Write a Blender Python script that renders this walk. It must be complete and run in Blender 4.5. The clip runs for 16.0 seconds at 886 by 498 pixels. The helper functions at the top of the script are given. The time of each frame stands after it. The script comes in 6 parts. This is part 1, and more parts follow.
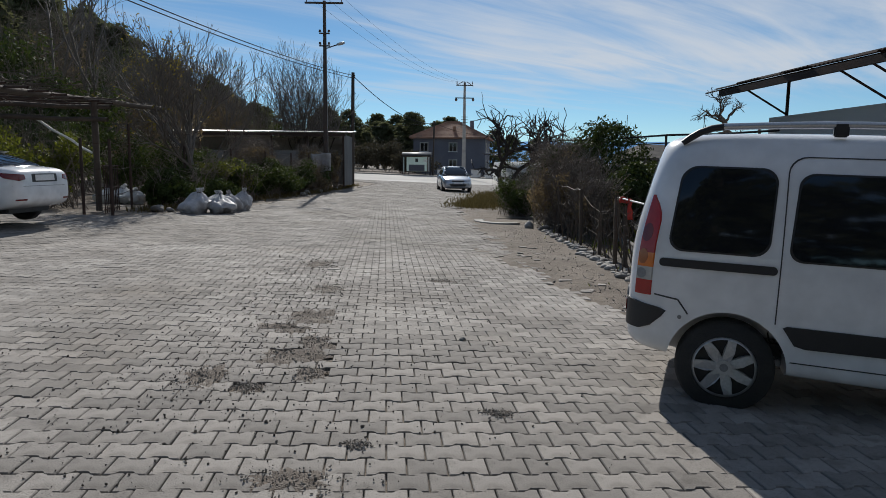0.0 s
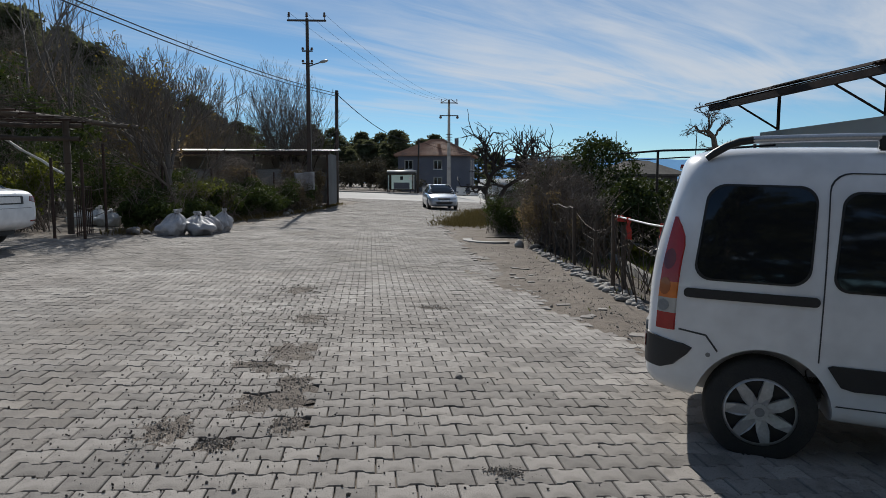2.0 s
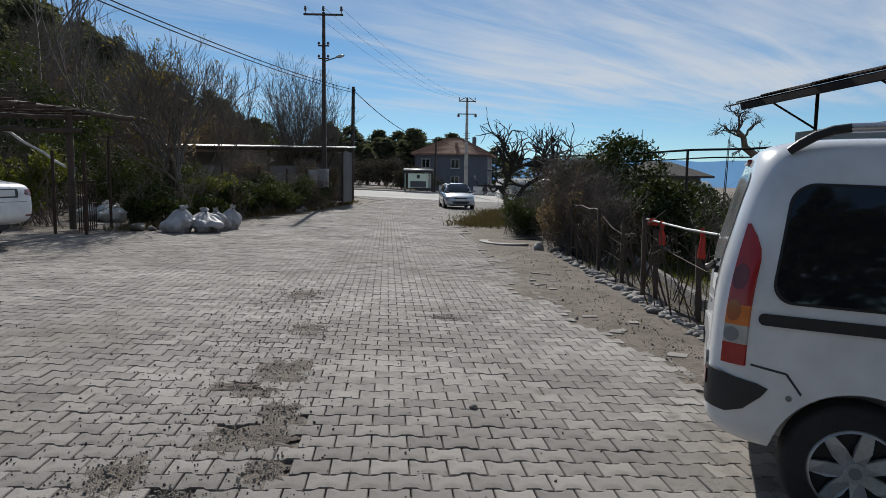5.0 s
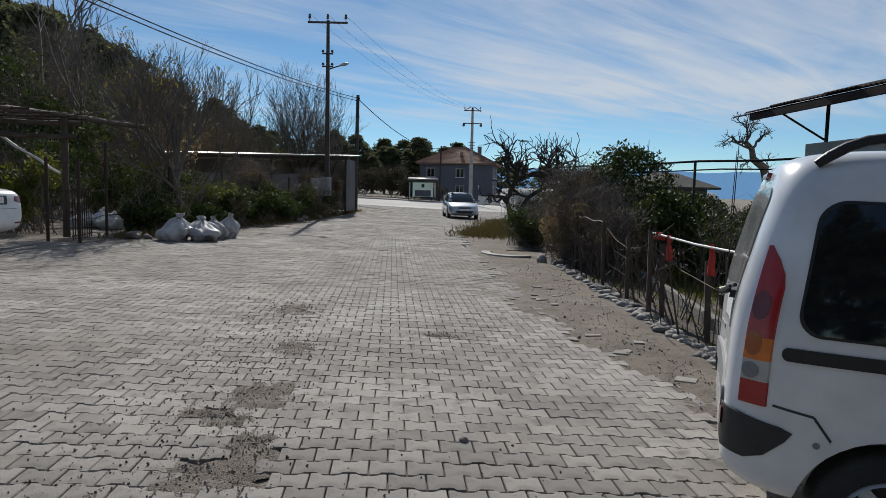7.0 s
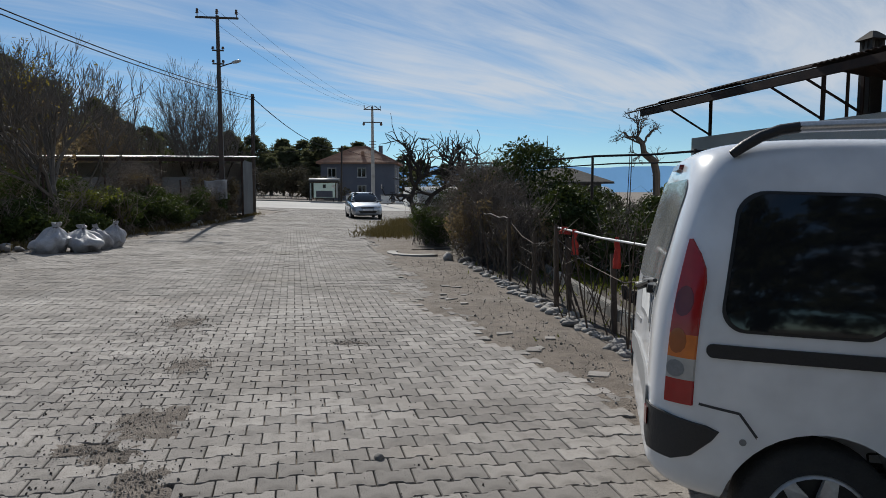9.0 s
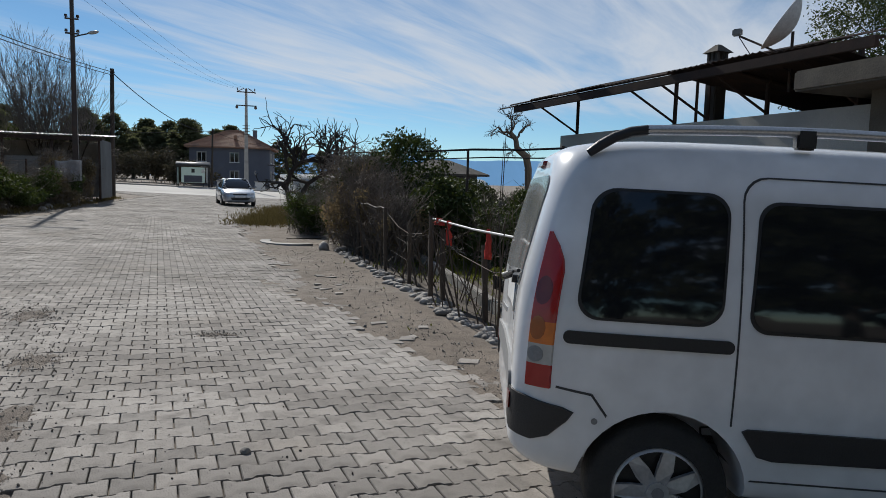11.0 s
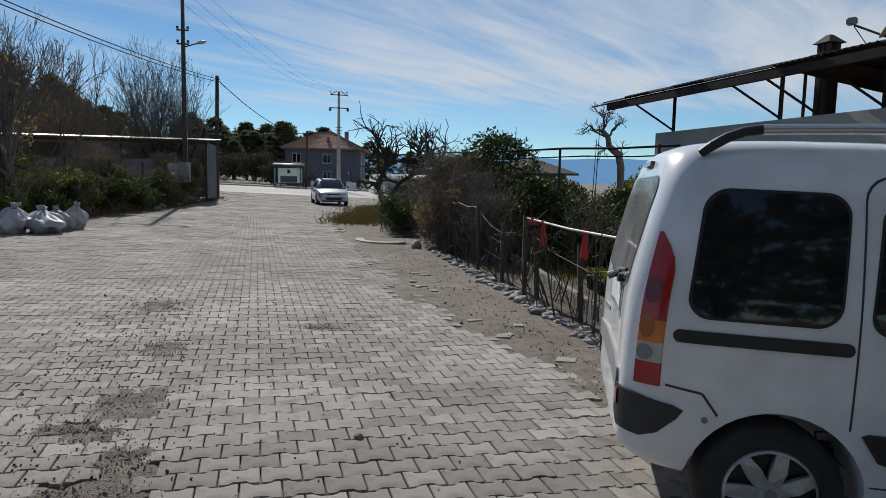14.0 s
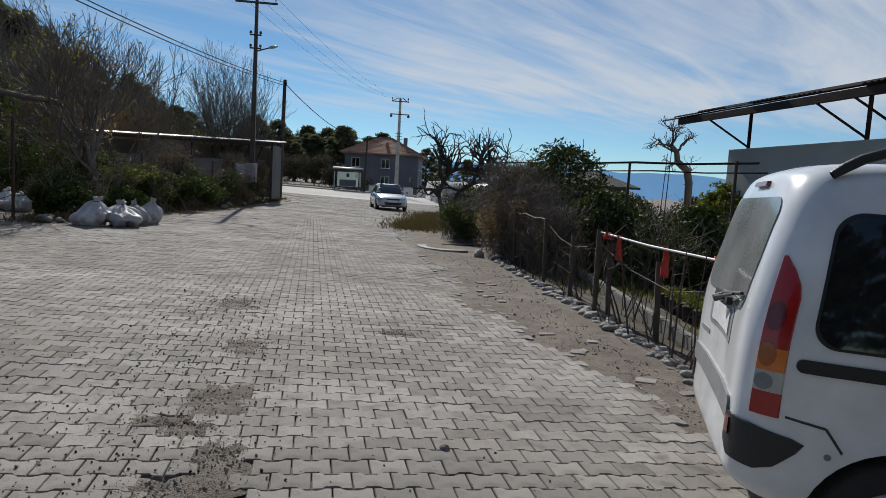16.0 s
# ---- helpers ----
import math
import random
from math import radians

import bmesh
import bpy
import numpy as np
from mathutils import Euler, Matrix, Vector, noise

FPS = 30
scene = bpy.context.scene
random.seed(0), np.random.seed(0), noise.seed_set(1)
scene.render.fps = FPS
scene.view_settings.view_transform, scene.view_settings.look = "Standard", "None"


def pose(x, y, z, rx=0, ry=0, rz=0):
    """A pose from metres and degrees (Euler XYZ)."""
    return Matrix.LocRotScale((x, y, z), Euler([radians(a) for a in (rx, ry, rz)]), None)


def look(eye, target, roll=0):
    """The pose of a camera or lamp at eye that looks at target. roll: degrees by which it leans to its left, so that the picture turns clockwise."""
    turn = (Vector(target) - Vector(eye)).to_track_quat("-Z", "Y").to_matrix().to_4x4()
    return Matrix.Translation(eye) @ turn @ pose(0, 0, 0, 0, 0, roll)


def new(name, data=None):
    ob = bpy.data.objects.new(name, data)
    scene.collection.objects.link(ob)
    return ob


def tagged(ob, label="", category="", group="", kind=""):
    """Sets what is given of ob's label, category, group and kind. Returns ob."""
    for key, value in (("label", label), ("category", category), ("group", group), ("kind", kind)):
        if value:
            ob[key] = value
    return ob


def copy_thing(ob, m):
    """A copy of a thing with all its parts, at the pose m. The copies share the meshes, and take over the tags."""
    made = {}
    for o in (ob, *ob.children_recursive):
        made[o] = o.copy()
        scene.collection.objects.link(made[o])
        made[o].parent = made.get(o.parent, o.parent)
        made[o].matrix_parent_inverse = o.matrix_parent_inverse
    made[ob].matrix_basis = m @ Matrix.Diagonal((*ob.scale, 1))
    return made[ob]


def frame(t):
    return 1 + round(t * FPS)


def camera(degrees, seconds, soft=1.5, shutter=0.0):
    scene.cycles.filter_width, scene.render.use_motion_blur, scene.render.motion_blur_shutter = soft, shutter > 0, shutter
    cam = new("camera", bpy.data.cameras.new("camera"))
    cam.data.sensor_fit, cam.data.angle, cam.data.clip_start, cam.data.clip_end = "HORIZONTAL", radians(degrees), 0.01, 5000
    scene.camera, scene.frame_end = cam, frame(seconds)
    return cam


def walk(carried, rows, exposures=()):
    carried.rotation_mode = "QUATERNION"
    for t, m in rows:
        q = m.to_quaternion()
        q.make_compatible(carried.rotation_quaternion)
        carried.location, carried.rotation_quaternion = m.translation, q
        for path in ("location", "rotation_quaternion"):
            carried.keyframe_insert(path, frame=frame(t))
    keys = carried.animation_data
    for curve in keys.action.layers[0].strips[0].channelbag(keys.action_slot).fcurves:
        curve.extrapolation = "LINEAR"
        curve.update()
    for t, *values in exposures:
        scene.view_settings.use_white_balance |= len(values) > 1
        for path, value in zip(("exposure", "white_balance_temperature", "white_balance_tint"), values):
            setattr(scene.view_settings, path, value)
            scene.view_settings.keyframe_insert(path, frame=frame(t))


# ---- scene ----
cam = camera(67.7, 16.0, soft=0.8)
PATH = [
    (0, (0.094, 0.017, 1.451), (0.122, 2.001, 1.202), 0.6),
    (0.5, (0.121, 0.132, 1.454), (0.098, 2.116, 1.201), 0.1),
    (1, (0.135, 0.247, 1.466), (0.067, 2.233, 1.246), 0.1),
    (1.5, (0.117, 0.364, 1.463), (0.141, 2.354, 1.256), 0.2),
    (2, (0.043, 0.538, 1.468), (0.115, 2.527, 1.271), 0.1),
    (2.5, (0.006, 0.678, 1.473), (0.07, 2.667, 1.272), 0.6),
    (3, (0.03, 0.798, 1.466), (0.044, 2.789, 1.275), 0.5),
    (3.5, (0.079, 0.951, 1.471), (0.009, 2.94, 1.274), 0.7),
    (4, (0.096, 1.035, 1.474), (0.055, 3.025, 1.283), 1.0),
    (4.2, (0.082, 1.081, 1.469), (0.078, 3.072, 1.284), 0.9),
    (6.3, (0.105, 1.536, 1.441), (0.137, 3.523, 1.21), 0.8),
    (6.5, (0.139, 1.566, 1.453), (0.146, 3.554, 1.241), 0.6),
    (7, (0.179, 1.615, 1.469), (0.187, 3.608, 1.296), 1.3),
    (7.5, (0.18, 1.624, 1.464), (0.227, 3.617, 1.298), 1.3),
    (8, (0.183, 1.679, 1.464), (0.283, 3.67, 1.296), 0.9),
    (8.5, (0.176, 1.765, 1.46), (0.354, 3.749, 1.282), 0.6),
    (9, (0.17, 1.861, 1.469), (0.465, 3.831, 1.296), -0.1),
    (9.5, (0.146, 1.912, 1.465), (0.593, 3.853, 1.283), 0.1),
    (10, (0.153, 1.92, 1.462), (0.727, 3.826, 1.271), 0.8),
    (10.2, (0.159, 1.909, 1.466), (0.777, 3.801, 1.275), 0.9),
    (12.3, (0.241, 1.712, 1.472), (0.903, 3.586, 1.252), 1.8),
    (12.5, (0.235, 1.699, 1.467), (0.888, 3.576, 1.243), 2.0),
    (13, (0.218, 1.693, 1.476), (0.809, 3.59, 1.248), 1.9),
    (13.5, (0.166, 1.706, 1.474), (0.644, 3.635, 1.252), 1.8),
    (14, (0.057, 1.744, 1.477), (0.459, 3.693, 1.27), 1.2),
    (14.5, (-0.084, 1.787, 1.477), (0.26, 3.747, 1.279), 0.8),
    (15, (-0.16, 1.829, 1.473), (0.142, 3.797, 1.281), 1.4),
    (15.5, (-0.179, 1.853, 1.469), (0.097, 3.825, 1.277), 2.0),
    (16, (-0.177, 1.826, 1.48), (0.07, 3.802, 1.291), 3.3),
]
walk(cam, [(t, look(eye, target, roll)) for t, eye, target, roll in PATH], [(0, -0.02, 6350, 9), (9, -0.03, 6350, 9), (10.2, -0.03, 6350, 9), (12.3, 0.16, 6350, 9), (13.0, 0.15, 6350, 9), (13.5, 0.13, 6350, 9), (14, 0.0, 6350, 9), (16, -0.04, 6350, 9)])

# ---- world, sun ----
SUN_EL, SUN_AZ = radians(34), radians(-6)
wd = bpy.data.worlds.new("sky")
scene.world = wd
wd.use_nodes = True
wn, wl = wd.node_tree.nodes, wd.node_tree.links
bg = wn["Background"]
sky = wn.new("ShaderNodeTexSky")
sky.sky_type = "NISHITA"
sky.sun_disc = False
sky.sun_elevation, sky.sun_rotation = SUN_EL, SUN_AZ
sky.air_density, sky.dust_density, sky.ozone_density = 0.75, 0.0, 4.0
bg.inputs["Strength"].default_value = 0.08
# thin streaky high cloud, on a flat layer overhead
tc = wn.new("ShaderNodeTexCoord")
sep = wn.new("ShaderNodeSeparateXYZ")
wl.new(tc.outputs["Generated"], sep.inputs[0])


def wmath(op, a, b):
    n = wn.new("ShaderNodeMath")
    n.operation = op
    for i, v in enumerate((a, b)):
        if isinstance(v, (int, float)):
            n.inputs[i].default_value = v
        else:
            wl.new(v, n.inputs[i])
    return n.outputs[0]


zc = wmath("MAXIMUM", sep.outputs[2], 0.03)
cu, cv = wmath("DIVIDE", sep.outputs[0], zc), wmath("DIVIDE", sep.outputs[1], zc)
# long streaks that run off to the right, with broad soft banks among them
along, acrs = wmath("ADD", cu, cv), wmath("SUBTRACT", cv, cu)


def cloud_noise(k_along, k_across, scale, detail, rough, warp, shift):
    comb = wn.new("ShaderNodeCombineXYZ")
    wl.new(wmath("MULTIPLY", along, k_along), comb.inputs[0])
    wl.new(wmath("ADD", wmath("MULTIPLY", acrs, k_across), shift), comb.inputs[1])
    t = wn.new("ShaderNodeTexNoise")
    t.inputs["Scale"].default_value, t.inputs["Detail"].default_value, t.inputs["Roughness"].default_value = scale, detail, rough
    t.inputs["Distortion"].default_value = warp
    wl.new(comb.outputs[0], t.inputs["Vector"])
    return t.outputs["Fac"]


broad = cloud_noise(0.13, 0.22, 1.0, 4, 0.5, 0.4, 3.3)
wisp = cloud_noise(0.16, 0.75, 1.5, 9, 0.6, 0.7, 7.1)
cr = wn.new("ShaderNodeValToRGB")
cr.color_ramp.interpolation = "EASE"
cr.color_ramp.elements[0].position, cr.color_ramp.elements[1].position = 0.40, 0.68
# the bank lies to the right of the road, the sky on the left is more open
bank = wn.new("ShaderNodeMapRange")
bank.inputs[1].default_value, bank.inputs[2].default_value, bank.inputs[3].default_value, bank.inputs[4].default_value = -0.45, 0.2, -0.06, 0.10
wl.new(sep.outputs[0], bank.inputs[0])
mixn = wmath("ADD", wmath("MULTIPLY", broad, 0.55), wmath("MULTIPLY", wisp, 0.45))
wl.new(wmath("ADD", mixn, bank.outputs[0]), cr.inputs[0])
# the layer ends above the horizon
lo = wn.new("ShaderNodeMapRange")
lo.inputs[1].default_value, lo.inputs[2].default_value = 0.085, 0.15
wl.new(wmath("ADD", sep.outputs[2], wmath("MULTIPLY", wmath("SUBTRACT", wisp, 0.5), 0.09)), lo.inputs[0])
# and opens overhead
hi = wn.new("ShaderNodeMapRange")
hi.inputs[1].default_value, hi.inputs[2].default_value, hi.inputs[3].default_value, hi.inputs[4].default_value = 0.3, 0.6, 0.88, 0.25
wl.new(sep.outputs[2], hi.inputs[0])
fac = wmath("MULTIPLY", wmath("MULTIPLY", cr.outputs[0], lo.outputs[0]), hi.outputs[0])
mixc = wn.new("ShaderNodeMixRGB")
wl.new(fac, mixc.inputs[0])
clear = wn.new("ShaderNodeMixRGB")
clear.blend_type = "MULTIPLY"
clear.inputs[0].default_value = 1.0
clear.inputs[2].default_value = (0.90, 1.03, 1.0, 1)
wl.new(sky.outputs[0], clear.inputs[1])
wl.new(clear.outputs[0], mixc.inputs[1])
mixc.inputs[2].default_value = (7.6, 7.95, 8.5, 1)
wl.new(mixc.outputs[0], bg.inputs["Color"])

sun = new("sun", bpy.data.lights.new("sun", "SUN"))
sun.data.energy, sun.data.angle, sun.data.color = 4.45, radians(0.6), (1.0, 0.95, 0.87)
sun_dir = Vector((math.sin(SUN_AZ) * math.cos(SUN_EL), math.cos(SUN_AZ) * math.cos(SUN_EL), math.sin(SUN_EL)))
sun.matrix_world = Matrix.Translation((0, 0, 30)) @ sun_dir.to_track_quat("Z", "Y").to_matrix().to_4x4()

# ---- materials ----


def mat(name, c1, c2, scale=3.0, rough=0.8, bump=0.2, fine=40.0, c3=None, metal=0.0, island=0.0, rnd=0.0, spots=0.0, stretch=(1, 1, 1), spec=0.5, coat=0.0, trans=0.0):
    """Two-scale noise between c1 and c2; c3: stains; island, rnd: variation per loose piece or object."""
    m = bpy.data.materials.new(name)
    m.use_nodes = True
    n, l = m.node_tree.nodes, m.node_tree.links
    b = n["Principled BSDF"]
    co = n.new("ShaderNodeTexCoord")
    mp = n.new("ShaderNodeMapping")
    mp.inputs["Scale"].default_value = stretch
    l.new(co.outputs["Object"], mp.inputs[0])

    def noise_tex(s, d=4.0):
        t = n.new("ShaderNodeTexNoise")
        t.inputs["Scale"].default_value, t.inputs["Detail"].default_value = s, d
        l.new(mp.outputs[0], t.inputs["Vector"])
        return t.outputs["Fac"]

    def ramp(src, a, z):
        r = n.new("ShaderNodeMapRange")
        r.inputs[1].default_value, r.inputs[2].default_value = a, z
        l.new(src, r.inputs[0])
        return r.outputs[0]

    def mix(f, a, c):
        x = n.new("ShaderNodeMixRGB")
        for i, v in enumerate((f, a, c)):
            if isinstance(v, float):
                x.inputs[i].default_value = v
            elif isinstance(v, tuple):
                x.inputs[i].default_value = (*v, 1)
            else:
                l.new(v, x.inputs[i])
        return x.outputs[0]

    big, small = noise_tex(scale), noise_tex(fine, 3.0)
    col = mix(ramp(big, 0.3, 0.7), c1, c2)
    if c3:
        col = mix(ramp(noise_tex(scale * 0.37 + 0.2, 6.0), 0.52, 0.72), col, c3)
    if spots:
        col = mix(ramp(noise_tex(7.0, 5.0), 0.5, 0.75), col, tuple(v * 0.72 for v in c2))
        sp = n.new("ShaderNodeMath")
        sp.operation = "MULTIPLY"
        l.new(ramp(noise_tex(150.0, 2.0), 0.60, 0.68), sp.inputs[0])
        sp.inputs[1].default_value = spots
        col = mix(sp.outputs[0], col, tuple(v * 0.28 for v in c2))
    h = n.new("ShaderNodeHueSaturation")
    l.new(col, h.inputs["Color"])
    val = n.new("ShaderNodeMath")
    val.operation = "MULTIPLY_ADD"
    l.new(small, val.inputs[0])
    val.inputs[1].default_value, val.inputs[2].default_value = 0.5, 0.75
    out = val.outputs[0]
    for amount, src in ((island, "g"), (rnd, "o")):
        if amount:
            if src == "g":
                r = n.new("ShaderNodeNewGeometry").outputs["Random Per Island"]
            else:
                r = n.new("ShaderNodeObjectInfo").outputs["Random"]
            k = n.new("ShaderNodeMath")
            k.operation = "MULTIPLY_ADD"
            l.new(r, k.inputs[0])
            k.inputs[1].default_value, k.inputs[2].default_value = amount * 2, 1 - amount
            p = n.new("ShaderNodeMath")
            p.operation = "MULTIPLY"
            l.new(out, p.inputs[0])
            l.new(k.outputs[0], p.inputs[1])
            out = p.outputs[0]
    l.new(out, h.inputs["Value"])
    l.new(h.outputs[0], b.inputs["Base Color"])
    b.inputs["Roughness"].default_value = rough
    b.inputs["Metallic"].default_value = metal
    b.inputs["Specular IOR Level"].default_value = spec
    b.inputs["Coat Weight"].default_value = coat
    b.inputs["Transmission Weight"].default_value = trans
    rr = n.new("ShaderNodeMath")
    rr.operation = "MULTIPLY_ADD"
    l.new(big, rr.inputs[0])
    rr.inputs[1].default_value, rr.inputs[2].default_value = 0.2 * rough, 0.9 * rough
    l.new(rr.outputs[0], b.inputs["Roughness"])
    if bump:
        bp = n.new("ShaderNodeBump")
        bp.inputs["Strength"].default_value, bp.inputs["Distance"].default_value = bump, 0.02
        l.new(small, bp.inputs["Height"])
        l.new(bp.outputs[0], b.inputs["Normal"])
    return m


M_DIRT = mat("dirt", (0.215, 0.175, 0.138), (0.145, 0.117, 0.092), 1.6, 0.95, 0.9, 60, c3=(0.29, 0.258, 0.22), spots=0.6)
M_PAVER = mat("paver_concrete", (0.302, 0.278, 0.253), (0.211, 0.19, 0.17), 0.9, 0.92, 0.28, 110, c3=(0.175, 0.152, 0.128), island=0.25, rnd=0.25, spots=0.8)
M_WHITE = mat("van_paint", (0.80, 0.81, 0.83), (0.77, 0.78, 0.80), 2, 0.25, 0.0, 5, coat=0.6)
M_BARK = mat("bark", (0.165, 0.14, 0.12), (0.105, 0.09, 0.076), 4, 0.9, 0.4, 50)
M_TWIG = mat("twig", (0.21, 0.17, 0.137), (0.14, 0.114, 0.092), 4, 0.9, 0, 30, island=0.3)
M_CONC = mat("concrete", (0.42, 0.40, 0.37), (0.33, 0.31, 0.29), 1.5, 0.9, 0.3, 50, c3=(0.2, 0.19, 0.17))
M_WOOD = mat("weathered_wood", (0.10, 0.075, 0.055), (0.06, 0.047, 0.038), 3, 0.85, 0.3, 30, stretch=(1, 1, 0.15))
M_STEEL = mat("dark_steel", (0.06, 0.05, 0.045), (0.09, 0.06, 0.045), 5, 0.6, 0.2, 60, metal=0.3)
M_PLASTER = mat("grey_plaster", (0.66, 0.625, 0.58), (0.57, 0.54, 0.505), 0.8, 0.9, 0.12, 60, c3=(0.45, 0.425, 0.40))

# ---- building tools ----
SLOPE = math.tan(radians(1.8))


def ground_z(x, y):
    """The yard falls gently to the right, and rises towards the far road."""
    rise = 0.0
    if y > 48:
        rise = 0.0065 * (min(y, 115) - 48)
    return -SLOPE * max(-60, min(40, x)) + rise


def at(x, y, h=0.0):
    return Vector((x, y, ground_z(x, y) + h))


def part(name, bm, material, parent=None, label="", smooth=False):
    me = bpy.data.meshes.new(name)
    bm.to_mesh(me)
    bm.free()
    me.materials.append(material)
    if smooth:
        for p in me.polygons:
            p.use_smooth = True
    ob = new(name, me)
    if parent:
        ob.parent = parent
    if label:
        tagged(ob, label)
    return ob


def raw(name, verts, faces, material, parent=None, label="", smooth=False):
    me = bpy.data.meshes.new(name)
    me.from_pydata(verts, [], faces)
    me.materials.append(material)
    if smooth:
        for p in me.polygons:
            p.use_smooth = True
    me.update()
    ob = new(name, me)
    if parent:
        ob.parent = parent
    if label:
        tagged(ob, label)
    return ob


def thing(name, m, label, category, group="", kind=""):
    e = new(name)
    e.empty_display_size = 0.1
    e.matrix_world = m
    return tagged(e, label, category, group, kind)


def box(bm, cx, cy, cz, sx, sy, sz, bev=0.0, m=None):
    r = bmesh.ops.create_cube(bm, size=1.0, matrix=(m or Matrix()) @ Matrix.Translation((cx, cy, cz)) @ Matrix.Diagonal((sx, sy, sz, 1)))
    if bev:
        es = list({e for v in r["verts"] for e in v.link_edges})
        bmesh.ops.bevel(bm, geom=es, offset=bev, segments=2, affect="EDGES")
    return r


def cyl(bm, p, q, r0, r1=None, n=10):
    p, q = Vector(p), Vector(q)
    d = q - p
    m = Matrix.Translation((p + q) / 2) @ d.to_track_quat("Z", "Y").to_matrix().to_4x4()
    bmesh.ops.create_cone(bm, cap_ends=True, segments=n, radius1=r0, radius2=r0 if r1 is None else r1, depth=d.length, matrix=m)


def bm_box(*a, **k):
    bm = bmesh.new()
    box(bm, *a, **k)
    return bm


def bm_cyl(*a, **k):
    bm = bmesh.new()
    cyl(bm, *a, **k)
    return bm


def tube(pts, r, n=6):
    """verts, faces of a tube through pts with radii r."""
    vs, fs = [], []
    for i, p in enumerate(pts):
        d = (pts[min(i + 1, len(pts) - 1)] - pts[max(i - 1, 0)]).normalized()
        a = d.orthogonal().normalized()
        b = d.cross(a)
        for k in range(n):
            w = 2 * math.pi * k / n
            vs.append(p + (a * math.cos(w) + b * math.sin(w)) * r[i])
    for i in range(len(pts) - 1):
        for k in range(n):
            fs.append((i * n + k, i * n + (k + 1) % n, (i + 1) * n + (k + 1) % n, (i + 1) * n + k))
    return vs, fs


class Bag:
    """Collects verts and faces for one mesh."""

    def __init__(self):
        self.v, self.f = [], []

    def add(self, vs, fs):
        o = len(self.v)
        self.v.extend(vs)
        self.f.extend([tuple(i + o for i in f) for f in fs])

    def put(self, name, material, parent=None, label="", smooth=False):
        return raw(name, [tuple(v) for v in self.v], self.f, material, parent, label, smooth)


def leaves(bag, rng, centre, radius, count, size, flat=1.0):
    """A loose clump of small folded leaves inside an ellipsoid."""
    cx, cy, cz = centre
    rx, ry, rz = radius if isinstance(radius, tuple) else (radius,) * 3
    for _ in range(count):
        d = Vector((rng.gauss(0, 1), rng.gauss(0, 1), rng.gauss(0, 1))).normalized() * rng.random() ** 0.45
        c = Vector((cx + d.x * rx, cy + d.y * ry, cz + d.z * rz))
        a = Vector((rng.gauss(0, 1), rng.gauss(0, 1), rng.gauss(0, 1) * flat)).normalized()
        b = a.orthogonal().normalized()
        b = (b * math.cos(k := rng.random() * 6.283) + a.cross(b) * math.sin(k))
        s = size * rng.uniform(0.6, 1.3)
        bag.add([c - a * s, c + b * s * 0.42, c + a * s, c - b * s * 0.42], [(0, 1, 2, 3)])


# ---- ground ----
xs = sorted({*range(-14, 15), *range(-60, 61, 6), *range(-1500, 1501, 150)})
ys = sorted({*range(-6, 60), *range(-60, 141, 8), *range(-1500, 3001, 150)})
gv = [tuple(at(x, y)) for y in ys for x in xs]
nx = len(xs)
gf = [(j * nx + i, j * nx + i + 1, (j + 1) * nx + i + 1, (j + 1) * nx + i) for j in range(len(ys) - 1) for i in range(nx - 1)]
tagged(raw("ground", gv, gf, M_DIRT), "pale dusty earth with gravel and sparse grass", "ground", kind="structure")

# ---- vehicles ----


def loft(stations, label_sections):
    """Verts and quads of a body through cross-sections of equal point count, closed round and capped."""
    vs, fs = [], []
    n = len(label_sections[0])
    for x, sec in zip(stations, label_sections):
        for dx, y, z in sec:
            vs.append((x + dx, y, z))
    for i in range(len(stations) - 1):
        for k in range(n):
            fs.append((i * n + k, i * n + (k + 1) % n, (i + 1) * n + (k + 1) % n, (i + 1) * n + k))
    fs.append(tuple(range(n))[::-1])
    fs.append(tuple((len(stations) - 1) * n + k for k in range(n)))
    return vs, fs


def baked(ob, levels=0, cutters=()):
    """Subdivides, cuts the given bmeshes out of it, and keeps the result as plain mesh."""
    extra = []
    bpy.context.view_layer.update()
    if levels:
        ob.modifiers.new("round", "SUBSURF").levels = levels
    for bm in cutters:
        me = bpy.data.meshes.new("cutter")
        bm.to_mesh(me)
        bm.free()
        c = new("cutter", me)
        c.matrix_world = ob.matrix_world
        b = ob.modifiers.new("cut", "BOOLEAN")
        b.operation, b.solver, b.object = "DIFFERENCE", "EXACT", c
        extra.append(c)
    bpy.context.view_layer.update()
    dg = bpy.context.evaluated_depsgraph_get()
    me = bpy.data.meshes.new_from_object(ob.evaluated_get(dg))
    ob.modifiers.clear()
    ob.data = me
    for p in me.polygons:
        p.use_smooth = True
    me.set_sharp_from_angle(angle=radians(38))
    for c in extra:
        bpy.data.objects.remove(c)
    return ob


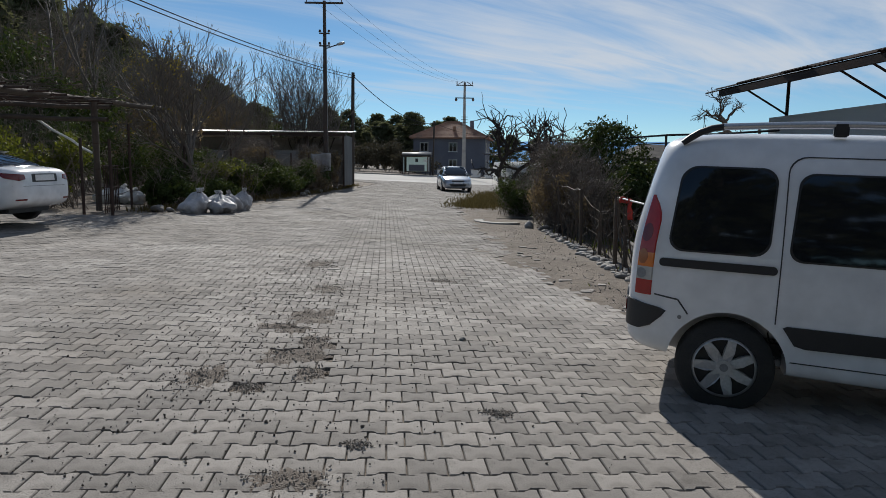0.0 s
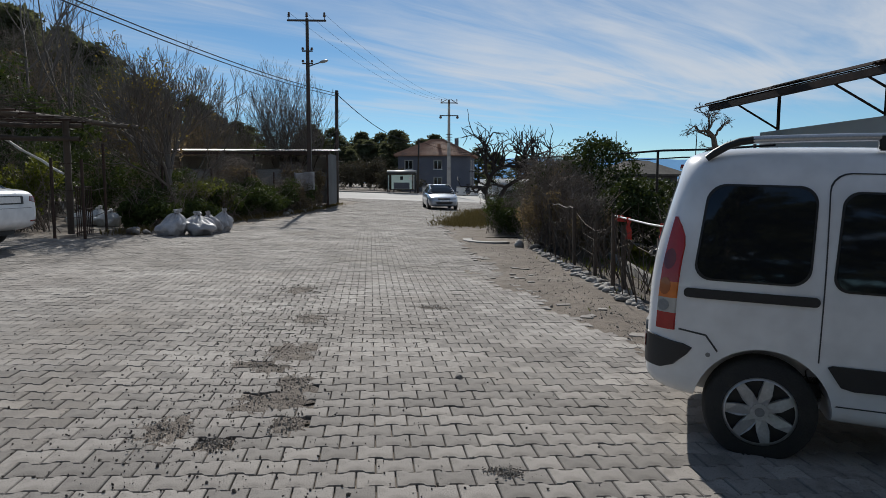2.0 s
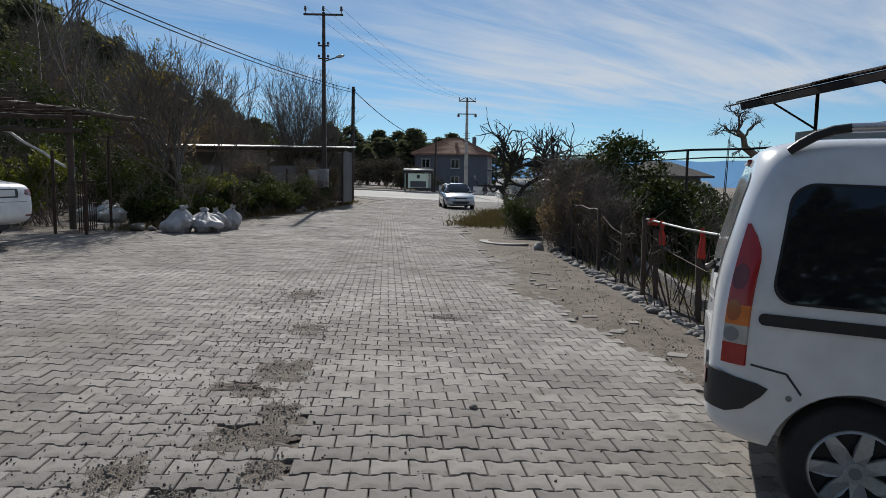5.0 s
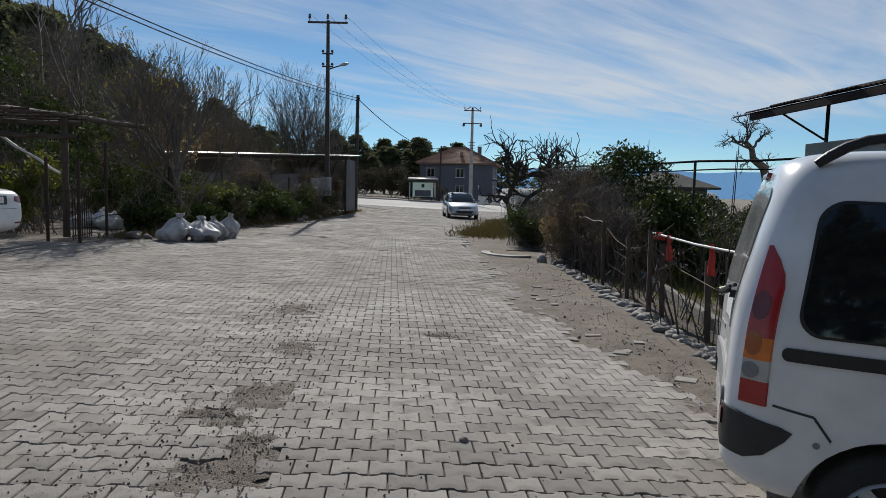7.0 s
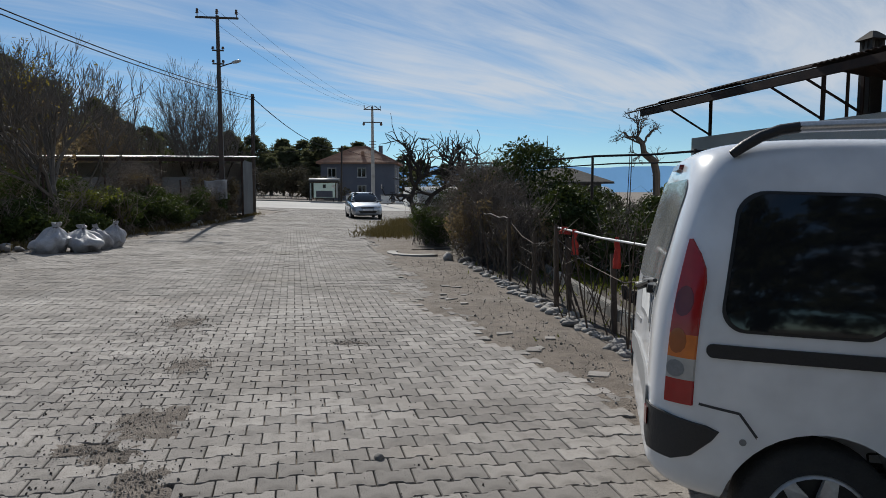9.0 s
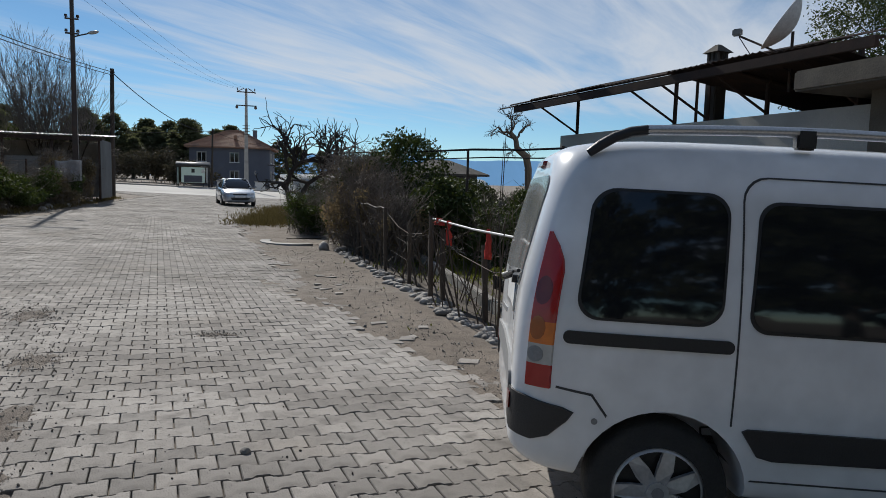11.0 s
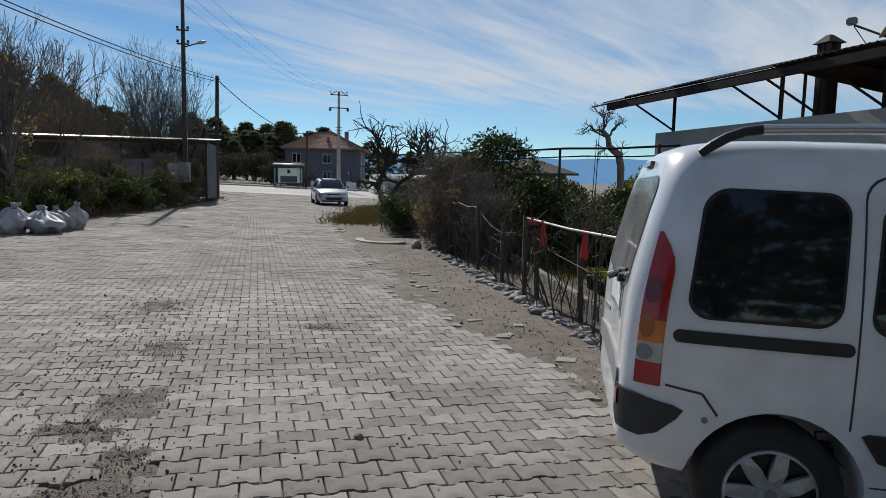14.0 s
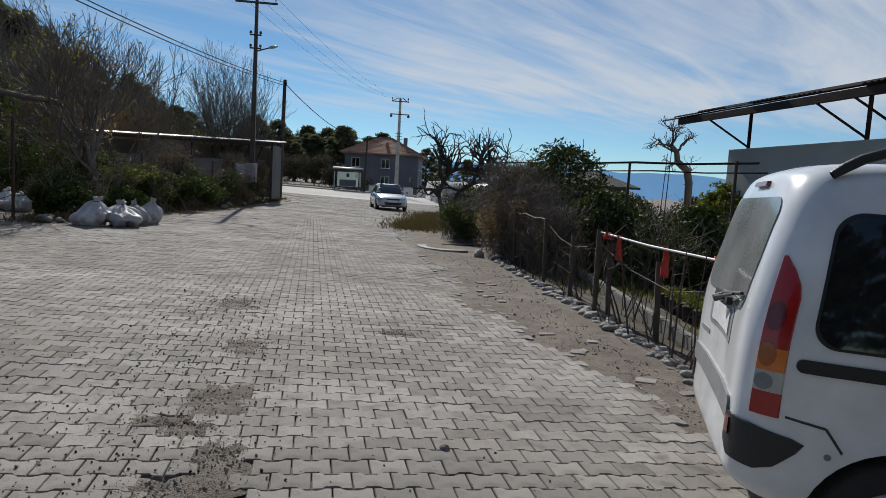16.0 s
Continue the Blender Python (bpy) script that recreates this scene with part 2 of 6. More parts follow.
def panel(name, body, outline, ray, material, parent, label="", proud=0.006, deep=0.012, steps=8, smooth=True, mid=(0, 0, 0)):
    """A thin shaped panel that hugs a body: outline in (a, z), laid on it along ray 'side', 'far', 'rear', 'corner' or 'front'."""
    way = {"side": Vector((0, 1, 0)), "far": Vector((0, -1, 0)), "rear": Vector((1, 0, 0)), "corner": Vector((0.72, 0.69, 0)),
           "farcorner": Vector((0.72, -0.69, 0)), "front": Vector((-1, 0, 0)), "top": Vector((0, 0, -1)),
           "frontcorner": Vector((-0.72, 0.69, 0)), "frontfarcorner": Vector((-0.72, -0.69, 0))}[ray]
    across = Vector((way.y, -way.x, 0)) if ray != "top" else Vector((1, 0, 0))
    if ray in ("side", "far"):
        across = Vector((1, 0, 0))
    elif ray in ("rear", "front"):
        across = Vector((0, 1, 0))
    up = Vector((0, 1, 0)) if ray == "top" else Vector((0, 0, 1))
    bm = bmesh.new()
    bm.faces.new([bm.verts.new((a, z, 0)) for a, z in outline])
    lo = [min(p[i] for p in outline) for i in (0, 1)]
    hi = [max(p[i] for p in outline) for i in (0, 1)]
    for i in (0, 1):
        for k in range(1, steps):
            co = [0, 0, 0]
            co[i] = lo[i] + (hi[i] - lo[i]) * k / steps
            no = [0, 0, 0]
            no[i] = 1
            bmesh.ops.bisect_plane(bm, geom=bm.verts[:] + bm.edges[:] + bm.faces[:], plane_co=co, plane_no=no)
    last = None
    for v in bm.verts:
        o = across * v.co.x + up * v.co.y - way * 6 + Vector(mid)
        hit, place, nrm, _ = body.ray_cast(o, way)
        if not hit:
            place = (o + way * (last if last else 6))
        else:
            last = (place - o).dot(way)
        v.co = place - way * proud
    top = bm.faces[:]
    r = bmesh.ops.extrude_face_region(bm, geom=top)
    for g in r["geom"]:
        if isinstance(g, bmesh.types.BMVert):
            g.co += way * (proud + deep)
    bmesh.ops.recalc_face_normals(bm, faces=bm.faces)
    ob = part(name, bm, material, parent, label, smooth)
    if smooth:
        ob.data.set_sharp_from_angle(angle=radians(40))
    return ob


def rrect(x0, z0, x1, z1, r, n=5):
    out = []
    for cx, cz, a0 in ((x1 - r, z1 - r, 0), (x0 + r, z1 - r, 90), (x0 + r, z0 + r, 180), (x1 - r, z0 + r, 270)):
        for k in range(n + 1):
            a = radians(a0 + 90 * k / n)
            out.append((cx + r * math.cos(a), cz + r * math.sin(a)))
    return out


M_RUBBER = mat("tyre_rubber", (0.022, 0.022, 0.023), (0.04, 0.038, 0.035), 8, 0.8, 0.3, 80)
M_BLACK = mat("black_plastic", (0.02, 0.02, 0.022), (0.028, 0.028, 0.03), 6, 0.5, 0.15, 120)
M_ALLOY = mat("silver_wheel_cover", (0.50, 0.50, 0.51), (0.38, 0.375, 0.37), 9, 0.4, 0.05, 60, metal=0.4)
M_GLASS = mat("tinted_glass", (0.010, 0.012, 0.015), (0.013, 0.015, 0.018), 2, 0.05, 0, 5, spec=0.6)
M_DUSTGLASS = mat("dusty_glass", (0.22, 0.23, 0.235), (0.30, 0.305, 0.30), 3, 0.12, 0, 60, c3=(0.16, 0.17, 0.18), spec=0.7)
M_RED = mat("red_lens", (0.42, 0.012, 0.012), (0.36, 0.01, 0.01), 9, 0.18, 0, 20, coat=0.4)
M_DARKRED = mat("dark_red_lens", (0.16, 0.008, 0.01), (0.12, 0.006, 0.008), 9, 0.2, 0, 20, coat=0.4)
M_AMBER = mat("amber_lens", (0.75, 0.20, 0.02), (0.65, 0.16, 0.02), 9, 0.2, 0, 20, coat=0.4)
M_AMBERDARK = mat("amber_bulb", (0.40, 0.10, 0.015), (0.32, 0.08, 0.012), 9, 0.2, 0, 20, coat=0.4)
M_CLEAR = mat("clear_lens", (0.55, 0.53, 0.50), (0.40, 0.39, 0.37), 9, 0.15, 0, 20, coat=0.5)
M_SEAM = mat("panel_gap", (0.04, 0.04, 0.045), (0.06, 0.06, 0.065), 9, 0.7, 0, 20)
M_ALU = mat("brushed_aluminium", (0.62, 0.63, 0.65), (0.55, 0.56, 0.58), 6, 0.35, 0.02, 90, metal=0.8)
M_PLATE = mat("number_plate", (0.75, 0.75, 0.74), (0.68, 0.68, 0.67), 8, 0.5, 0, 30)
M_GREYPLASTIC = mat("grey_plastic", (0.20, 0.20, 0.205), (0.25, 0.25, 0.25), 6, 0.6, 0.1, 90)
M_SILVER = mat("silver_paint", (0.50, 0.54, 0.60), (0.46, 0.50, 0.56), 3, 0.25, 0, 20, metal=0.5, coat=0.5)


def wheel(parent, x, y, radius, rim, out, spokes, width=0.18):
    """A wheel at x on the axle; out: -1 when its face looks to -y."""
    w = new("wheel")
    w.parent = parent
    prof = [(rim * 0.98, 0.0), (rim * 1.06, 0.012), (radius * 0.93, 0.0), (radius, 0.035), (radius, width - 0.035), (radius * 0.93, width), (rim, width)]
    bm = bmesh.new()
    rings, n = [], 40
    for r, d in prof:
        rings.append([bm.verts.new((x + r * math.cos(2 * math.pi * k / n), y - out * d, radius + r * math.sin(2 * math.pi * k / n))) for k in range(n)])
    for a, b in zip(rings, rings[1:]):
        for k in range(n):
            bm.faces.new((a[k], a[(k + 1) % n], b[(k + 1) % n], b[k]))
    bmesh.ops.recalc_face_normals(bm, faces=bm.faces)
    part("tyre", bm, M_RUBBER, w, "", True)
    bm = bmesh.new()
    cyl(bm, (x, y - out * 0.035, radius), (x, y - out * 0.10, radius), rim * 0.99, n=32)
    part("rim_well", bm, M_BLACK, w)
    bm = bmesh.new()
    for k in range(n):
        a0, a1 = 2 * math.pi * k / n, 2 * math.pi * (k + 1) / n
        q = []
        for a in (a0, a1):
            for r, d in ((rim * 1.0, 0.018), (rim * 0.9, 0.004)):
                q.append(bm.verts.new((x + r * math.cos(a), y + out * (0.006 - d), radius + r * math.sin(a))))
        bm.faces.new((q[0], q[1], q[3], q[2]))
    part("rim_ring", bm, M_ALLOY, w)
    for s in range(spokes):
        a = 2 * math.pi * (s + 0.5) / spokes
        m = Matrix.Translation((x, y - out * 0.004, radius)) @ Matrix.Rotation(-a, 4, "Y")
        bm = bmesh.new()
        i0 = [bm.verts.new(m @ Vector(p)) for p in ((rim * 0.12, 0, -rim * 0.13), (rim * 0.55, out * 0.012, -rim * 0.17), (rim * 0.93, 0, -rim * 0.12),
                                                       (rim * 0.93, 0, rim * 0.12), (rim * 0.55, out * 0.012, rim * 0.17), (rim * 0.12, 0, rim * 0.13))]
        i1 = [bm.verts.new(v.co + Vector((0, -out * 0.02, 0))) for v in i0]
        bm.faces.new(i0)
        for k in range(6):
            bm.faces.new((i0[k], i0[(k + 1) % 6], i1[(k + 1) % 6], i1[k]))
        bmesh.ops.recalc_face_normals(bm, faces=bm.faces)
        part("spoke", bm, M_ALLOY, w)
    bm = bmesh.new()
    cyl(bm, (x, y + out * 0.008, radius), (x, y - out * 0.02, radius), rim * 0.24, n=20)
    part("hub_disc", bm, M_ALLOY, w)
    bm = bmesh.new()
    cyl(bm, (x, y + out * 0.012, radius), (x, y, radius), rim * 0.13, n=16)
    part("hub_cap", bm, M_GREYPLASTIC, w)
    return w


def make_van(m):
    van = thing("van", m, "white compact high-roofed van with tinted windows, parked on the pavers", "van")
    HW = 0.835
    #        x,    half width, roof, bottom
    st = [(-0.635, 0.61, 1.625, 0.395), (-0.612, 0.70, 1.672, 0.365), (-0.565, 0.772, 1.703, 0.33), (-0.47, 0.818, 1.722, 0.305), (-0.33, HW, 1.735, 0.29),
          (0.1, HW, 1.745, 0.25), (0.7, HW, 1.748, 0.24), (1.3, HW, 1.74, 0.24), (1.72, HW, 1.69, 0.30), (1.95, HW, 1.52, 0.30), (2.25, HW, 1.24, 0.3),
          (2.45, HW, 1.08, 0.30), (2.9, 0.82, 0.98, 0.28), (3.15, 0.79, 0.88, 0.25), (3.3, 0.70, 0.78, 0.27), (3.35, 0.6, 0.66, 0.34)]
    secs = []
    for x, hw, zr, zb in st:
        k = min(1.0, max(0.0, (zr - 1.0) / 0.7))
        lean = 0.20 if x < -0.3 else 0.20 * max(0.0, (0.1 - x) / 0.4) if x < 0.1 else 0.0
        belt = min(0.98, zr - 0.1)
        h = [(hw * 0.72, zb), (hw - 0.05, zb + 0.01), (hw - 0.012, zb + 0.09), (hw, 0.62 if zr > 0.8 else 0.5), (hw - 0.003, belt),
             (hw - 0.02 * k - 0.01, belt + (zr - belt) * 0.3), (hw - 0.075 * k - 0.01, belt + (zr - belt) * 0.74), (hw - 0.125 * k - 0.03, zr - 0.065), (hw - 0.22, zr - 0.005), (hw * 0.4, zr + 0.015)]
        ring = [(y, z) for y, z in h] + [(-y, z) for y, z in reversed(h)]
        secs.append([(lean * max(0.0, z - 1.04) / 0.85, y + HW, z) for y, z in ring])
    vs, fs = loft([s[0] for s in st], secs)
    body = raw("body", vs, fs, M_WHITE, van, "")
    cuts = []
    for wx in (0.0, 2.6):
        for wy in (-0.2, 2 * HW + 0.2):
            cuts.append(bm_cyl((wx, wy, 0.28), (wx, 0.34 if wy < 0 else 2 * HW - 0.34, 0.28), 0.350, n=40))
    baked(body, 2, cuts)
    for wx in (0.0, 2.6):
        for w_ in (wheel(van, wx, 0.035, 0.295, 0.196, -1, 7), wheel(van, wx, 2 * HW - 0.035, 0.295, 0.196, 1, 7)):
            w_.location.z = -0.02
    part("underbody", bm_box(1.4, HW, 0.36, 3.0, 1.05, 0.14, bev=0.03), M_BLACK, van, "black underbody")
    for ray in ("side", "far"):
        # rear quarter window, door window, front window with their rubber
        for nm, o, kl, kr in (("quarter_window", rrect(-0.385, 1.0, 0.18, 1.512, 0.095, 7), 0.115, 0.035), ("door_window", rrect(0.305, 0.985, 1.12, 1.49, 0.08, 7), 0.06, 0.03)):
            mid_x = sum(p[0] for p in o) / len(o)
            o = [(x + (kl if x < mid_x else kr) * (z - 1.0), z) for x, z in o]
            rim_ = [(x + (0.012 if x > mid_x else -0.012), z + (0.012 if z > 1.25 else -0.012)) for x, z in o]
            panel("window_seal", body, rim_, ray, M_BLACK, van, "", 0.004)
            panel(nm, body, o, ray, M_GLASS, van, "dark tinted glass", 0.008)
        panel("front_window", body, [(1.30, 0.99), (2.22, 0.99), (2.18, 1.1), (1.86, 1.44), (1.74, 1.49), (1.34, 1.49)], ray, M_GLASS, van, "dark glass", 0.006)
        # the sliding door's rail and the rubbing strips
        sl = rrect(-0.435, 0.886, 0.243, 0.938, 0.024)
        panel("slide_rail", body, sl, ray, M_BLACK, van, "black sliding-door rail", 0.010)
        panel("rubbing_strip", body, [(0.302, 0.572), (0.325, 0.584), (1.20, 0.584), (1.20, 0.468), (0.43, 0.458), (0.37, 0.472)], ray, M_BLACK, van, "black plastic strip", 0.014)
        panel("rubbing_strip", body, [(1.26, 0.584), (2.12, 0.584), (2.18, 0.47), (1.26, 0.47)], ray, M_BLACK, van, "black plastic strip", 0.014)
        # door gaps
        for x0, x1 in ((0.255, 1.235), (1.245, 2.22)):
            o = rrect(x0, 0.36, x1, 1.60, 0.10)
            ring_o, ring_i = o, [(x + (0.007 if x < (x0 + x1) / 2 else -0.007), z + (0.007 if z < 1 else -0.007)) for x, z in o]
            for k in range(len(o)):
                a, b = k, (k + 1) % len(o)
                if math.dist(o[a], o[b]) > 1e-4:
                    panel("door_gap", body, [ring_o[a], ring_o[b], ring_i[b], ring_i[a]], ray, M_SEAM, van, "", 0.003, 0.006, 8 if math.dist(o[a], o[b]) > 0.3 else 1)
        for x in (0.90, 1.36):
            panel("handle_recess", body, rrect(x - 0.055, 0.755, x + 0.09, 0.895, 0.055), ray, M_WHITE, van, "", 0.002)
            panel("door_handle", body, rrect(x - 0.018, 0.765, x + 0.06, 0.885, 0.022), ray, M_BLACK, van, "black door handle", 0.035, 0.02, 3)
        # bumper seam and its screw
        for a, b in (((-0.45, 0.70), (-0.305, 0.68)), ((-0.305, 0.68), (-0.21, 0.555))):
            dx, dz = b[0] - a[0], b[1] - a[1]
            ln = math.hypot(dx, dz)
            ox, oz = -dz / ln * 0.005, dx / ln * 0.005
            panel("bumper_gap", body, [(a[0] - ox, a[1] - oz), (b[0] - ox, b[1] - oz), (b[0] + ox, b[1] + oz), (a[0] + ox, a[1] + oz)], ray, M_SEAM, van, "", 0.002, 0.004, 3)
        panel("tow_eye", body, rrect(-0.30, 0.557, -0.274, 0.583, 0.0129, 4), ray, M_GREYPLASTIC, van, "", 0.004, 0.006, 2)
    for ray, s in (("corner", 1), ("farcorner", -1)):
        # the lamp in bands from top to bottom; a runs across the diagonal
        def band(nm, o, mt, pr=0.012):
            panel(nm, body, [(a * -s, z) for a, z in o], ray, mt, lamp, "", pr, 0.02, 5, True, (0, 0, 0) if s > 0 else (0, 2 * HW, 0))
        lamp = new("tail_light")
        lamp.parent = van
        for (nm, mt, z0, z1) in (("red_lens", M_RED, 1.06, 1.33), ("lower_red_lens", M_RED, 0.962, 1.06), ("amber_lens", M_AMBER, 0.870, 0.962), ("clear_lens", M_CLEAR, 0.786, 0.870), ("bottom_red_lens", M_RED, 0.69, 0.786)):
            def edge(z):
                rear = 0.448 - 0.008 * (z - 0.69) / 0.64
                return rear, 0.345 + (0 if z < 1.16 else 0.085 * ((z - 1.16) / 0.17) ** 2)
            zs = [z0 + (z1 - z0) * k / 5 for k in range(6)]
            band(nm, [(edge(z)[0], z) for z in zs] + [(edge(z)[1], z) for z in reversed(zs)], mt)
        for z, a_, w_, h_, mt in ((1.09, 0.405, 0.036, 0.060, M_DARKRED), (0.935, 0.41, 0.034, 0.05, M_AMBERDARK), (0.826, 0.41, 0.036, 0.034, M_GREYPLASTIC)):
            band("bulb_housing", [(a_ + w_ * math.cos(q * 0.5236), z + h_ * math.sin(q * 0.5236)) for q in range(12)], mt, 0.0135)
    # tailgate
    panel("rear_window", body, [(HW + y, z) for y, z in rrect(-0.55, 1.06, 0.55, 1.57, 0.09)], "rear", M_DUSTGLASS, van, "dusty rear window", 0.006, 0.02)
    panel("number_plate", body, rrect(HW - 0.26, 0.90, HW + 0.26, 1.01, 0.012), "rear", M_PLATE, van, "white number plate", 0.01)
    panel("plate_recess", body, rrect(HW - 0.34, 0.87, HW + 0.34, 1.04, 0.04), "rear", M_GREYPLASTIC, van, "", 0.003)
    panel("tailgate_handle", body, rrect(HW - 0.20, 1.035, HW + 0.20, 1.075, 0.015), "rear", M_BLACK, van, "", 0.03)
    panel("bumper_insert", body, rrect(HW - 0.62, 0.60, HW + 0.62, 0.70, 0.03), "rear", M_GREYPLASTIC, van, "grey bumper insert", 0.012)
    panel("badge", body, rrect(HW + 0.30, 0.80, HW + 0.52, 0.825, 0.008), "rear", M_GREYPLASTIC, van, "", 0.004)
    panel("brake_light", body, rrect(HW - 0.14, 1.625, HW + 0.14, 1.65, 0.01), "rear", M_DARKRED, van, "", 0.02, 0.03, 3)
    bm = bmesh.new()
    cyl(bm, (-0.66, HW - 0.05, 1.045), (-0.60, HW - 0.05, 1.07), 0.02, n=10)
    cyl(bm, (-0.655, HW - 0.05, 1.05), (-0.628, HW - 0.40, 1.115), 0.011, 0.007, n=8)
    cyl(bm, (-0.632, HW - 0.16, 1.09), (-0.612, HW - 0.52, 1.135), 0.009, n=8)
    part("rear_wiper", bm, M_BLACK, van)
    for ray, s in (("corner", 1), ("farcorner", -1)):
        off = (0, 0, 0) if s > 0 else (0, 2 * HW, 0)
        panel("bumper_corner", body, [(a * -s, z) for a, z in ((0.61, 0.52), (0.61, 0.645), (0.45, 0.642), (0.30, 0.618), (0.265, 0.600), (0.285, 0.56), (0.345, 0.49), (0.41, 0.462), (0.55, 0.465))], ray, M_BLACK, van, "black plastic bumper corner", 0.014, 0.02, 8, True, off)
        panel("reflector", body, [(a * -s, z) for a, z in ((0.595, 0.555), (0.595, 0.625), (0.55, 0.625), (0.55, 0.555))], ray, M_DARKRED, van, "dark red reflector", 0.02, 0.02, 3, True, off)
    # roof rails
    for y in (0.185, 2 * HW - 0.185):
        pts = [Vector((-0.36, y, 1.665)), Vector((-0.315, y, 1.70)), Vector((-0.26, y, 1.735)), Vector((-0.19, y, 1.762)), Vector((-0.12, y, 1.773))]
        v, f = tube(pts, [0.018, 0.022, 0.022, 0.022, 0.022], 8)
        rail = raw("roof_rail", *tube([Vector((-0.125 + 1.525 * k / 8, y, 1.773 + 0.022 * math.sin(math.pi * k / 8))) for k in range(9)], [0.022] * 9, 10), M_ALU, van, "silver roof rail", True)
        raw("rail_end", v, f, M_BLACK, rail, "", True)
        raw("rail_end", *tube([Vector((1.38, y, 1.774)), Vector((1.5, y, 1.772)), Vector((1.62, y, 1.745)), Vector((1.68, y, 1.70))], [0.022, 0.024, 0.024, 0.02], 8), M_BLACK, rail, "", True)
        part("rail_foot", bm_box(0.52, y, 1.765, 0.08, 0.05, 0.085, bev=0.008), M_BLACK, rail)
    panel("windscreen", body, [(HW + y, z) for y, z in rrect(-0.66, 1.10, 0.66, 1.60, 0.08)], "front", M_GLASS, van, "", 0.006)
    for s in (0, 1):
        panel("headlight", body, rrect(HW - 0.66 if s else HW + 0.36, 0.66, HW - 0.36 if s else HW + 0.66, 0.84, 0.05), "front", M_CLEAR, van, "", 0.01)
    panel("grille", body, rrect(HW - 0.45, 0.38, HW + 0.45, 0.54, 0.04), "front", M_BLACK, van, "", 0.01)
    return van


def make_saloon(m, paint, label, tail=True):
    """A four-door saloon; the origin lies under the middle, x forward."""
    car = thing("car", m, label, "car")
    st = [(-2.29, 0.62, 0.92, 0.48), (-2.26, 0.74, 0.98, 0.38), (-2.12, 0.82, 1.055, 0.31), (-1.8, 0.875, 1.075, 0.26), (-1.2, 0.885, 1.03, 0.22), (-0.4, 0.888, 0.985, 0.2), (0.5, 0.888, 0.965, 0.2),
          (1.0, 0.885, 0.955, 0.2), (1.5, 0.87, 0.88, 0.22), (1.95, 0.83, 0.79, 0.22), (2.18, 0.74, 0.70, 0.24), (2.28, 0.6, 0.58, 0.32)]
    secs = []
    for x, hw, zr, zb in st:
        h = [(hw * 0.7, zb), (hw - 0.07, zb + 0.01), (hw - 0.015, zb + 0.10), (hw, zb + (zr - zb) * 0.5), (hw - 0.02, zr - 0.12), (hw - 0.07, zr - 0.03), (hw * 0.72, zr), (hw * 0.3, zr + 0.012)]
        secs.append([(0, y, z) for y, z in h] + [(0, -y, z) for y, z in reversed(h)])
    body = raw("body", *loft([s[0] for s in st], secs), paint, car)
    cuts = [bm_cyl((wx, s * 1.1, 0.31), (wx, s * 0.6, 0.31), 0.36, n=32) for wx in (-1.32, 1.36) for s in (-1, 1)]
    baked(body, 2, cuts)
    part("underbody", bm_box(0, 0, 0.27, 3.9, 1.15, 0.14, bev=0.03), M_BLACK, car)
    for wx in (-1.32, 1.36):
        wheel(car, wx, -0.865, 0.315, 0.205, -1, 9)
        wheel(car, wx, 0.865, 0.315, 0.205, 1, 9)
    # glasshouse, its roof skin and pillars
    gl = [(-1.92, 0.70, 1.05), (-1.62, 0.74, 1.20), (-1.1, 0.735, 1.39), (-0.7, 0.735, 1.452), (-0.1, 0.735, 1.468), (0.3, 0.73, 1.43), (0.75, 0.735, 1.22), (1.2, 0.73, 0.95)]
    secs = []
    for x, hw, z in gl:
        t = max(0.0, (z - 0.95) / 0.52)
        top = hw + 0.08 - 0.21 * t
        h = [(hw + 0.085, 0.90), (hw + 0.085 - 0.02 * t, 0.93 + 0.1 * (z - 0.93)), (top, z - 0.045), (top - 0.09, z), (top * 0.4, z + 0.012)]
        secs.append([(0, y, q) for y, q in h] + [(0, -y, q) for y, q in reversed(h)])
    glass = raw("window_glass", *loft([g[0] for g in gl], secs), M_GLASS, car, "dark reflecting windows")
    baked(glass, 2)
    panel("roof", glass, [(x, y) for x, y in rrect(-1.05, -0.66, 0.22, 0.66, 0.12)], "top", paint, car, "", 0.006)
    for s, ray in ((-1, "side"), (1, "far")):
        panel("rear_pillar", glass, [(-1.98, 1.0), (-1.62, 1.20), (-1.08, 1.40), (-0.62, 1.47), (-0.62, 1.42), (-1.0, 1.36), (-1.30, 1.16), (-1.42, 0.97)], ray, paint, car, "", 0.008)
        panel("roof_edge", glass, [(-0.66, 1.415), (-0.66, 1.47), (0.30, 1.47), (0.30, 1.385), (0.0, 1.415)], ray, paint, car, "", 0.008)
        panel("front_pillar", glass, [(0.2, 1.40), (0.26, 1.46), (0.8, 1.22), (1.22, 0.96), (1.08, 0.96), (0.70, 1.20)], ray, paint, car, "", 0.008)
        panel("door_pillar", glass, [(-0.14, 0.93), (-0.20, 1.44), (-0.12, 1.44), (-0.05, 0.93)], ray, M_BLACK, car, "", 0.004)
        bm = bmesh.new()
        box(bm, 0.72, s * 0.98, 1.02, 0.12, 0.18, 0.12, bev=0.04)
        part("side_mirror", bm, paint, car, "", True)
        for x in (-0.62, 0.42):
            panel("door_handle", body, rrect(x - 0.1, 0.83, x + 0.1, 0.86, 0.012), ray, paint, car, "", 0.02, 0.02, 2)
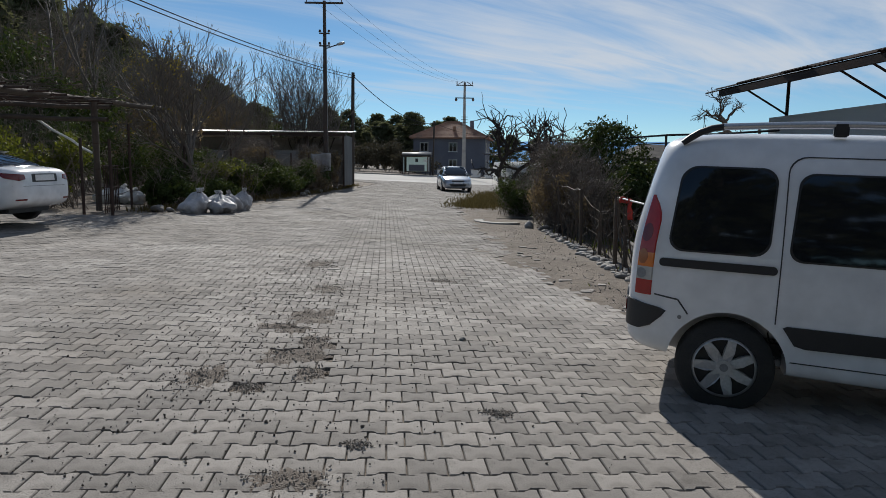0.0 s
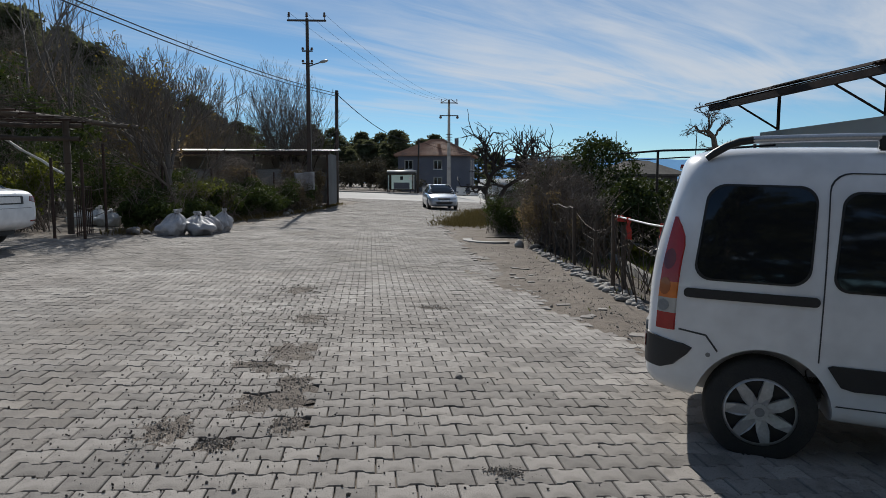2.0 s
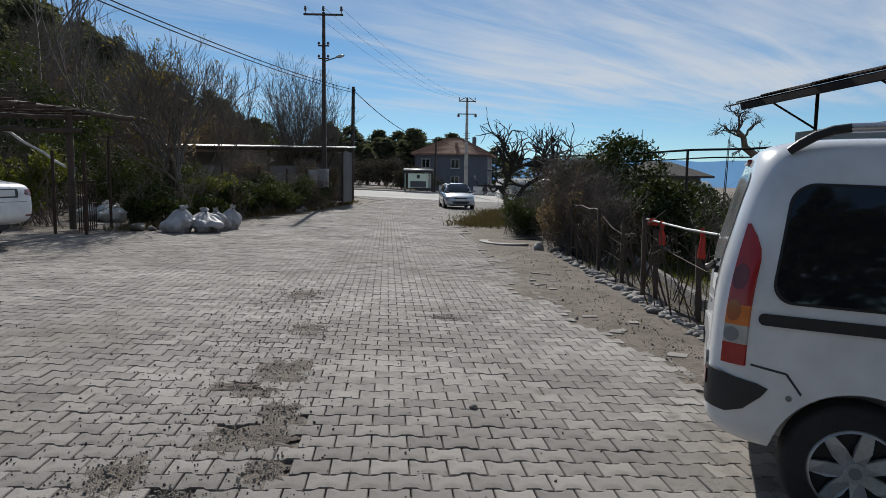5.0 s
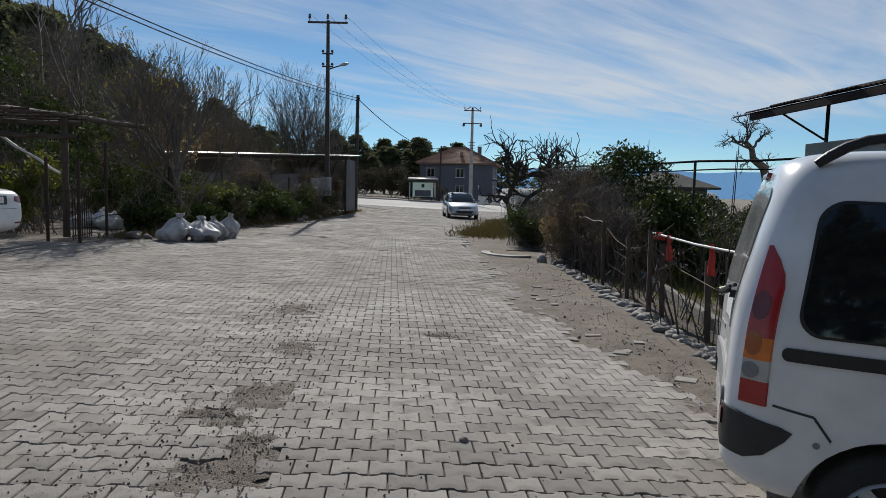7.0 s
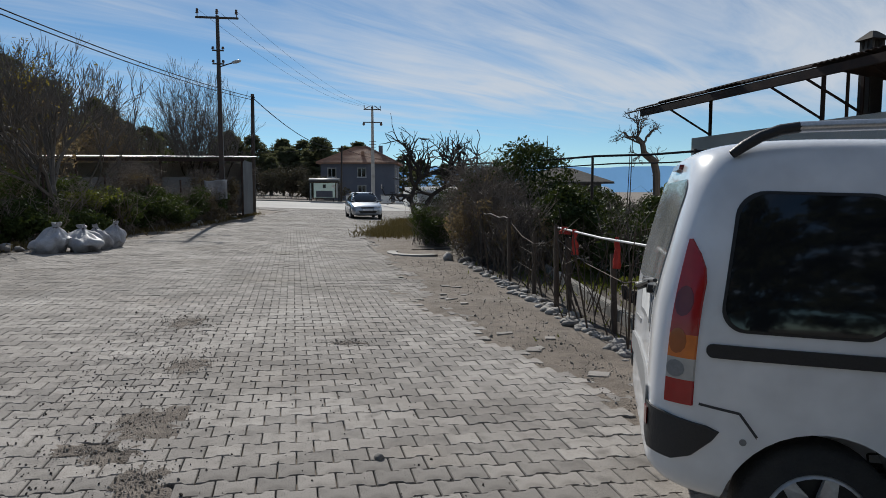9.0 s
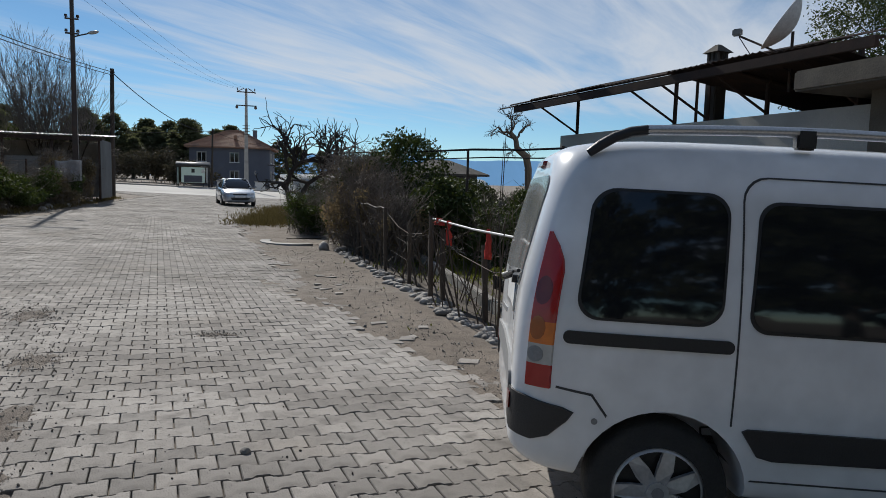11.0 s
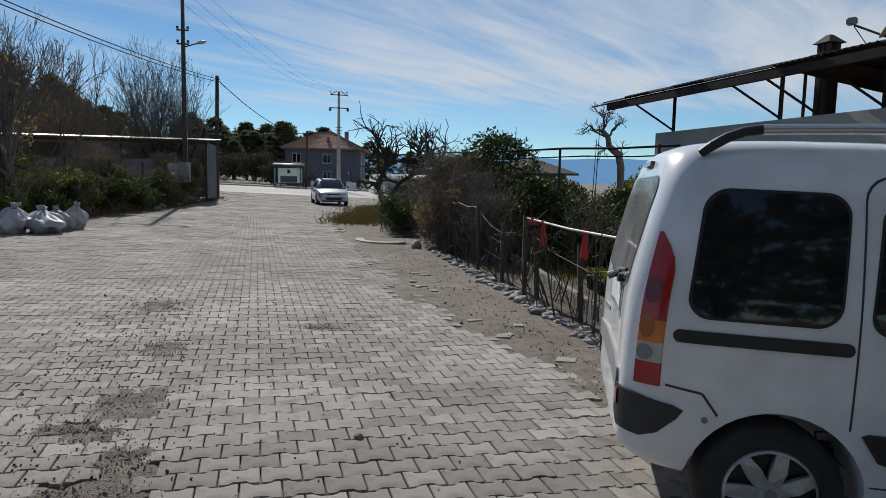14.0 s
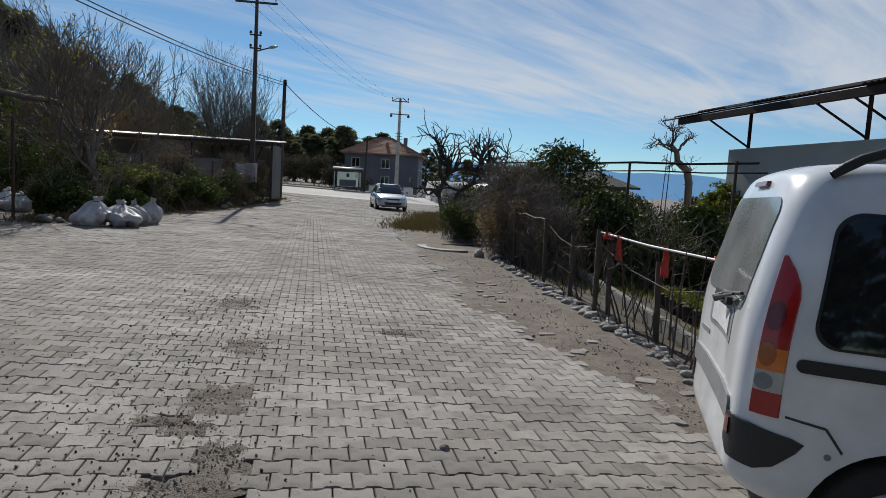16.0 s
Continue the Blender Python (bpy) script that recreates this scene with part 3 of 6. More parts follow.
        for x in (-1.05, -0.08, 0.93):
            panel("door_gap", body, [(x, 0.30), (x + 0.006, 0.30), (x + 0.006, 0.93), (x, 0.93)], ray, M_SEAM, car, "", 0.0015, 0.004, 4)
    for s, ray in ((1, "corner"), (-1, "farcorner")):
        panel("tail_light", body, [(a * -s, z) for a, z in ((1.22, 0.83), (1.20, 0.915), (0.80, 0.955), (0.78, 0.945), (0.88, 0.855), (1.10, 0.80))], ray, M_DARKRED, car, "dark red tail light", 0.012)
    panel("number_plate", body, rrect(-0.26, 0.80, 0.26, 0.91, 0.01), "rear", M_PLATE, car, "white number plate", 0.012)
    panel("plate_surround", body, rrect(-0.34, 0.775, 0.34, 0.93, 0.02), "rear", M_BLACK, car, "", 0.005)
    panel("bumper_gap", body, [(-0.75, 0.70), (0.75, 0.70), (0.75, 0.706), (-0.75, 0.706)], "rear", M_SEAM, car, "", 0.002)
    panel("reflector", body, rrect(-0.72, 0.44, -0.5, 0.47, 0.01), "rear", M_DARKRED, car, "", 0.008)
    panel("reflector", body, rrect(0.5, 0.44, 0.72, 0.47, 0.01), "rear", M_DARKRED, car, "", 0.008)
    panel("grille", body, rrect(-0.36, 0.60, 0.36, 0.69, 0.03), "front", M_BLACK, car, "", 0.008)
    panel("lower_grille", body, [(-0.5, 0.47), (0.5, 0.47), (0.4, 0.34), (-0.4, 0.34)], "front", M_BLACK, car, "", 0.008)
    panel("number_plate", body, rrect(-0.26, 0.48, 0.26, 0.585, 0.01), "front", M_PLATE, car, "white number plate", 0.02)
    for s, ray in ((1, "frontcorner"), (-1, "frontfarcorner")):
        panel("headlight", body, [(a * s, z) for a, z in ((1.18, 0.63), (1.14, 0.70), (0.76, 0.745), (0.82, 0.66))], ray, M_CLEAR, car, "clear headlight", 0.012)
    return car



make_van(Matrix.Rotation(radians(1.8), 4, "Y") @ pose(1.90, 3.985, 0, 0, 0, -22))
make_saloon(Matrix.Translation(at(-9.22, 12.3)) @ pose(0, 0, 0, 0, 1.8, 176) @ Matrix.Diagonal((1, 1, 0.95, 1)), M_WHITE, "white four-door saloon parked under the pergola")
make_saloon(Matrix.Translation(at(1.26, 40.2)) @ pose(0, 0, 0, 0, 0, -85), M_SILVER, "silver four-door saloon stopped on the road")

# ---- more materials ----


def leaf_mat(name, c1, c2, through_c, share=0.4, rough=0.5):
    """Leaves that let some light through."""
    m = bpy.data.materials.new(name)
    m.use_nodes = True
    n, l = m.node_tree.nodes, m.node_tree.links
    b = n["Principled BSDF"]
    r = n.new("ShaderNodeNewGeometry").outputs["Random Per Island"]
    mx = n.new("ShaderNodeMixRGB")
    mx.inputs[1].default_value, mx.inputs[2].default_value = (*c1, 1), (*c2, 1)
    l.new(r, mx.inputs[0])
    l.new(mx.outputs[0], b.inputs["Base Color"])
    b.inputs["Roughness"].default_value, b.inputs["Specular IOR Level"].default_value = rough, 0.16
    t = n.new("ShaderNodeBsdfTranslucent")
    t.inputs[0].default_value = (*through_c, 1)
    s = n.new("ShaderNodeMixShader")
    s.inputs[0].default_value = share
    l.new(b.outputs[0], s.inputs[1])
    l.new(t.outputs[0], s.inputs[2])
    l.new(s.outputs[0], n["Material Output"].inputs["Surface"])
    return m


L_DARK = leaf_mat("evergreen_leaf", (0.032, 0.05, 0.017), (0.065, 0.088, 0.028), (0.09, 0.12, 0.02), 0.18, 0.7)
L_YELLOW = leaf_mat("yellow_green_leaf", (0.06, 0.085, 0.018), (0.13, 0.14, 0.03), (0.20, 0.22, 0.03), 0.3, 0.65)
L_CITRUS = leaf_mat("citrus_leaf", (0.03, 0.05, 0.016), (0.06, 0.08, 0.026), (0.085, 0.11, 0.02), 0.14, 0.6)
L_AUTUMN = leaf_mat("yellowed_leaf", (0.15, 0.12, 0.035), (0.26, 0.20, 0.05), (0.30, 0.24, 0.05), 0.35, 0.7)
L_PINE = leaf_mat("needle_tuft", (0.05, 0.06, 0.034), (0.105, 0.11, 0.06), (0.15, 0.16, 0.075), 0.38, 0.8)
L_BROWN = leaf_mat("withered_leaf", (0.13, 0.105, 0.07), (0.24, 0.19, 0.115), (0.26, 0.19, 0.10), 0.42, 0.8)
L_GRASS = leaf_mat("grass_blade", (0.085, 0.068, 0.03), (0.17, 0.13, 0.058), (0.13, 0.105, 0.035), 0.2, 0.8)
L_BANK = leaf_mat("bank_leaf", (0.06, 0.052, 0.035), (0.10, 0.085, 0.06), (0.08, 0.07, 0.04), 0.2, 0.8)
M_ROOF = mat("roof_tile", (0.36, 0.20, 0.13), (0.28, 0.15, 0.10), 2, 0.85, 0.3, 20, c3=(0.20, 0.13, 0.10))
M_GREYWALL = mat("blue_grey_render", (0.15, 0.155, 0.185), (0.12, 0.123, 0.148), 0.4, 0.9, 0.1, 10)
M_TRIM = mat("white_trim", (0.75, 0.75, 0.74), (0.66, 0.66, 0.65), 2, 0.7, 0, 20)
M_DULLSHEET = mat("dull_sheet", (0.15, 0.15, 0.155), (0.11, 0.11, 0.112), 1, 0.6, 0.05, 30, c3=(0.15, 0.11, 0.09), metal=0.2)
M_BOARD = mat("weathered_board", (0.27, 0.265, 0.25), (0.20, 0.195, 0.185), 1.2, 0.9, 0.2, 40, c3=(0.13, 0.12, 0.105))
M_KERB = mat("dark_kerb_concrete", (0.26, 0.245, 0.22), (0.19, 0.178, 0.158), 3, 0.95, 0.4, 50, c3=(0.12, 0.11, 0.09))
M_SHEET = mat("corrugated_sheet", (0.42, 0.42, 0.43), (0.30, 0.30, 0.30), 1, 0.5, 0.05, 30, c3=(0.30, 0.22, 0.16), metal=0.4)
M_RUST = mat("rusty_steel", (0.075, 0.045, 0.034), (0.045, 0.034, 0.03), 3, 0.85, 0.08, 50, spec=0.25)
M_BAGC = mat("woven_sack", (0.50, 0.50, 0.52), (0.36, 0.36, 0.38), 7, 0.6, 0.5, 40, c3=(0.30, 0.28, 0.26), rnd=0.25)
# soot on the chimney; on the cottage roof this dark tone is backlit shade
M_SOOT_BACKLIT = mat("soot_and_backlit_shade", (0.075, 0.066, 0.058), (0.05, 0.045, 0.04), 2.5, 0.95, 0.12, 60, c3=(0.11, 0.098, 0.085))
M_SLAB = mat("rough_slab", (0.17, 0.145, 0.115), (0.11, 0.096, 0.078), 2.0, 0.95, 0.2, 45, c3=(0.07, 0.065, 0.058))
M_STONE = mat("field_stone", (0.33, 0.31, 0.285), (0.19, 0.178, 0.165), 6, 0.9, 0.6, 40, c3=(0.15, 0.13, 0.11), rnd=0.4)
M_TARRED = mat("tarred_wood", (0.05, 0.038, 0.03), (0.03, 0.025, 0.022), 3, 0.8, 0.3, 30, stretch=(1, 1, 0.15))
M_WIRE = mat("black_cable", (0.025, 0.025, 0.03), (0.035, 0.035, 0.04), 2, 0.95, 0, 20, spec=0.08)
M_REDCLOTH = mat("red_cloth", (0.55, 0.05, 0.03), (0.45, 0.04, 0.03), 5, 0.8, 0.2, 60)
M_PVC = mat("white_pipe", (0.72, 0.72, 0.70), (0.60, 0.60, 0.58), 3, 0.5, 0.05, 40)
M_PORCELAIN = mat("insulator_glaze", (0.10, 0.06, 0.05), (0.13, 0.08, 0.06), 5, 0.3, 0, 30)
M_LAMPGLASS = mat("lamp_cover", (0.5, 0.5, 0.48), (0.4, 0.4, 0.39), 5, 0.3, 0, 30)
M_PLASTICFILM = mat("greenhouse_film", (0.86, 0.86, 0.86), (0.78, 0.78, 0.78), 0.3, 0.4, 0.05, 10)
# the film lets daylight through
nt_ = M_PLASTICFILM.node_tree
tl_, mx_ = nt_.nodes.new("ShaderNodeBsdfTranslucent"), nt_.nodes.new("ShaderNodeMixShader")
tl_.inputs["Color"].default_value = (0.85, 0.86, 0.86, 1)
mx_.inputs[0].default_value = 0.55
out_ = next(q for q in nt_.nodes if q.type == "OUTPUT_MATERIAL")
src_ = out_.inputs["Surface"].links[0].from_socket
nt_.links.new(src_, mx_.inputs[1])
nt_.links.new(tl_.outputs[0], mx_.inputs[2])
nt_.links.new(mx_.outputs[0], out_.inputs["Surface"])
M_AD = leaf_mat("pale_poster", (0.58, 0.64, 0.64), (0.58, 0.64, 0.64), (0.50, 0.58, 0.57), 0.55, 0.3)
M_ASPHALT = mat("pale_road", (0.42, 0.405, 0.38), (0.35, 0.335, 0.315), 0.15, 0.9, 0.2, 4)
# Blue haze is put into the hills' colour, with emission that makes them glow
M_HILL_GLOW = mat("far_hill_haze_glow", (0.16, 0.27, 0.40), (0.20, 0.32, 0.45), 0.002, 1.0, 0, 0.02)
M_HILL_GLOW.node_tree.nodes["Principled BSDF"].inputs["Emission Color"].default_value = (0.10, 0.21, 0.36, 1)
M_HILL_GLOW.node_tree.nodes["Principled BSDF"].inputs["Emission Strength"].default_value = 1.0

# ---- distance ----
bag = Bag()
rng = random.Random(3)
ridge = []
for k in range(121):
    x = -1800 + 4200 * k / 120
    h = 60 + 20 * noise.noise(Vector((k * 0.13, 3, 0))) + 7 * noise.noise(Vector((k * 0.5, 9, 0)))
    ridge.append((x, h))
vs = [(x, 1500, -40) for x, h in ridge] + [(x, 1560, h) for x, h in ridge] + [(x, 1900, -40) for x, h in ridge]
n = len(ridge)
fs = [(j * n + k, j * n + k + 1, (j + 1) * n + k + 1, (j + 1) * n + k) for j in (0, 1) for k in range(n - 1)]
tagged(raw("backdrop", vs, fs, M_HILL_GLOW, smooth=True), "hazy blue hills beyond the sea", "hills", kind="structure")

# ---- poles and cables ----


def insulator(bm, p, h=0.22):
    cyl(bm, p, p + Vector((0, 0, h * 0.5)), 0.02, n=6)
    for k in range(3):
        cyl(bm, p + Vector((0, 0, h * (0.4 + 0.2 * k))), p + Vector((0, 0, h * (0.55 + 0.2 * k))), 0.08 - 0.012 * k, 0.05, n=10)


def street_pole():
    e = thing("utility_pole", Matrix.Translation(at(-5.42, 34.0)), "grey concrete utility pole with a steel crossarm and street lamp arm", "utility pole")
    H = 9.32
    bm = bmesh.new()
    box(bm, 0, 0, H / 2, 0.20, 0.20, H)
    for v in bm.verts:
        f = 1.2 - 0.55 * v.co.z / H
        v.co.x *= f
        v.co.y *= f
    part("post", bm, M_STEEL, e, "dark weathered post")
    bm = bmesh.new()
    box(bm, 0, -0.1, H - 0.12, 1.9, 0.08, 0.09, bev=0.01)
    arm = part("crossarm", bm, M_STEEL, e)
    for dx in (-0.86, 0, 0.86):
        bm = bmesh.new()
        insulator(bm, Vector((dx, -0.1, H - 0.08)), 0.36)
        part("insulator", bm, M_PORCELAIN, arm, "", True)
    for z in (7.75, 7.15):
        bm = bmesh.new()
        box(bm, 0, -0.08, z, 0.52, 0.06, 0.06)
        sub = part("bracket", bm, M_STEEL, e)
        for dx in (-0.22, 0.22):
            bm = bmesh.new()
            insulator(bm, Vector((dx, -0.08, z)), 0.18)
            part("insulator", bm, M_PORCELAIN, sub, "", True)
    lamp = raw("lamp_arm", *tube([Vector((0.05, -0.05, 7.02)), Vector((0.35, -0.08, 7.12)), Vector((0.62, -0.1, 7.20))], [0.03, 0.028, 0.028], 6), M_STEEL, e)
    bm = bmesh.new()
    bmesh.ops.create_uvsphere(bm, u_segments=12, v_segments=8, radius=0.5, matrix=Matrix.Translation((0.80, -0.1, 7.26)) @ Matrix.Rotation(radians(-14), 4, "Y") @ Matrix.Diagonal((0.46, 0.2, 0.15, 1)))
    part("lamp_head", bm, M_LAMPGLASS, lamp, "grey street lamp head", True)
    return e


def thin_pole(x, y, h, r, label, lean=0.0):
    e = thing("wooden_pole", Matrix.Translation(at(x, y)), label, "utility pole")
    raw("post", *tube([Vector((lean * k / 6, 0, h * k / 6)) for k in range(7)], [r * (1 - 0.05 * k) for k in range(7)], 9), M_TARRED, e, "", True)
    bm = bmesh.new()
    box(bm, lean, -r, h - 0.35, 0.22, 0.05, 0.05)
    insulator(bm, Vector((lean + 0.1, -r, h - 0.33)), 0.16)
    part("bracket", bm, M_STEEL, e)
    return e


def far_pole():
    e = thing("utility_pole", Matrix.Translation(at(3.42, 76)), "pale concrete utility pole with two crossarms", "utility pole")
    H = 10.75
    bm = bmesh.new()
    box(bm, 0, 0, H / 2, 0.36, 0.36, H)
    for v in bm.verts:
        f = 1.25 - 0.6 * v.co.z / H
        v.co.x *= f
        v.co.y *= f
    part("post", bm, M_CONC, e)
    for z, ln in ((H - 0.35, 1.9), (H - 1.75, 2.1)):
        bm = bmesh.new()
        box(bm, 0, -0.18, z, ln, 0.1, 0.1)
        if ln < 2:
            cyl(bm, (-0.95, -0.18, z), (-0.2, -0.18, z + 0.4), 0.04, n=6)
            cyl(bm, (0.95, -0.18, z - 0.1), (0.2, -0.18, z + 0.4), 0.04, n=6)
        arm = part("crossarm", bm, M_STEEL, e)
        for dx in (-ln / 2 + 0.08, 0, ln / 2 - 0.08) if ln < 2 else (-ln / 2 + 0.1, ln / 2 - 0.1):
            bm = bmesh.new()
            if ln < 2:
                insulator(bm, Vector((dx, -0.18, z + 0.02)), 0.42)
            else:
                bmesh.ops.create_uvsphere(bm, u_segments=10, v_segments=8, radius=0.16, matrix=Matrix.Translation((dx, -0.18, z - 0.2)))
            part("insulator", bm, M_PORCELAIN, arm, "", True)
    for k in range(4):
        bm = bmesh.new()
        box(bm, 0, -0.17, 6.0 + 0.3 * k, 0.75, 0.06, 0.05)
        part("bracket", bm, M_STEEL, e)
    return e


def cable(p, q, sag, r=0.012, name="cable"):
    p, q = Vector(p), Vector(q)
    pts = [p.lerp(q, k / 20) - Vector((0, 0, sag * 4 * (k / 20) * (1 - k / 20))) for k in range(21)]
    return tagged(raw(name, *tube(pts, [r] * 21, 5), M_WIRE), "black overhead cable hanging between poles", "cable", "overhead cables")


street_pole()
thin_pole(-5.44, 44.8, 7.35, 0.15, "dark wooden telephone pole beside the road", 0.1)
thin_pole(-0.12, 80.4, 6.6, 0.13, "dark wooden pole behind the bus shelter", 0.15)
far_pole()
thin_top = at(-5.3, 44.7, 7.1)
cable(thin_top, at(-0.05, 80.3, 6.3), 0.9, 0.028)
cable(at(-5.3, 44.7, 7.15), at(-9.8, 17.3, 6.2), 0.3, 0.02)
cable(at(-5.3, 44.7, 6.98), at(-9.8, 17.3, 6.05), 0.3, 0.02)
for k, dx in enumerate((-0.86, 0, 0.86)):
    cable(at(-5.42 + dx, 33.9, 9.55), at(3.4 + dx, 75.9, 10.7), 0.9, 0.006)
cable(at(-0.05, 80.3, 6.35), at(-22, 96, 6.5), 0.6, 0.02)
cable(at(0.0, 80.3, 6.35), at(8, 100, 6.0), 0.4, 0.02)

# ---- house, shelter, far road ----


def make_house(m):
    e = thing("house", m, "two-storey blue-grey rendered house with a hipped tile roof", "house")
    W, D, H = 10.6, 9.0, 5.35
    for nm, c, s in (("wall", (0, -D / 2 + 0.12, H / 2), (W, 0.24, H)), ("wall", (0, D / 2 - 0.12, H / 2), (W, 0.24, H)), ("wall", (-W / 2 + 0.12, 0, H / 2), (0.24, D - 0.48, H)), ("wall", (W / 2 - 0.12, 0, H / 2), (0.24, D - 0.48, H))):
        part(nm, bm_box(*c, *s), M_GREYWALL, e)
    part("foundation", bm_box(0, 0, -0.3, W - 0.1, D - 0.1, 0.7), M_CONC, e)
    o, zr, rl = 0.55, 2.45, 0.9
    a, b = W / 2 + o, D / 2 + o
    v = [(-a, -b, H), (a, -b, H), (a, b, H), (-a, b, H), (-rl, 0, H + zr), (rl, 0, H + zr), (-a, -b, H - 0.15), (a, -b, H - 0.15), (a, b, H - 0.15), (-a, b, H - 0.15)]
    f = [(0, 1, 5, 4), (2, 3, 4, 5), (1, 2, 5), (3, 0, 4), (0, 6, 7, 1), (1, 7, 8, 2), (2, 8, 9, 3), (3, 9, 6, 0), (6, 9, 8, 7)]
    roof = raw("roof", v, f, M_ROOF, e, "weathered red-brown tile roof")
    # courses of tiles on the two slopes that face the yard
    for face in ((Vector(v[0]), Vector(v[1]), Vector(v[4]), Vector(v[5])), (Vector(v[3]), Vector(v[0]), Vector(v[4]), Vector(v[4])), (Vector(v[1]), Vector(v[2]), Vector(v[5]), Vector(v[5]))):
        bg_ = Bag()
        p0, p1, q0, q1 = face
        for k in range(12):
            l0, r0 = p0.lerp(q0, k / 12), p1.lerp(q1, k / 12)
            l1, r1 = p0.lerp(q0, (k + 1) / 12), p1.lerp(q1, (k + 1) / 12)
            cnt = max(2, int((r0 - l0).length / 0.3))
            up = Vector((0, 0, 1))
            for i in range(cnt):
                c = [l0.lerp(r0, i / cnt), l0.lerp(r0, (i + 0.9) / cnt), l1.lerp(r1, (i + 0.9) / cnt), l1.lerp(r1, i / cnt)]
                mid_u, mid_l = (c[2] + c[3]) / 2, (c[0] + c[1]) / 2
                bg_.add([c[0] + up * 0.03, mid_l + up * 0.11, c[1] + up * 0.03, c[2] + up * 0.015, mid_u + up * 0.05, c[3] + up * 0.015], [(0, 1, 4, 5), (1, 2, 3, 4), (0, 2, 1)])
        tagged(bg_.put("roof_tiles", M_ROOF, roof), kind="stuff")
    for k, (p, q) in enumerate(((0, 4), (1, 5), (2, 5), (3, 4), (4, 5))):
        raw("ridge_cap", *tube([Vector(v[p]) + Vector((0, 0, 0.05)), Vector(v[q]) + Vector((0, 0, 0.08))], [0.12, 0.12], 6), M_ROOF, roof)
    part("chimney", bm_box(3.0, -1.0, H + 1.9, 0.55, 0.55, 1.5), M_GREYWALL, e)
    part("chimney", bm_box(0.6, -3.0, H + 1.2, 0.45, 0.45, 1.0), M_ROOF, e)
    # windows on the front and on the side
    for face, pos in (("front", -3.7), ("front", 0.6), ("side", -2.5), ("side", 2.0)):
        for z, h in ((3.95, 1.25), (1.45, 1.3)):
            if face == "front":
                mm = Matrix.Translation((pos, -D / 2, z))
            else:
                mm = Matrix.Translation((W / 2, pos, z)) @ Matrix.Rotation(radians(90), 4, "Z")
            win = new("window")
            win.parent = e
            for nm, c, s, mt in (("pane", (0, -0.006, 0), (1.05, 0.02, h - 0.1), M_GLASS), ("frame", (-0.58, -0.03, 0), (0.14, 0.1, h + 0.2), M_CONC), ("frame", (0.58, -0.03, 0), (0.14, 0.1, h + 0.2), M_CONC),
                                 ("frame", (0, -0.03, h / 2 + 0.02), (1.0, 0.1, 0.14), M_CONC), ("sill", (0, -0.06, -h / 2 - 0.03), (1.36, 0.18, 0.1), M_TRIM), ("mullion", (0, -0.03, 0), (0.06, 0.05, h - 0.1), M_TRIM)):
                part(nm, bm_box(*c, *s, m=mm), mt, win)
    return e


make_house(Matrix.Translation(at(2.9, 102.5)) @ pose(0, 0, 0, 0, 0, -9))


def white_box(x, y, w, h):
    e = thing("concrete_planter", Matrix.Translation(at(x, y)), "whitewashed square concrete block beside the road", "planter", "roadside blocks")
    part("block", bm_box(0, 0, h / 2, w, w, h, bev=0.04), M_TRIM, e)
    part("cap", bm_box(0, 0, h + 0.05, w + 0.12, w + 0.12, 0.1, bev=0.02), M_CONC, e)


for x, y, w, h in ((1.1, 82, 1.3, 0.8), (5.2, 82, 1.1, 0.95), (7.0, 84, 1.0, 0.8)):
    white_box(x, y, w, h)


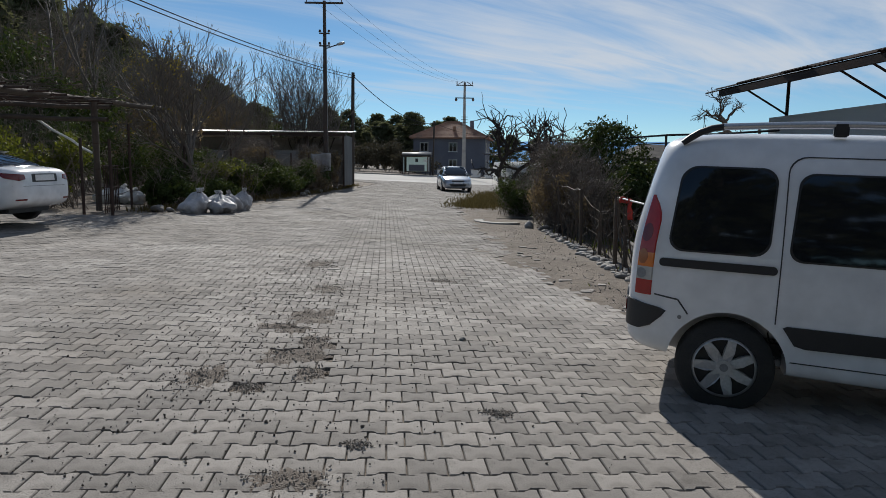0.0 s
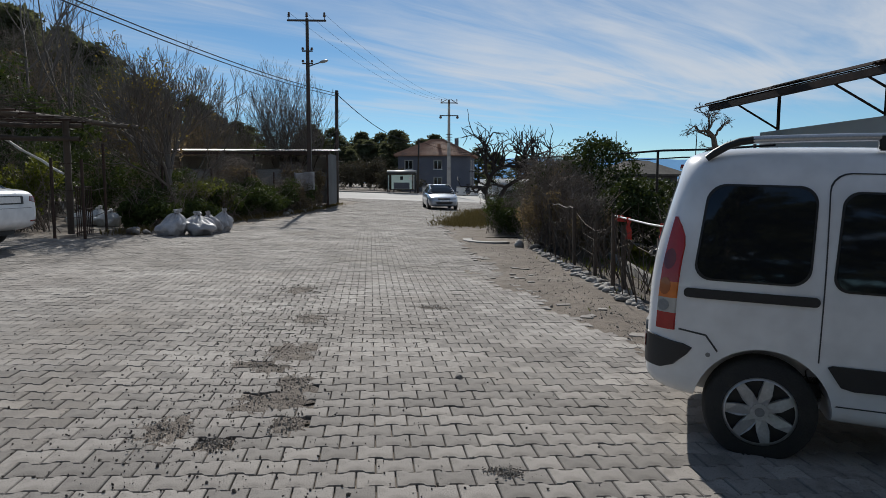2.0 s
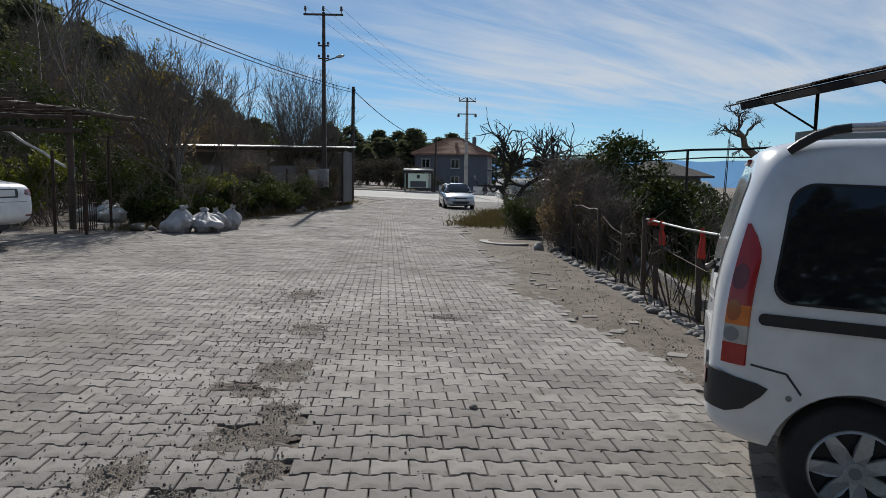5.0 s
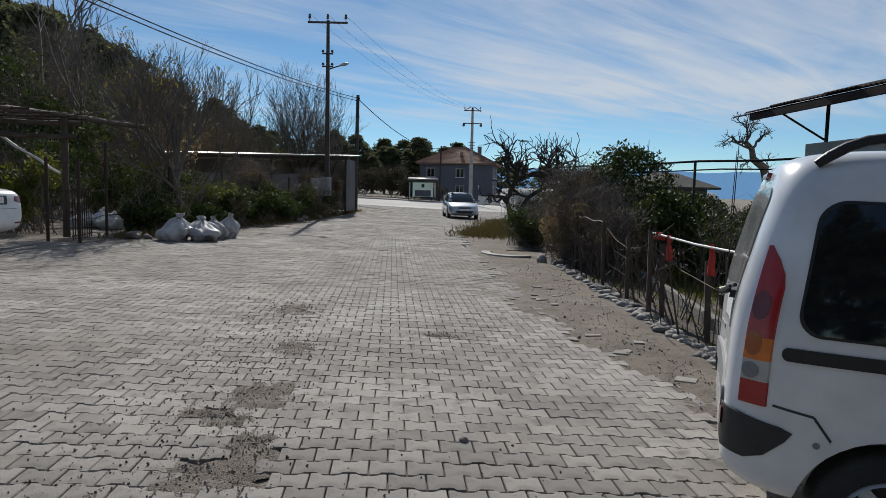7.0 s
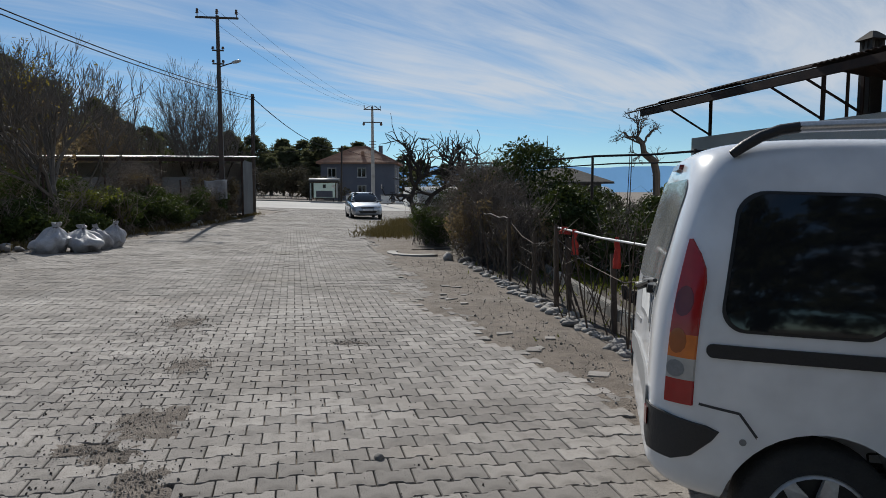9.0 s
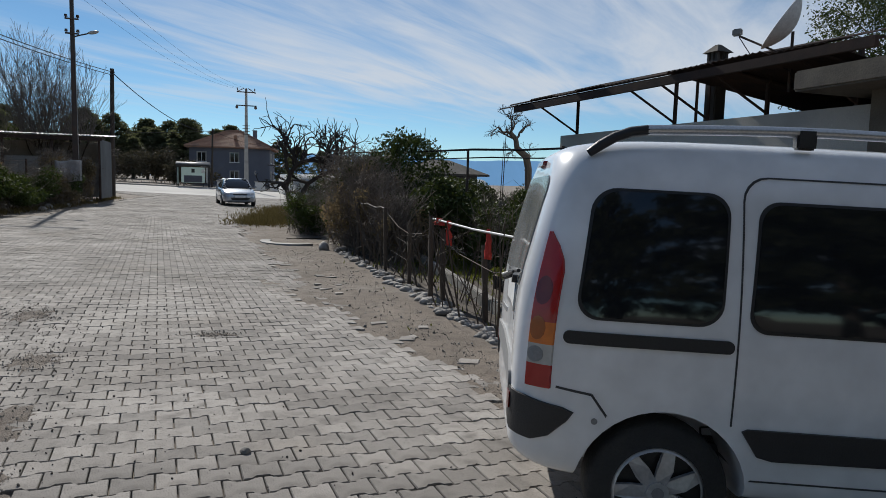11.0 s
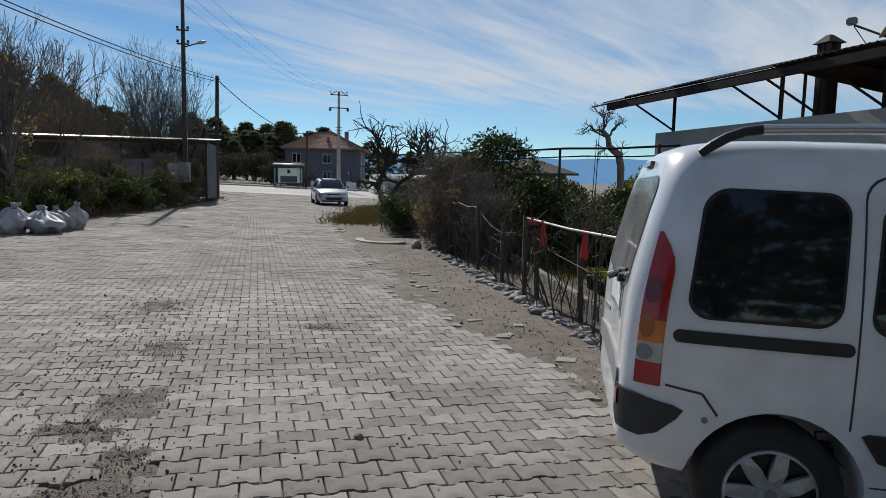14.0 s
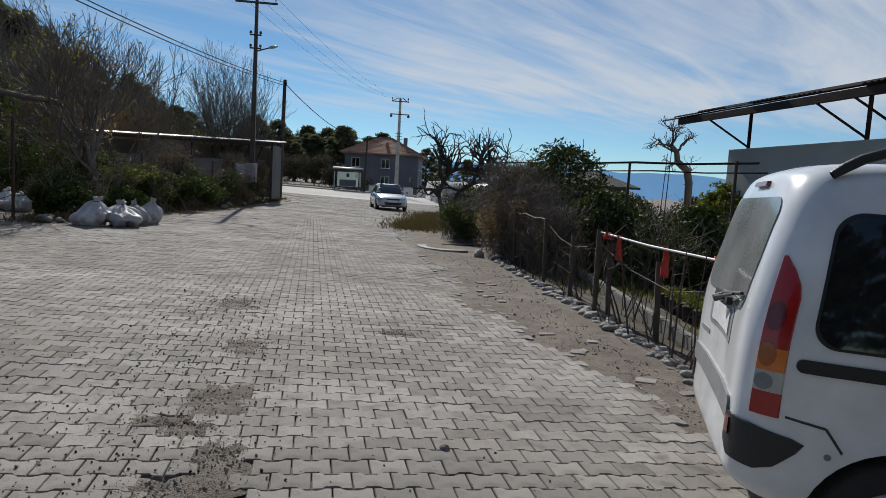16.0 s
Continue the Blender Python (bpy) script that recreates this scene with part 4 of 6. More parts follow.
def make_shelter(m):
    e = thing("bus_shelter", m, "glazed bus shelter with a dark roof and pale posters", "bus shelter")
    W, D, H = 3.2, 1.5, 2.5
    for x in (-W / 2, W / 2):
        for y in (-D / 2, D / 2):
            part("post", bm_box(x, y, H / 2, 0.09, 0.09, H, bev=0.01), M_BLACK, e)
    bm = bmesh.new()
    n = 9
    ring = []
    for k in range(n + 1):
        a = -1 + 2 * k / n
        ring.append([bm.verts.new((x, a * (D / 2 + 0.2), H + 0.28 - 0.22 * a * a + dz)) for x, dz in ((-W / 2 - 0.1, 0), (W / 2 + 0.1, 0), (W / 2 + 0.1, -0.06), (-W / 2 - 0.1, -0.06))])
    for a, b in zip(ring, ring[1:]):
        for k in range(4):
            bm.faces.new((a[k], a[(k + 1) % 4], b[(k + 1) % 4], b[k]))
    bm.faces.new(ring[0])
    bm.faces.new(ring[-1][::-1])
    bmesh.ops.recalc_face_normals(bm, faces=bm.faces)
    part("roof", bm, M_GREYPLASTIC, e, "curved grey roof", True)
    part("fascia", bm_box(0, -D / 2, H - 0.02, W + 0.1, 0.1, 0.28), M_BLACK, e)
    part("bench", bm_box(0, 0.3, 0.5, W - 0.4, 0.4, 0.08), M_WOOD, e)
    for x in (-1.0, 1.0):
        part("bench_leg", bm_box(x, 0.3, 0.23, 0.08, 0.35, 0.46), M_BLACK, e)
    part("poster", bm_box(-0.1, D / 2 + 0.02, 1.35, W - 0.75, 0.03, 1.75), M_AD, e, "pale turquoise poster panel")
    part("poster_picture", bm_box(-0.1, D / 2 - 0.005, 0.95, 1.9, 0.01, 0.75), M_GREYWALL, e, "darker picture on the poster")
    part("poster_mark", bm_box(-0.1, D / 2 - 0.005, 1.85, 0.34, 0.01, 0.42), M_BLACK, e, "dark square mark")
    part("poster_mark", bm_cyl((0.95, D / 2 - 0.01, 1.8), (0.95, D / 2, 1.8), 0.22, n=16), M_TRIM, e, "pale round mark")
    part("side_panel", bm_box(-W / 2, 0, 1.3, 0.03, D - 0.2, 1.8), M_AD, e)
    part("side_panel", bm_box(W / 2 - 0.22, D / 2 + 0.02, 1.35, 0.3, 0.03, 1.75), M_LAMPGLASS, e)
    return e


make_shelter(Matrix.Translation(at(-2.0, 79.4)) @ pose(0, 0, 0, 0, 0, -4))

# the cross road, a pale flat band behind the junction, and a dirt tongue at its near corner
vs, fs = [], []
for k in range(31):
    x = -60 + 4 * k
    y0, y1 = 55 + 0.10 * abs(x - 2) * (1 if x < 2 else 0.4), 78.2 + 0.02 * x
    vs += [tuple(at(x, y0 + (y1 - y0) * j / 4, 0.012)) for j in range(5)]
fs = [(k * 5 + j, (k + 1) * 5 + j, (k + 1) * 5 + j + 1, k * 5 + j + 1) for k in range(30) for j in range(4)]
tagged(raw("road", vs, fs, M_ASPHALT), "pale sunlit road surface crossing beyond the junction", "road", kind="structure")
vs = [tuple(at(-60 + 4 * k, 78.2 + 0.02 * (-60 + 4 * k) + dy, h)) for k in range(31) for dy, h in ((0, 0.0), (0, 0.14), (0.25, 0.14), (0.25, 0.0))]
fs = [(k * 4 + j, (k + 1) * 4 + j, (k + 1) * 4 + j + 1, k * 4 + j + 1) for k in range(30) for j in range(3)]
tagged(raw("kerb", vs, fs, M_CONC), "grey concrete kerb along the far road edge", "kerb", kind="structure")

# ---- trees ----


def grow(bag_, rng_, p, d, length, r, depth, kids, bend, up, ratio=0.68, tips=None, sides=5):
    """Branches that split again and again; tips collects the ends."""
    n_ = 3 if depth > 1 else 2
    pts, rad = [p], [r]
    for k in range(n_):
        d = (d + Vector((rng_.gauss(0, bend), rng_.gauss(0, bend), rng_.gauss(0, bend) + up))).normalized()
        p = p + d * length / n_
        pts.append(p)
        rad.append(max(0.0065, r * (1 - 0.32 * (k + 1) / n_)))
    bag_.add(*tube(pts, rad, sides if depth > 2 else 3 if depth < 2 else 4))
    if depth <= 0:
        if tips is not None:
            tips.append(p)
        return
    c = rng_.randint(*kids)
    for i in range(c):
        j = rng_.randint(1, n_) if i else n_
        q = pts[j]
        side = d.orthogonal().normalized()
        side = Matrix.Rotation(rng_.random() * 6.283, 3, d) @ side
        ang = rng_.uniform(0.25, 0.75) if i else rng_.uniform(0.05, 0.35)
        nd = (d * math.cos(ang) + side * math.sin(ang)).normalized()
        grow(bag_, rng_, q, nd, length * rng_.uniform(ratio - 0.12, ratio + 0.12), rad[j] * 0.84, depth - 1, kids, bend, up, ratio, tips, sides)


def bare_tree(m, seed, height, label, trunks=1, r=0.1, kids=(2, 4), bend=0.13, up=0.06, depth=5, ratio=0.7, spread=0.3, leafy=None, leaf_n=0, tint=None, first=0.3):
    e = thing("tree", m, label, "tree")
    rng_ = random.Random(seed)
    tips = []
    for t in range(trunks):
        b = Bag()
        d = Vector((rng_.gauss(0, spread), rng_.gauss(0, spread), 1)).normalized()
        grow(b, rng_, Vector((rng_.gauss(0, 0.06 * trunks), rng_.gauss(0, 0.06 * trunks), -0.05)), d, height * first, r * rng_.uniform(0.75, 1.1), depth, kids, bend, up, ratio, tips)
        b.put("trunk", tint or M_BARK, e)
    if leafy and tips:
        b = Bag()
        for _ in range(leaf_n):
            c = rng_.choice(tips)
            leaves(b, rng_, c, 0.18, 4, 0.045)
        b.put("foliage", leafy, e)
    return e


def crown_tree(m, seed, height, width, label, mt, clumps=110, per=55, size=0.16, base=0.25, name="tree", cat="tree", bark=None, shape=1.0):
    """A leafy or needled tree: trunk, limbs, and clumps of leaves at their ends."""
    e = thing(name, m, label, cat)
    rng_ = random.Random(seed)
    b = Bag()
    top = Vector((rng_.gauss(0, 0.2), rng_.gauss(0, 0.2), height * 0.92))
    b.add(*tube([Vector((0, 0, -0.1)), top * 0.35 + Vector((rng_.gauss(0, 0.1), 0, 0)), top * 0.7, top], [height * 0.02, height * 0.016, height * 0.009, 0.02], 7))
    lb = Bag()
    for k in range(clumps):
        t = base + (1 - base) * rng_.random() ** 0.85
        w = width * (math.sin(math.pi * min(1, (t - base) / (1 - base) * 0.82 + 0.16)) ** shape) * rng_.uniform(0.35, 1.0)
        a = rng_.random() * 6.283
        c = Vector((math.cos(a) * w, math.sin(a) * w, t * height))
        if k % 3 == 0:
            st_ = Vector((0, 0, max(0.1, c.z - w * 0.5)))
            b.add(*tube([st_, st_.lerp(c, 0.55) + Vector((0, 0, 0.05 * w)), c], [0.012 * height * (1.1 - t), 0.007 * height * (1.1 - t), 0.01], 4))
        s = width * rng_.uniform(0.16, 0.34)
        leaves(lb, rng_, c, (s, s, s * 0.62), per, size)
    b.put("trunk", bark or M_BARK, e)
    lb.put("crown", mt, e)
    return e


def shrub(m, seed, w, d, h, label, mt, count=2500, size=0.05, twigs=60, lumps=9, name="bush", cat="bush"):
    """A bush of stems with leaves in uneven lumps."""
    e = thing(name, m, label, cat)
    rng_ = random.Random(seed)
    b = Bag()
    for k in range(twigs):
        p = Vector((rng_.gauss(0, w * 0.16), rng_.gauss(0, d * 0.16), -0.03))
        q = Vector((rng_.gauss(0, w * 0.26), rng_.gauss(0, d * 0.26), h * rng_.uniform(0.6, 1.08)))
        mid_ = p.lerp(q, 0.5) + Vector((rng_.gauss(0, 0.08 * w), rng_.gauss(0, 0.08 * d), 0))
        b.add(*tube([p, mid_, q], [0.014, 0.009, 0.003], 4))
        for j in range(3):
            s_ = mid_.lerp(q, rng_.random())
            b.add(*tube([s_, s_ + Vector((rng_.gauss(0, 0.14 * w), rng_.gauss(0, 0.14 * d), rng_.uniform(0.02, 0.25) * h))], [0.006, 0.002], 3))
    b.put("brushwood", M_TWIG, e)
    if mt is L_BROWN:
        # a mat of dead twigs round the stems
        tb = Bag()
        for k in range(int((520 if w < 3 else 230) * w * h)):
            z = rng_.random() ** 0.8
            f_ = 0.52 * math.sqrt(max(0.08, 1 - (z * 1.15 - 0.35) ** 2))
            a = rng_.random() * 6.283
            f_ *= 0.95 + 0.75 * noise.noise(Vector((math.cos(a) * 1.2, math.sin(a) * 1.2, z * 2.5 + seed)))
            q = rng_.random() ** 0.4
            p = Vector((math.cos(a) * w * f_ * q, math.sin(a) * d * f_ * q, z * h))
            d_ = Vector((rng_.gauss(0, 1), rng_.gauss(0, 1), rng_.gauss(0.3, 0.8))).normalized() * rng_.uniform(0.12, 0.38)
            tb.add(*tube([p, p + d_ * 0.5 + Vector((rng_.gauss(0, 0.02), rng_.gauss(0, 0.02), 0)), p + d_], [0.005, 0.004, 0.002], 3))
        tb.put("dead_twig_mat", M_TWIG, e)
    if count:
        lb = Bag()
        for k in range(lumps):
            c = (rng_.uniform(-0.36, 0.36) * w, rng_.uniform(-0.36, 0.36) * d, h * rng_.uniform(0.22, 0.78))
            leaves(lb, rng_, c, (w * rng_.uniform(0.14, 0.26), d * rng_.uniform(0.14, 0.26), h * rng_.uniform(0.14, 0.26)), count // lumps, size)
        lb.put("leaves", mt, e)
    return e
# ---- left side: wooded slope ----
pines = [crown_tree(pose(0, 300 + 20 * k, 0), 11 + k, 10.0, 2.6, "dark green pine on the wooded slope; unseen ones added behind the camera", L_PINE, 130, 60, 0.20, 0.12, name="pine_tree", bark=M_BARK, shape=0.8) for k in range(3)]
rng = random.Random(21)
spots = []
for k in range(26):
    x = -16 - 26 * k / 25 + rng.uniform(-1.2, 1.2)
    y = 60 + rng.uniform(-10, 9)
    ridge_h = 6.3 + (abs(x) * 60 / y - 17) * 0.47
    spots.append((x, y, max(5.5, ridge_h * y / 60 * rng.uniform(0.82, 1.04) + 0.5)))
for k in range(24):
    x = -24 + 20 * k / 23 + rng.uniform(-0.8, 0.8)
    spots.append((x, 128 + rng.uniform(-6, 8), rng.uniform(5.5, 11.2)))
spots += [(-3.4, 128, 10.2), (0.6, 132, 9.6), (3.0, 134, 10.6), (12, 135, 8.5), (16, 140, 8.0), (20, 132, 7.0), (-30, 120, 10), (-36, 118, 11)]
# unseen pines, added behind and right of the camera to block sky light
spots += [(-20 + 3.1 * k + rng.uniform(-1, 1), -10.5 - rng.uniform(0, 6), rng.uniform(8.5, 12)) for k in range(18)]
spots += [(29 + rng.uniform(-2, 2), -8 + 4.5 * k, rng.uniform(7, 9)) for k in range(5)]
for k, (x, y, h) in enumerate(spots):
    s = h / 10
    c = copy_thing(pines[k % 3], Matrix.Translation(at(x, y)) @ pose(0, 0, 0, 0, 0, rng.uniform(0, 360)))
    c.scale = (s * rng.uniform(0.9, 1.25) if y < 100 else s * 1.5, s * 1.3, s)
    tagged(c, group="pine wood")
for p in pines:
    for o in [*p.children_recursive, p]:
        bpy.data.objects.remove(o)

# the thicket on the slope, between the pergola and the pines
for k, (x, y, w, h, mt, lab) in enumerate(((-13.5, 24, 4.5, 4.6, L_DARK, "dark evergreen thicket with bare twigs"), (-17.5, 27, 5, 6.6, L_DARK, "tall dark evergreen thicket with bare twigs"),
                                            (-22, 30, 6, 9.5, L_DARK, "tall dark evergreen thicket with bare twigs"), (-12.5, 30, 4.5, 5.4, L_BROWN, "brown leafless thicket behind the shed"),
                                            (-16.5, 36, 5, 7.4, L_DARK, "dark evergreen thicket with bare twigs"), (-21, 38, 5, 9.0, L_BROWN, "brown leafless thicket on the slope"),
                                            (-13.5, 42, 5, 5.6, L_BROWN, "brown leafless thicket behind the shed"), (-9.5, 44, 4, 4.4, L_DARK, "dark evergreen thicket behind the shed"), (-27, 34, 6, 12, L_DARK, "tall dark evergreen thicket with bare twigs"))):
    tagged(shrub(Matrix.Translation(at(x, y)), 40 + k, w, w * 0.8, h, lab, mt, 9000 if mt is L_DARK else 2500, 0.10, 150, 22, "thicket", "thicket"), group="thickets")
for k, (x, y, h, tr) in enumerate(((-14.1, 26, 11.4, 1), (-12.5, 26, 11.0, 1), (-9.2, 24.0, 7.0, 3), (-7.6, 39, 9.4, 4), (-6.6, 38.5, 9.0, 3), (-10.6, 40, 7.4, 3), (-8.3, 41, 8.8, 3))):
    slim = k < 2
    bare_tree(Matrix.Translation(at(x, y)), 60 + k, h, ("tall slender leafless tree" if slim else "leafless tree with many upright twigs") + (" behind the garden fence" if k < 3 else " behind the shed"), tr, 0.11 if slim else 0.06, (2, 3) if slim else (2, 4), 0.09, 0.13, 5, 0.72, 0.1 if slim else 0.24, first=0.34 if slim else 0.27)
bare_tree(Matrix.Translation(at(-7.2, 20.4)), 77, 7.6, "small leaning tree with upright twigs and yellowed leaves beside the fence", 2, 0.10, (3, 4), 0.12, 0.12, 5, 0.74, 0.34, L_AUTUMN, 220, first=0.24)

# ---- pergola over the parked car ----


def beam(name, p, q, r, mt, parent):
    pts = [Vector(p).lerp(Vector(q), k / 6) + Vector((0, 0, 0.02 * math.sin(k * 2.1))) for k in range(7)]
    return raw(name, *tube(pts, [r * (1 + 0.12 * math.sin(k * 3.7)) for k in range(7)], 7), mt, parent, "", True)


perg = thing("pergola", Matrix.Translation(at(-10.6, 15.6)), "weathered timber and pipe pergola covered with bare vines", "pergola")
for x, y, h in ((2.75, 0.2, 2.72), (2.75, -5.4, 2.65), (-3.0, 0.2, 2.75), (-3.0, -4.6, 2.7)):
    beam("post", (x, y, -0.02), (x, y, h), 0.075, M_WOOD, perg)
for z, y in ((2.66, 0.25), (2.34, 0.1)):
    beam("beam", (-3.4, y, z + 0.05), (3.1, y, z - 0.06), 0.06, M_WOOD, perg)
beam("beam", (2.3, -5.2, 2.62), (3.0, 3.6, 2.86), 0.07, M_WOOD, perg)
beam("beam", (-3.0, -5.2, 2.66), (-3.0, 1.2, 2.7), 0.06, M_WOOD, perg)
for k in range(9):
    y = -4.8 + 0.66 * k
    beam("rafter", (-3.4, y, 2.74), (3.0, y + 0.1, 2.72), 0.028, M_RUST, perg)
beam("brace", (1.3, 0.15, 2.35), (2.7, 0.1, 1.45), 0.03, M_PVC, perg)
rng = random.Random(5)
b = Bag()
for k in range(230):
    p = Vector((rng.uniform(-3.3, 3.1), rng.uniform(-4.8, 0.8), rng.uniform(2.72, 2.9)))
    pts = [p]
    for j in range(6):
        p = p + Vector((rng.gauss(0, 0.3), rng.gauss(0, 0.3), rng.gauss(0, 0.08)))
        pts.append(p)
    b.add(*tube(pts, [0.012 - 0.0012 * j for j in range(7)], 4))
b.put("vine_tangle", M_WOOD, perg, "bare tangled vines")
perg.scale.z = 0.925

# ---- left fence, hedge and sacks ----
fence = thing("garden_fence", Matrix.Translation(at(-7.3, 15.3)), "rusty iron post and wire garden fence", "fence")
line = [(-0.6, -0.1), (0.0, 0.0), (-0.55, 2.2), (-0.1, 4.8), (0.45, 7.6), (0.85, 10.6), (1.2, 13.6), (1.4, 16.6), (1.5, 19.4)]
for k, (x, y) in enumerate(line):
    h = 2.2 if k == 2 else 1.75
    z0 = ground_z(x - 7.3, y + 15.3) - ground_z(-7.3, 15.3)
    beam("post", (x, y, z0 - 0.02), (x, y, z0 + h), 0.035, M_RUST, fence)
for (x0, y0), (x1, y1) in zip(line, line[1:]):
    for h in (0.5, 1.1, 1.68):
        za = ground_z(x0 - 7.3, y0 + 15.3) - ground_z(-7.3, 15.3)
        zb = ground_z(x1 - 7.3, y1 + 15.3) - ground_z(-7.3, 15.3)
        raw("wire", *tube([Vector((x0, y0, za + h)), Vector(((x0 + x1) / 2, (y0 + y1) / 2, (za + zb) / 2 + h - 0.04)), Vector((x1, y1, zb + h))], [0.009] * 3, 4), M_RUST, fence)
gate = thing("iron_gate", Matrix.Translation(at(-7.75, 16.2)) @ pose(0, 0, 0, 0, 0, 100), "rusty iron garden gate with thin bars", "gate")
for k in range(9):
    part("bar", bm_cyl((0.14 * k - 0.5, 0, 0.02), (0.14 * k - 0.5, 0, 1.15), 0.012, n=6), M_RUST, gate)
for z in (0.1, 0.62, 1.13):
    part("rail", bm_cyl((-0.55, 0, z), (0.68, 0, z), 0.018, n=6), M_RUST, gate)

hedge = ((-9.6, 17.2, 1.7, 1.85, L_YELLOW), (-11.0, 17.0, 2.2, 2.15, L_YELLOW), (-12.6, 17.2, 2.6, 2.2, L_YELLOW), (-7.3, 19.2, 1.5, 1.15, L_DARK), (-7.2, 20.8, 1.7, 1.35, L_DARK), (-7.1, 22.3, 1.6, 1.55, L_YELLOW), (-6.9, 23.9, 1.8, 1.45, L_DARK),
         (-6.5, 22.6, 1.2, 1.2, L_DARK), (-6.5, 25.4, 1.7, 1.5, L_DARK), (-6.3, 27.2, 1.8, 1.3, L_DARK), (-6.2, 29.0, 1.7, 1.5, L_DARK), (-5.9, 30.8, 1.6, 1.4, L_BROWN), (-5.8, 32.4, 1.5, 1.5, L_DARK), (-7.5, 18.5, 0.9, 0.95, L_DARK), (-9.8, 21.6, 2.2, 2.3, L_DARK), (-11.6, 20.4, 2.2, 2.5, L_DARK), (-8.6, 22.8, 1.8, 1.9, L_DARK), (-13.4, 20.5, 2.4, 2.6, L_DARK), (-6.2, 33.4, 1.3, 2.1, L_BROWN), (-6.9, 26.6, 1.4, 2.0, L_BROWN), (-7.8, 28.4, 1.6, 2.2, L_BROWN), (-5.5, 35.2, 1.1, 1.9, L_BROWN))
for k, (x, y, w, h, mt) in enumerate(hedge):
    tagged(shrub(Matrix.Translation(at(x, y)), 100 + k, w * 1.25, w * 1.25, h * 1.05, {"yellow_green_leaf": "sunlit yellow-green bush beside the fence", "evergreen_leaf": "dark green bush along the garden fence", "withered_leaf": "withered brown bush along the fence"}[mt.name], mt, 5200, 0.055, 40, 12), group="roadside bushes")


def sack(x, y, s, h, turn, label, mt):
    """A filled woven sack, tied at the neck."""
    e = thing("sack", Matrix.Translation(at(x, y)) @ pose(0, 0, 0, 0, 0, turn), label, "sack", "sacks by the fence")
    bm = bmesh.new()
    bmesh.ops.create_uvsphere(bm, u_segments=40, v_segments=26, radius=1.0)
    for v in bm.verts:
        t = (v.co.z + 1) / 2
        ang_ = math.atan2(v.co.y, v.co.x)
        # a slumped belly, a long gathered shoulder, a pinched neck and a loose flared end
        if t < 0.5:
            rad_ = 0.62 + 1.5 * t if t < 0.25 else 0.995 + 0.04 * math.sin((t - 0.25) * 9)
        else:
            rad_ = max(0.13, 1.0 - ((t - 0.5) / 0.38) ** 1.15 * 0.87)
        if t > 0.88:
            rad_ = 0.13 + (t - 0.88) * 0.9
        seed_ = Vector((turn * 0.37, s * 9, 0))
        ring_ = Vector((math.cos(ang_), math.sin(ang_), 0))
        fold = 0.55 * noise.noise(ring_ * 1.3 + Vector((0, 0, t * 2.2)) + seed_) + 0.26 * noise.noise(ring_ * 3.5 + Vector((0, 0, t * 3)) + seed_)
        fold += 0.22 * max(0.0, t - 0.4) * math.sin(9 * ang_ + turn + 3 * t)
        rad_ *= 1 + fold
        tip = 0.32 * s * max(0.0, t - 0.35)
        v.co = Vector((s * 0.47 * rad_ * ring_.x + tip * math.cos(turn), s * 0.42 * rad_ * ring_.y + tip * math.sin(turn),
                       max(0.0, t * h + 0.14 * h * noise.noise(ring_ * 2.5 + Vector((0, 0, t * 5)) + seed_))))
    part("filled_sack", bm, mt, e, "", True)
    bm = bmesh.new()
    nk = Vector((0.32 * s * 0.52 * math.cos(turn), 0.32 * s * 0.52 * math.sin(turn), 0))
    cyl(bm, nk + Vector((0, 0, h * 0.855)), nk + Vector((0, 0, h * 0.885)), s * 0.085, n=12)
    part("tie", bm, M_RUST, e)


for x, y, s, h, t, lab in ((-5.95, 16.8, 0.72, 0.62, 0, "bulging white woven sack tied at the neck"), (-5.42, 17.15, 0.86, 0.58, 70, "dusty beige woven sack tied at the neck"), (-5.33, 17.85, 0.56, 0.56, 140, "white woven sack leaning on the others"),
                           (-5.27, 18.4, 0.58, 0.62, 210, "grey woven sack leaning on the others")):
    sack(x, y, s, h, t, lab, M_BAGC)
rng = random.Random(8)
for k in range(6):
    x, y = -9.5 + 0.2 * k, 19.4 + rng.uniform(-0.2, 0.3)
    sack(x, y, rng.uniform(0.45, 0.6), rng.uniform(0.4, 0.6), 40 * k, "white plastic sack piled behind the gate", M_TRIM)


def stone(name, x, y, s, label, group, rng_, flat=0.62, sink=0.25):
    bm = bmesh.new()
    bmesh.ops.create_icosphere(bm, subdivisions=2, radius=s)
    o = Vector((rng_.uniform(0, 99), 0, 0))
    for v in bm.verts:
        v.co *= 1 + 0.5 * noise.noise(v.co * (1.3 / s) + o)
        v.co.z *= flat
    ob = part(name, bm, M_STONE, None, "", True)
    ob.matrix_world = Matrix.Translation(at(x, y, s * flat * (1 - sink) + 0.004)) @ pose(0, 0, 0, 0, 0, rng_.uniform(0, 360))
    return tagged(ob, label, "stone", group)


for x, y, s in ((-6.95, 16.9, 0.16), (-6.7, 17.1, 0.10), (-7.1, 17.4, 0.13), (-5.35, 27.5, 0.14), (-5.5, 29, 0.16), (-5.2, 31, 0.12), (-5.3, 33, 0.18), (-5.1, 35, 0.14)):
    stone("stone", x, y, s, "rough grey stone beside the fence", "roadside stones", rng)

# ---- shed ----
shed = thing("shed", Matrix.Translation(at(-9.6, 36.0)), "long low shed with a corrugated metal roof and patched walls", "shed")
W = 9.6
